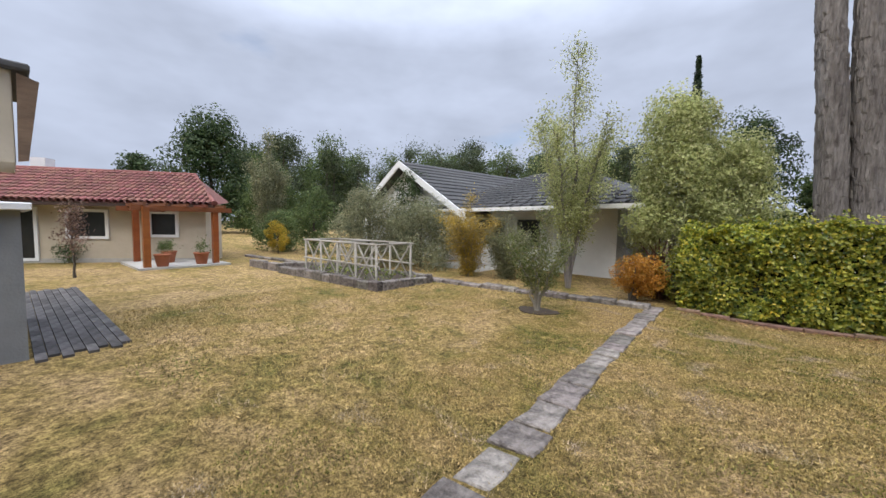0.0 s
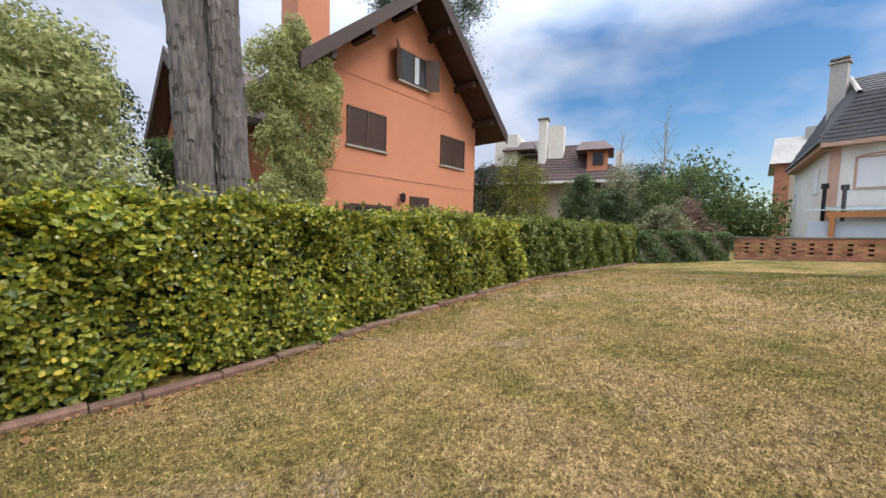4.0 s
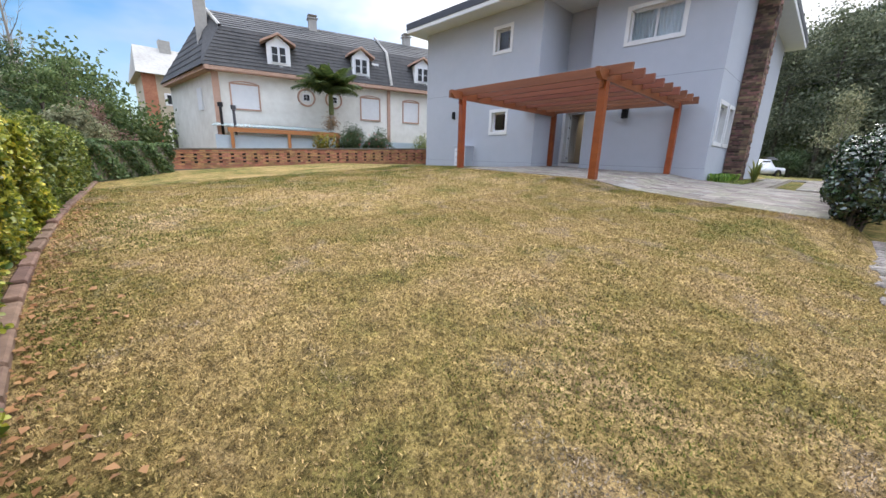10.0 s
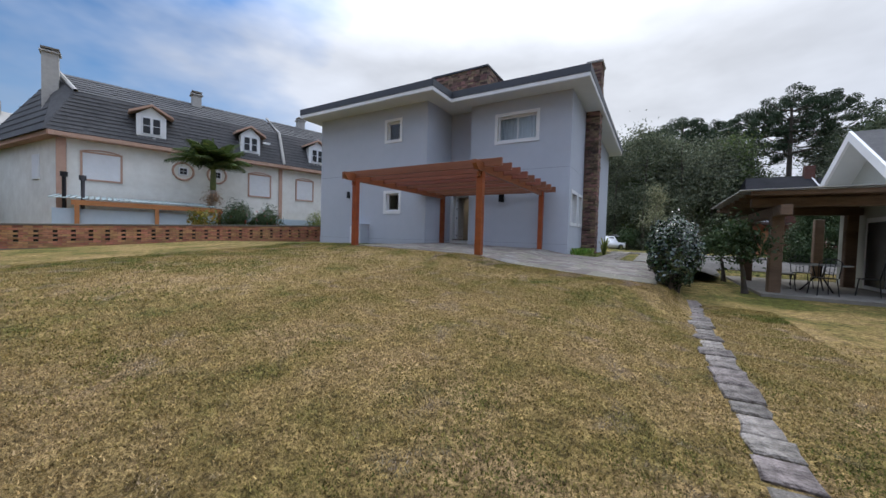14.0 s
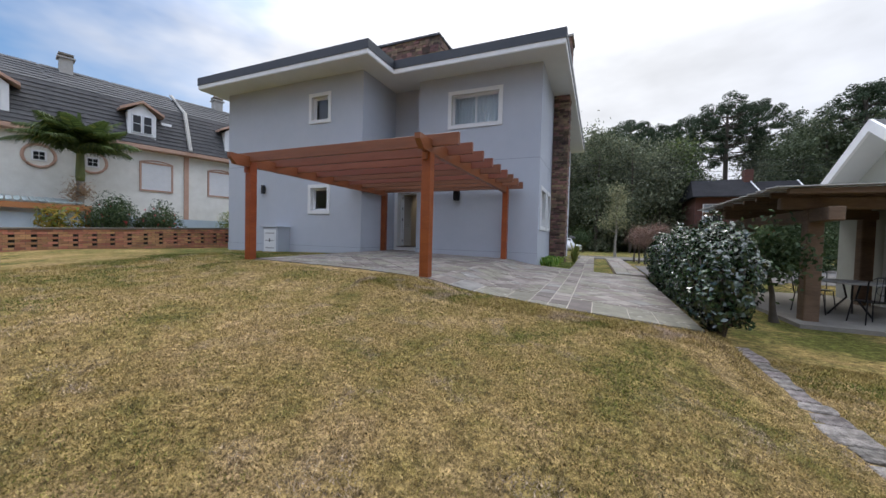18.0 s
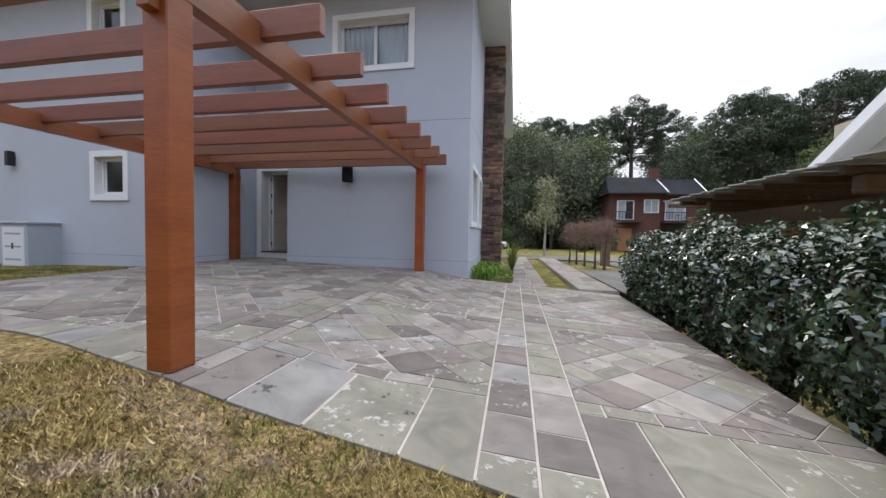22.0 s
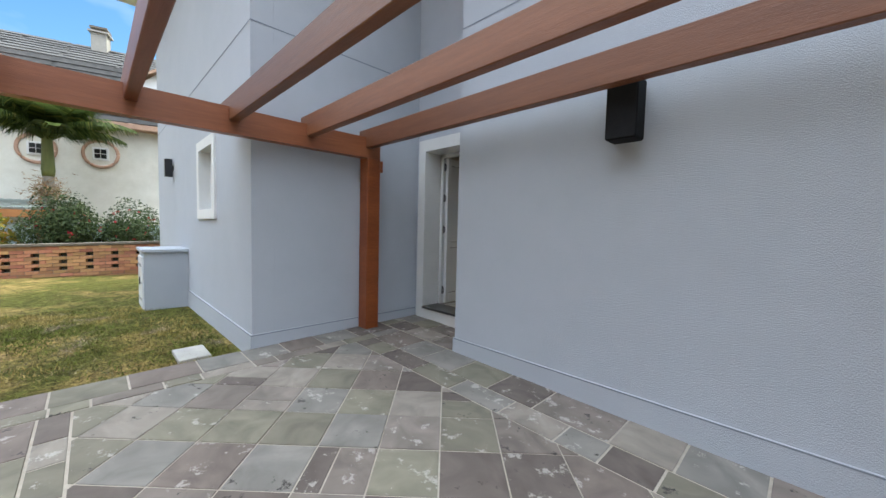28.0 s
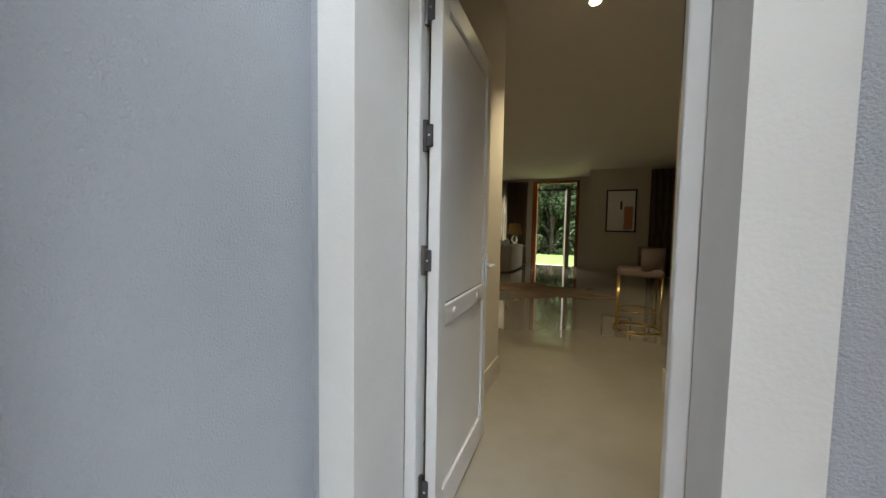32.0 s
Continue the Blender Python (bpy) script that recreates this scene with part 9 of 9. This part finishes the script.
WHM = Matrix.Translation((-9.6, 13.3, 0)) @ Matrix.Rotation(math.atan2(wdir.y, wdir.x), 4, "Z")
part("porch_pier", box(7.15, 7.45, 0.3, 0.6, -1.4, 1.15), CONCRETE, wh, "grey rendered pier").matrix_local = WHM
part("porch_wall", box(6.85, 9.2, 3.0, 3.2, -1.4, 1.1), WHITE, wh).matrix_local = WHM
part("porch_window", box(7.0, 7.9, 2.94, 3.0, -0.4, 0.8), GLASS, wh).matrix_local = WHM
part("pool_edge", box(7.0, 9.0, 1.6, 1.8, -1.35, -0.75), mat("pool_blue", (0.10, 0.35, 0.55), (0.14, 0.42, 0.62), 0.4), wh, "blue painted low wall").matrix_local = WHM
part("porch_floor", box(0.5, 8.2, -2.2, -0.03, -1.3, -1.0), CONCRETE, wh).matrix_local = WHM
WHR = Matrix.Translation((-9.7, 12.5, 0)) @ Matrix.Rotation(math.atan2(-1.3, 7.4), 4, "Z")
main = thing("white_house_roof", "grey tiled roof of the low white house", "roof", WHR)
courses("roof_tiles", -1.0, 8.0, -0.5, 1.15, 4.6, 2.95, 14, 1.2, 3.6, ROOF_G, main, 0.4)
bm = bmesh.new()
vv = [bm.verts.new(q) for q in ((-1.0, -0.5, 1.12), (8.0, -0.5, 1.12), (3.6, 4.6, 2.91), (1.2, 4.6, 2.91), (8.0, 9.5, 1.12), (-1.0, 9.5, 1.12))]
for q in ((0, 1, 2, 3), (1, 4, 2), (2, 4, 5, 3), (0, 3, 5), (0, 5, 4, 1)):
    bm.faces.new([vv[i] for i in q])
part("roof", bm, ROOF_G, main)
part("gutter", box(-1.0, 8.0, -0.6, -0.5, 1.02, 1.14), WHITE, main)
gb = thing("white_gable_roof", "steep grey gable roof with white barge boards", "roof", Matrix.Translation((-12.3, 12.9, -0.38)) @ Matrix.Rotation(math.atan2(-0.8, 4.2), 4, "Z"))
for sgn in (-1, 1):
    bm = bmesh.new()
    vv = [bm.verts.new((sgn * q, yy, zz + o)) for yy in (-0.5, 9) for q, zz in ((0, 3.65), (4.5, 1.2)) for o in (0, 0.12)]
    for q in ((0, 1, 3, 2), (6, 7, 5, 4), (0, 2, 6, 4), (1, 5, 7, 3), (0, 4, 5, 1), (2, 3, 7, 6)):
        bm.faces.new([vv[i] for i in q])
    bmesh.ops.recalc_face_normals(bm, faces=bm.faces)
    part("roof_slope", bm, ROOF_G, gb)
    bm = bmesh.new()
    vv = [bm.verts.new((sgn * q, yy, zz + o)) for yy in (-0.56, -0.5) for q, zz in ((0, 3.65), (4.55, 1.17)) for o in (-0.16, 0.14)]
    for q in ((0, 1, 3, 2), (6, 7, 5, 4), (0, 2, 6, 4), (1, 5, 7, 3), (0, 4, 5, 1), (2, 3, 7, 6)):
        bm.faces.new([vv[i] for i in q])
    bmesh.ops.recalc_face_normals(bm, faces=bm.faces)
    part("barge_board", bm, WHITE, gb)
verts, faces = [], []
for sgn in (-1, 1):
    for k in range(13):
        u0, u1 = k / 13, (k + 1.1) / 13
        o = len(verts)
        for yy in (-0.48, 9.0):
            for u, lift in ((u0, 0.13), (u1, 0.17), (u1, 0.12)):
                verts.append((sgn * 4.5 * u, yy, 3.65 - 2.45 * u + lift))
        faces += [(o, o + 1, o + 4, o + 3), (o + 1, o + 2, o + 5, o + 4)]
tagged(link_mesh("roof_tiles", verts, faces, ROOF_G, gb), kind="stuff")
bm = bmesh.new()
tri = [(-4.2, 1.2), (4.2, 1.2), (0, 3.6)]
lo = [bm.verts.new((a, 0.0, b)) for a, b in tri]
hi = [bm.verts.new((a, 0.3, b)) for a, b in tri]
bm.faces.new(lo), bm.faces.new(hi[::-1])
for i in range(3):
    bm.faces.new((lo[i], lo[(i + 1) % 3], hi[(i + 1) % 3], hi[i]))
bmesh.ops.recalc_face_normals(bm, faces=bm.faces)
part("gable", bm, WHITE, gb)

# ---- roofs beyond the hedge ----
def hip(x0, x1, y0, y1, z0, rx0, rx1, ry, z1):
    """A hipped or gabled roof solid over a rectangle, ridge from rx0 to rx1 at ry."""
    bm = bmesh.new()
    vv = [bm.verts.new(q) for q in ((x0, y0, z0), (x1, y0, z0), (x1, y1, z0), (x0, y1, z0), (rx0, ry, z1), (rx1, ry, z1))]
    for q in ((0, 1, 5, 4), (1, 2, 5), (2, 3, 4, 5), (3, 0, 4), (3, 2, 1, 0)):
        bm.faces.new([vv[i] for i in q])
    bmesh.ops.recalc_face_normals(bm, faces=bm.faces)
    return bm


bh = thing("beige_house", "beige house with brown hipped roofs and pale rendered chimneys", "house", Matrix.Translation((25.8, 17.9, 0)) @ Matrix.Rotation(math.atan2(-0.96, 0.28), 4, "Z"))
part("wall", box(-6.4, 5.2, 0.4, 9.0, -1.2, 4.3), BEIGE, bh)
part("roof", hip(-7.4, 6.2, -0.9, 9.6, 4.05, -2.0, 2.2, 3.6, 7.6), ROOF_B, bh, "brown tiled hipped roof")
for k in range(13):
    u = (k + 0.5) / 13
    part("tile_course", box(-7.4 + 5.4 * u, 6.2 - 4.0 * u, -0.93 + 4.5 * u, -0.85 + 4.5 * u, 4.06 + 3.55 * u, 4.16 + 3.55 * u), ROOF_B, bh)
part("eave_board", box(-7.4, 6.2, -0.96, -0.9, 3.9, 4.08), CREAM, bh)
part("tower", box(-4.3, -2.4, 1.2, 5.0, 4.6, 8.3), CREAM, bh, "cream rendered tower block")
part("tower", box(-2.4, -0.9, 2.4, 5.0, 4.6, 7.9), CREAM, bh)
part("tower_roof", hip(-3.6, -0.9, 0.6, 2.6, 6.9, -3.0, -1.4, 2.4, 7.9), ROOF_B, bh)
part("chimney", box(-0.72, -0.12, 1.3, 2.1, 4.6, 9.3), CREAM, bh, "pale stained chimney")
part("chimney", box(-0.05, 1.15, 1.9, 3.0, 4.6, 8.9), CREAM, bh, "broad pale stained chimney")
part("chimney_cap", box(-0.85, 0.0, 1.2, 2.2, 9.3, 9.42), MORTAR, bh)
part("chimney", box(5.0, 5.6, 4.0, 4.6, 4.6, 7.0), CREAM, bh)
part("dormer", box(3.1, 4.5, 0.2, 3.0, 4.9, 6.4), ORANGE, bh, "orange rendered dormer")
part("dormer_window", box(3.5, 4.2, 0.14, 0.2, 5.3, 6.2), DARKIN, bh)
part("dormer_roof", hip(2.3, 4.9, -0.4, 3.4, 6.35, 2.6, 4.2, 1.5, 7.35), ROOF_B, bh)
fh = thing("far_house", "tall beige house with a pale stone roof behind the cream one", "house")
part("wall", box(44.0, 52.0, -5.0, 4.2, -1.2, 7.0), BEIGE, fh)
part("roof", swap_xy(hip(-5.5, 4.7, 43.4, 52.5, 6.9, -5.5, 4.4, 46.5, 9.7)), CONCRETE, fh, "pale stone-coloured roof")
for z0 in (0.2, 4.3):
    hgt = 1.1 + (1.0 if z0 < 1 else 0)
    part("window_frame", box(43.94, 44.0, 1.4, 2.8, z0, z0 + hgt), WHITE, fh)
    part("pane", box(43.92, 43.941, 1.6, 2.6, z0 + 0.15, z0 + hgt - 0.15), DARKIN, fh)
part("brick_pier", box(43.85, 44.0, 3.3, 4.3, -1.2, 6.9), BRICK, fh)
part("chimney", box(46.0, 47.0, 1.5, 2.4, 9.0, 10.4), CONCRETE, fh)

# ---- across the street ----
REDBR = mat("red_brick_far", (0.075, 0.03, 0.022), (0.13, 0.055, 0.04), 0.9, 4.0, 0.3)
sh_ = thing("brick_house", "dark red-brown brick house with black roofs and an open garage", "house", Matrix.Translation((-13.7, -42.0, 0)))
part("wall", box(-0.4, 4.75, -7, 0, -0.9, 5.9), REDBR, sh_)
part("wall", box(-4.75, -0.402, -7, -0.9, -0.9, 5.7), REDBR, sh_)
BLACKROOF = mat("black_roof", (0.012, 0.012, 0.014), (0.028, 0.028, 0.032), 0.9, 5.0, 0.4, 14.0, spec=0.1)
for rx0, rx1, ry, rz, rt in ((-0.9, 5.15, 0.75, 5.72, 8.05), (-5.15, -0.902, -0.2, 5.66, 7.75)):
    bm = bmesh.new()
    vv = [bm.verts.new(q) for q in ((rx0, ry, rz), (rx1, ry, rz), (rx1 - 0.55, -3.4, rt), (rx0 + 0.1, -3.4, rt), (rx1, -8, rz), (rx0, -8, rz))]
    for q in ((0, 1, 2, 3), (1, 4, 2), (3, 2, 4, 5), (0, 3, 5), (0, 5, 4, 1)):
        bm.faces.new([vv[i] for i in q])
    part("roof", bm, BLACKROOF, sh_, "near-black roof")
    v, f = [], []
    tube(v, f, [Vector((rx0 + 0.02, ry, rz + 0.05)), Vector((rx0 + 0.12, -3.4, rt + 0.05))], [0.07, 0.07], 5)
    link_mesh("verge", v, f, WHITE, sh_, "pale roof verge")
    part("gutter", box(rx0, rx1, ry, ry + 0.08, rz - 0.08, rz + 0.04), BLACK, sh_)
part("chimney", box(-1.0, -0.2, -3.4, -2.6, 6.9, 9.0), REDBR, sh_)
# opaque pale panes with the sky's reflection put into their colour
SKYPANE = mat("sky_reflection_pane", (0.25, 0.28, 0.3), (0.4, 0.43, 0.45), 0.1)
for x0, x1, z0, z1, yy in ((2.4, 4.0, 2.95, 4.9, 0.0), (-0.1, 1.25, 3.7, 5.0, 0.0), (-3.1, -1.2, 2.95, 4.85, -0.9)):
    wn_ = new("window")
    wn_.parent = sh_
    part("window_frame", box(x0 - 0.08, x1 + 0.08, yy, yy + 0.06, z0 - 0.08, z1 + 0.08), WHITE, wn_)
    for k in (0, 1):
        h2 = (x1 - x0) / 2
        part("pane", box(x0 + k * h2 + 0.03, x0 + (k + 1) * h2 - 0.03, yy + 0.06, yy + 0.075, z0, z1), SKYPANE if k or x0 < 2 else DARKIN, wn_)
for x0, x1, y0, y1 in ((1.6, 5.0, 0.02, 1.1), (-4.7, -0.5, -0.88, 0.6)):
    part("balcony", box(x0, x1, y0, y1, 2.55, 2.78), DARKWOOD, sh_)
    part("rail", box(x0, x1, y1 - 0.08, y1 - 0.01, 3.62, 3.70), DARKWOOD, sh_)
    for k in range(int((x1 - x0) / 0.3)):
        part("baluster", box(x0 + 0.05 + k * 0.3, x0 + 0.09 + k * 0.3, y1 - 0.07, y1 - 0.02, 2.78, 3.62), DARKWOOD, sh_)
# black slab on a closed wall paints the dark inside of the garage
part("garage_opening", box(-4.3, -1.3, -0.89, -0.85, -0.6, 2.3), BLACK, sh_)
part("garage_frame", box(-4.5, -1.1, -0.9, -0.892, -0.6, 2.45), DARKWOOD, sh_)
part("entrance", box(2.5, 3.9, 0.01, 0.08, -0.6, 1.9), mat("orange_door", (0.28, 0.12, 0.05), (0.34, 0.15, 0.07), 0.6), sh_)


def car(name, label, m, paint, L, H, pickup):
    ob = thing(name, label, "car", m)
    W = 0.9
    hood = 0.52 * H
    side = [(-L / 2, 0.3), (-L / 2, hood), (-L / 2 + 0.1, hood + 0.05), (-L * 0.22, hood + 0.1), (-L * 0.10, H), (L * 0.12 if pickup else L * 0.34, H), (L * 0.20 if pickup else L * 0.46, hood + 0.08), (L / 2 - 0.05, hood + 0.05), (L / 2, hood * 0.9), (L / 2, 0.3)]
    bm = bmesh.new()
    a = [bm.verts.new((x, -W * (0.86 if z > hood + 0.2 else 1.0), z)) for x, z in side]
    b = [bm.verts.new((x, W * (0.86 if z > hood + 0.2 else 1.0), z)) for x, z in side]
    bm.faces.new(a), bm.faces.new(b[::-1])
    for i in range(len(a)):
        j = (i + 1) % len(a)
        bm.faces.new((a[i], b[i], b[j], a[j]))
    bmesh.ops.recalc_face_normals(bm, faces=bm.faces)
    bmesh.ops.bevel(bm, geom=list(bm.edges), offset=0.04, segments=2, affect="EDGES")
    part("body", bm, paint, ob, smooth=True)
    part("windscreen", prism([(-L * 0.205, -W * 0.76), (-L * 0.205, W * 0.76), (-L * 0.118, W * 0.72), (-L * 0.118, -W * 0.72)], 0, 0.01), DARKIN, ob).matrix_local = Matrix.Translation((-0.035, 0, 0)) @ Matrix(((1, 0, 0, 0), (0, 1, 0, 0), ((H - hood - 0.12) / (L * 0.105), 0, 1, hood + 0.14 + L * 0.205 * (H - hood - 0.12) / (L * 0.105)), (0, 0, 0, 1)))
    for sy in (-1, 1):
        part("side_window", box(-L * 0.08, L * 0.1, sy * W * 0.9 - 0.012, sy * W * 0.9 + 0.012, hood + 0.16, H - 0.12), DARKIN, ob)
        part("headlight", box(-L / 2 - 0.015, -L / 2 + 0.05, sy * 0.62 - 0.16, sy * 0.62 + 0.16, hood - 0.22, hood - 0.04, 0.02), CHROME, ob)
    part("grille", box(-L / 2 - 0.02, -L / 2 + 0.02, -0.42, 0.42, hood - 0.32, hood - 0.08), BLACK, ob)
    part("bumper", box(-L / 2 - 0.06, -L / 2 + 0.05, -0.86, 0.86, 0.32, 0.50, 0.03), BLACK if pickup else paint, ob)
    part("number_plate", box(-L / 2 - 0.075, -L / 2 - 0.06, -0.2, 0.2, 0.38, 0.48), WHITE, ob)
    for wx in (-L * 0.31, L * 0.31):
        for sy in (-1, 1):
            w = new("wheel")
            w.parent = ob
            w.matrix_local = pose(wx, sy * (W - 0.08), 0.34, 90, 0, 0)
            part("tyre", cyl(0.34, 0.34, -0.11, 0.11, 22), BLACK, w)
            part("rim", cyl(0.20, 0.20, -0.116, 0.116, 14), CHROME, w)
    return ob


car("pickup_truck", "red pickup truck parked before the brick house", pose(-13.2, -33.0, -0.62, 0, 0, 90), mat("red_paint", (0.26, 0.018, 0.013), (0.31, 0.025, 0.02), 0.4, 3.0, coat=0.1), 5.0, 1.78, True).matrix_world = pose(-13.6, -34.0, -0.66, 0, 0, -112)
car("white_car", "small white hatchback parked on the street", pose(4.1, -33.5, -0.62, 0, 0, 55), mat("white_car_paint", (0.62, 0.63, 0.65), (0.68, 0.69, 0.7), 0.25, 3.0, coat=0.6), 3.9, 1.5, False)
for k, (px, py) in enumerate(((-2.5, -15.9), (3.2, -17.6))):
    gp = thing("gate_pillar", "short rust-brown pillar beside the drive", "pillar", Matrix.Translation((px, py, -0.55)))
    part("shaft", box(-0.17, 0.17, -0.17, 0.17, -0.1, 1.25, 0.01), OLDWOOD, gp)
    part("cap", box(-0.2, 0.2, -0.2, 0.2, 1.25, 1.32, 0.01), CONCRETE, gp)
for k in range(4):
    z = 6.0 + 0.45 * k
    w = thing("power_line", "thin overhead wire along the street", "wire", None, "street wires")
    rod("wire", [(-70 + 10 * i, -32.0, z + 0.5 * math.cos(i * 0.9)) for i in range(13)], 0.012, BLACK, w, 4)
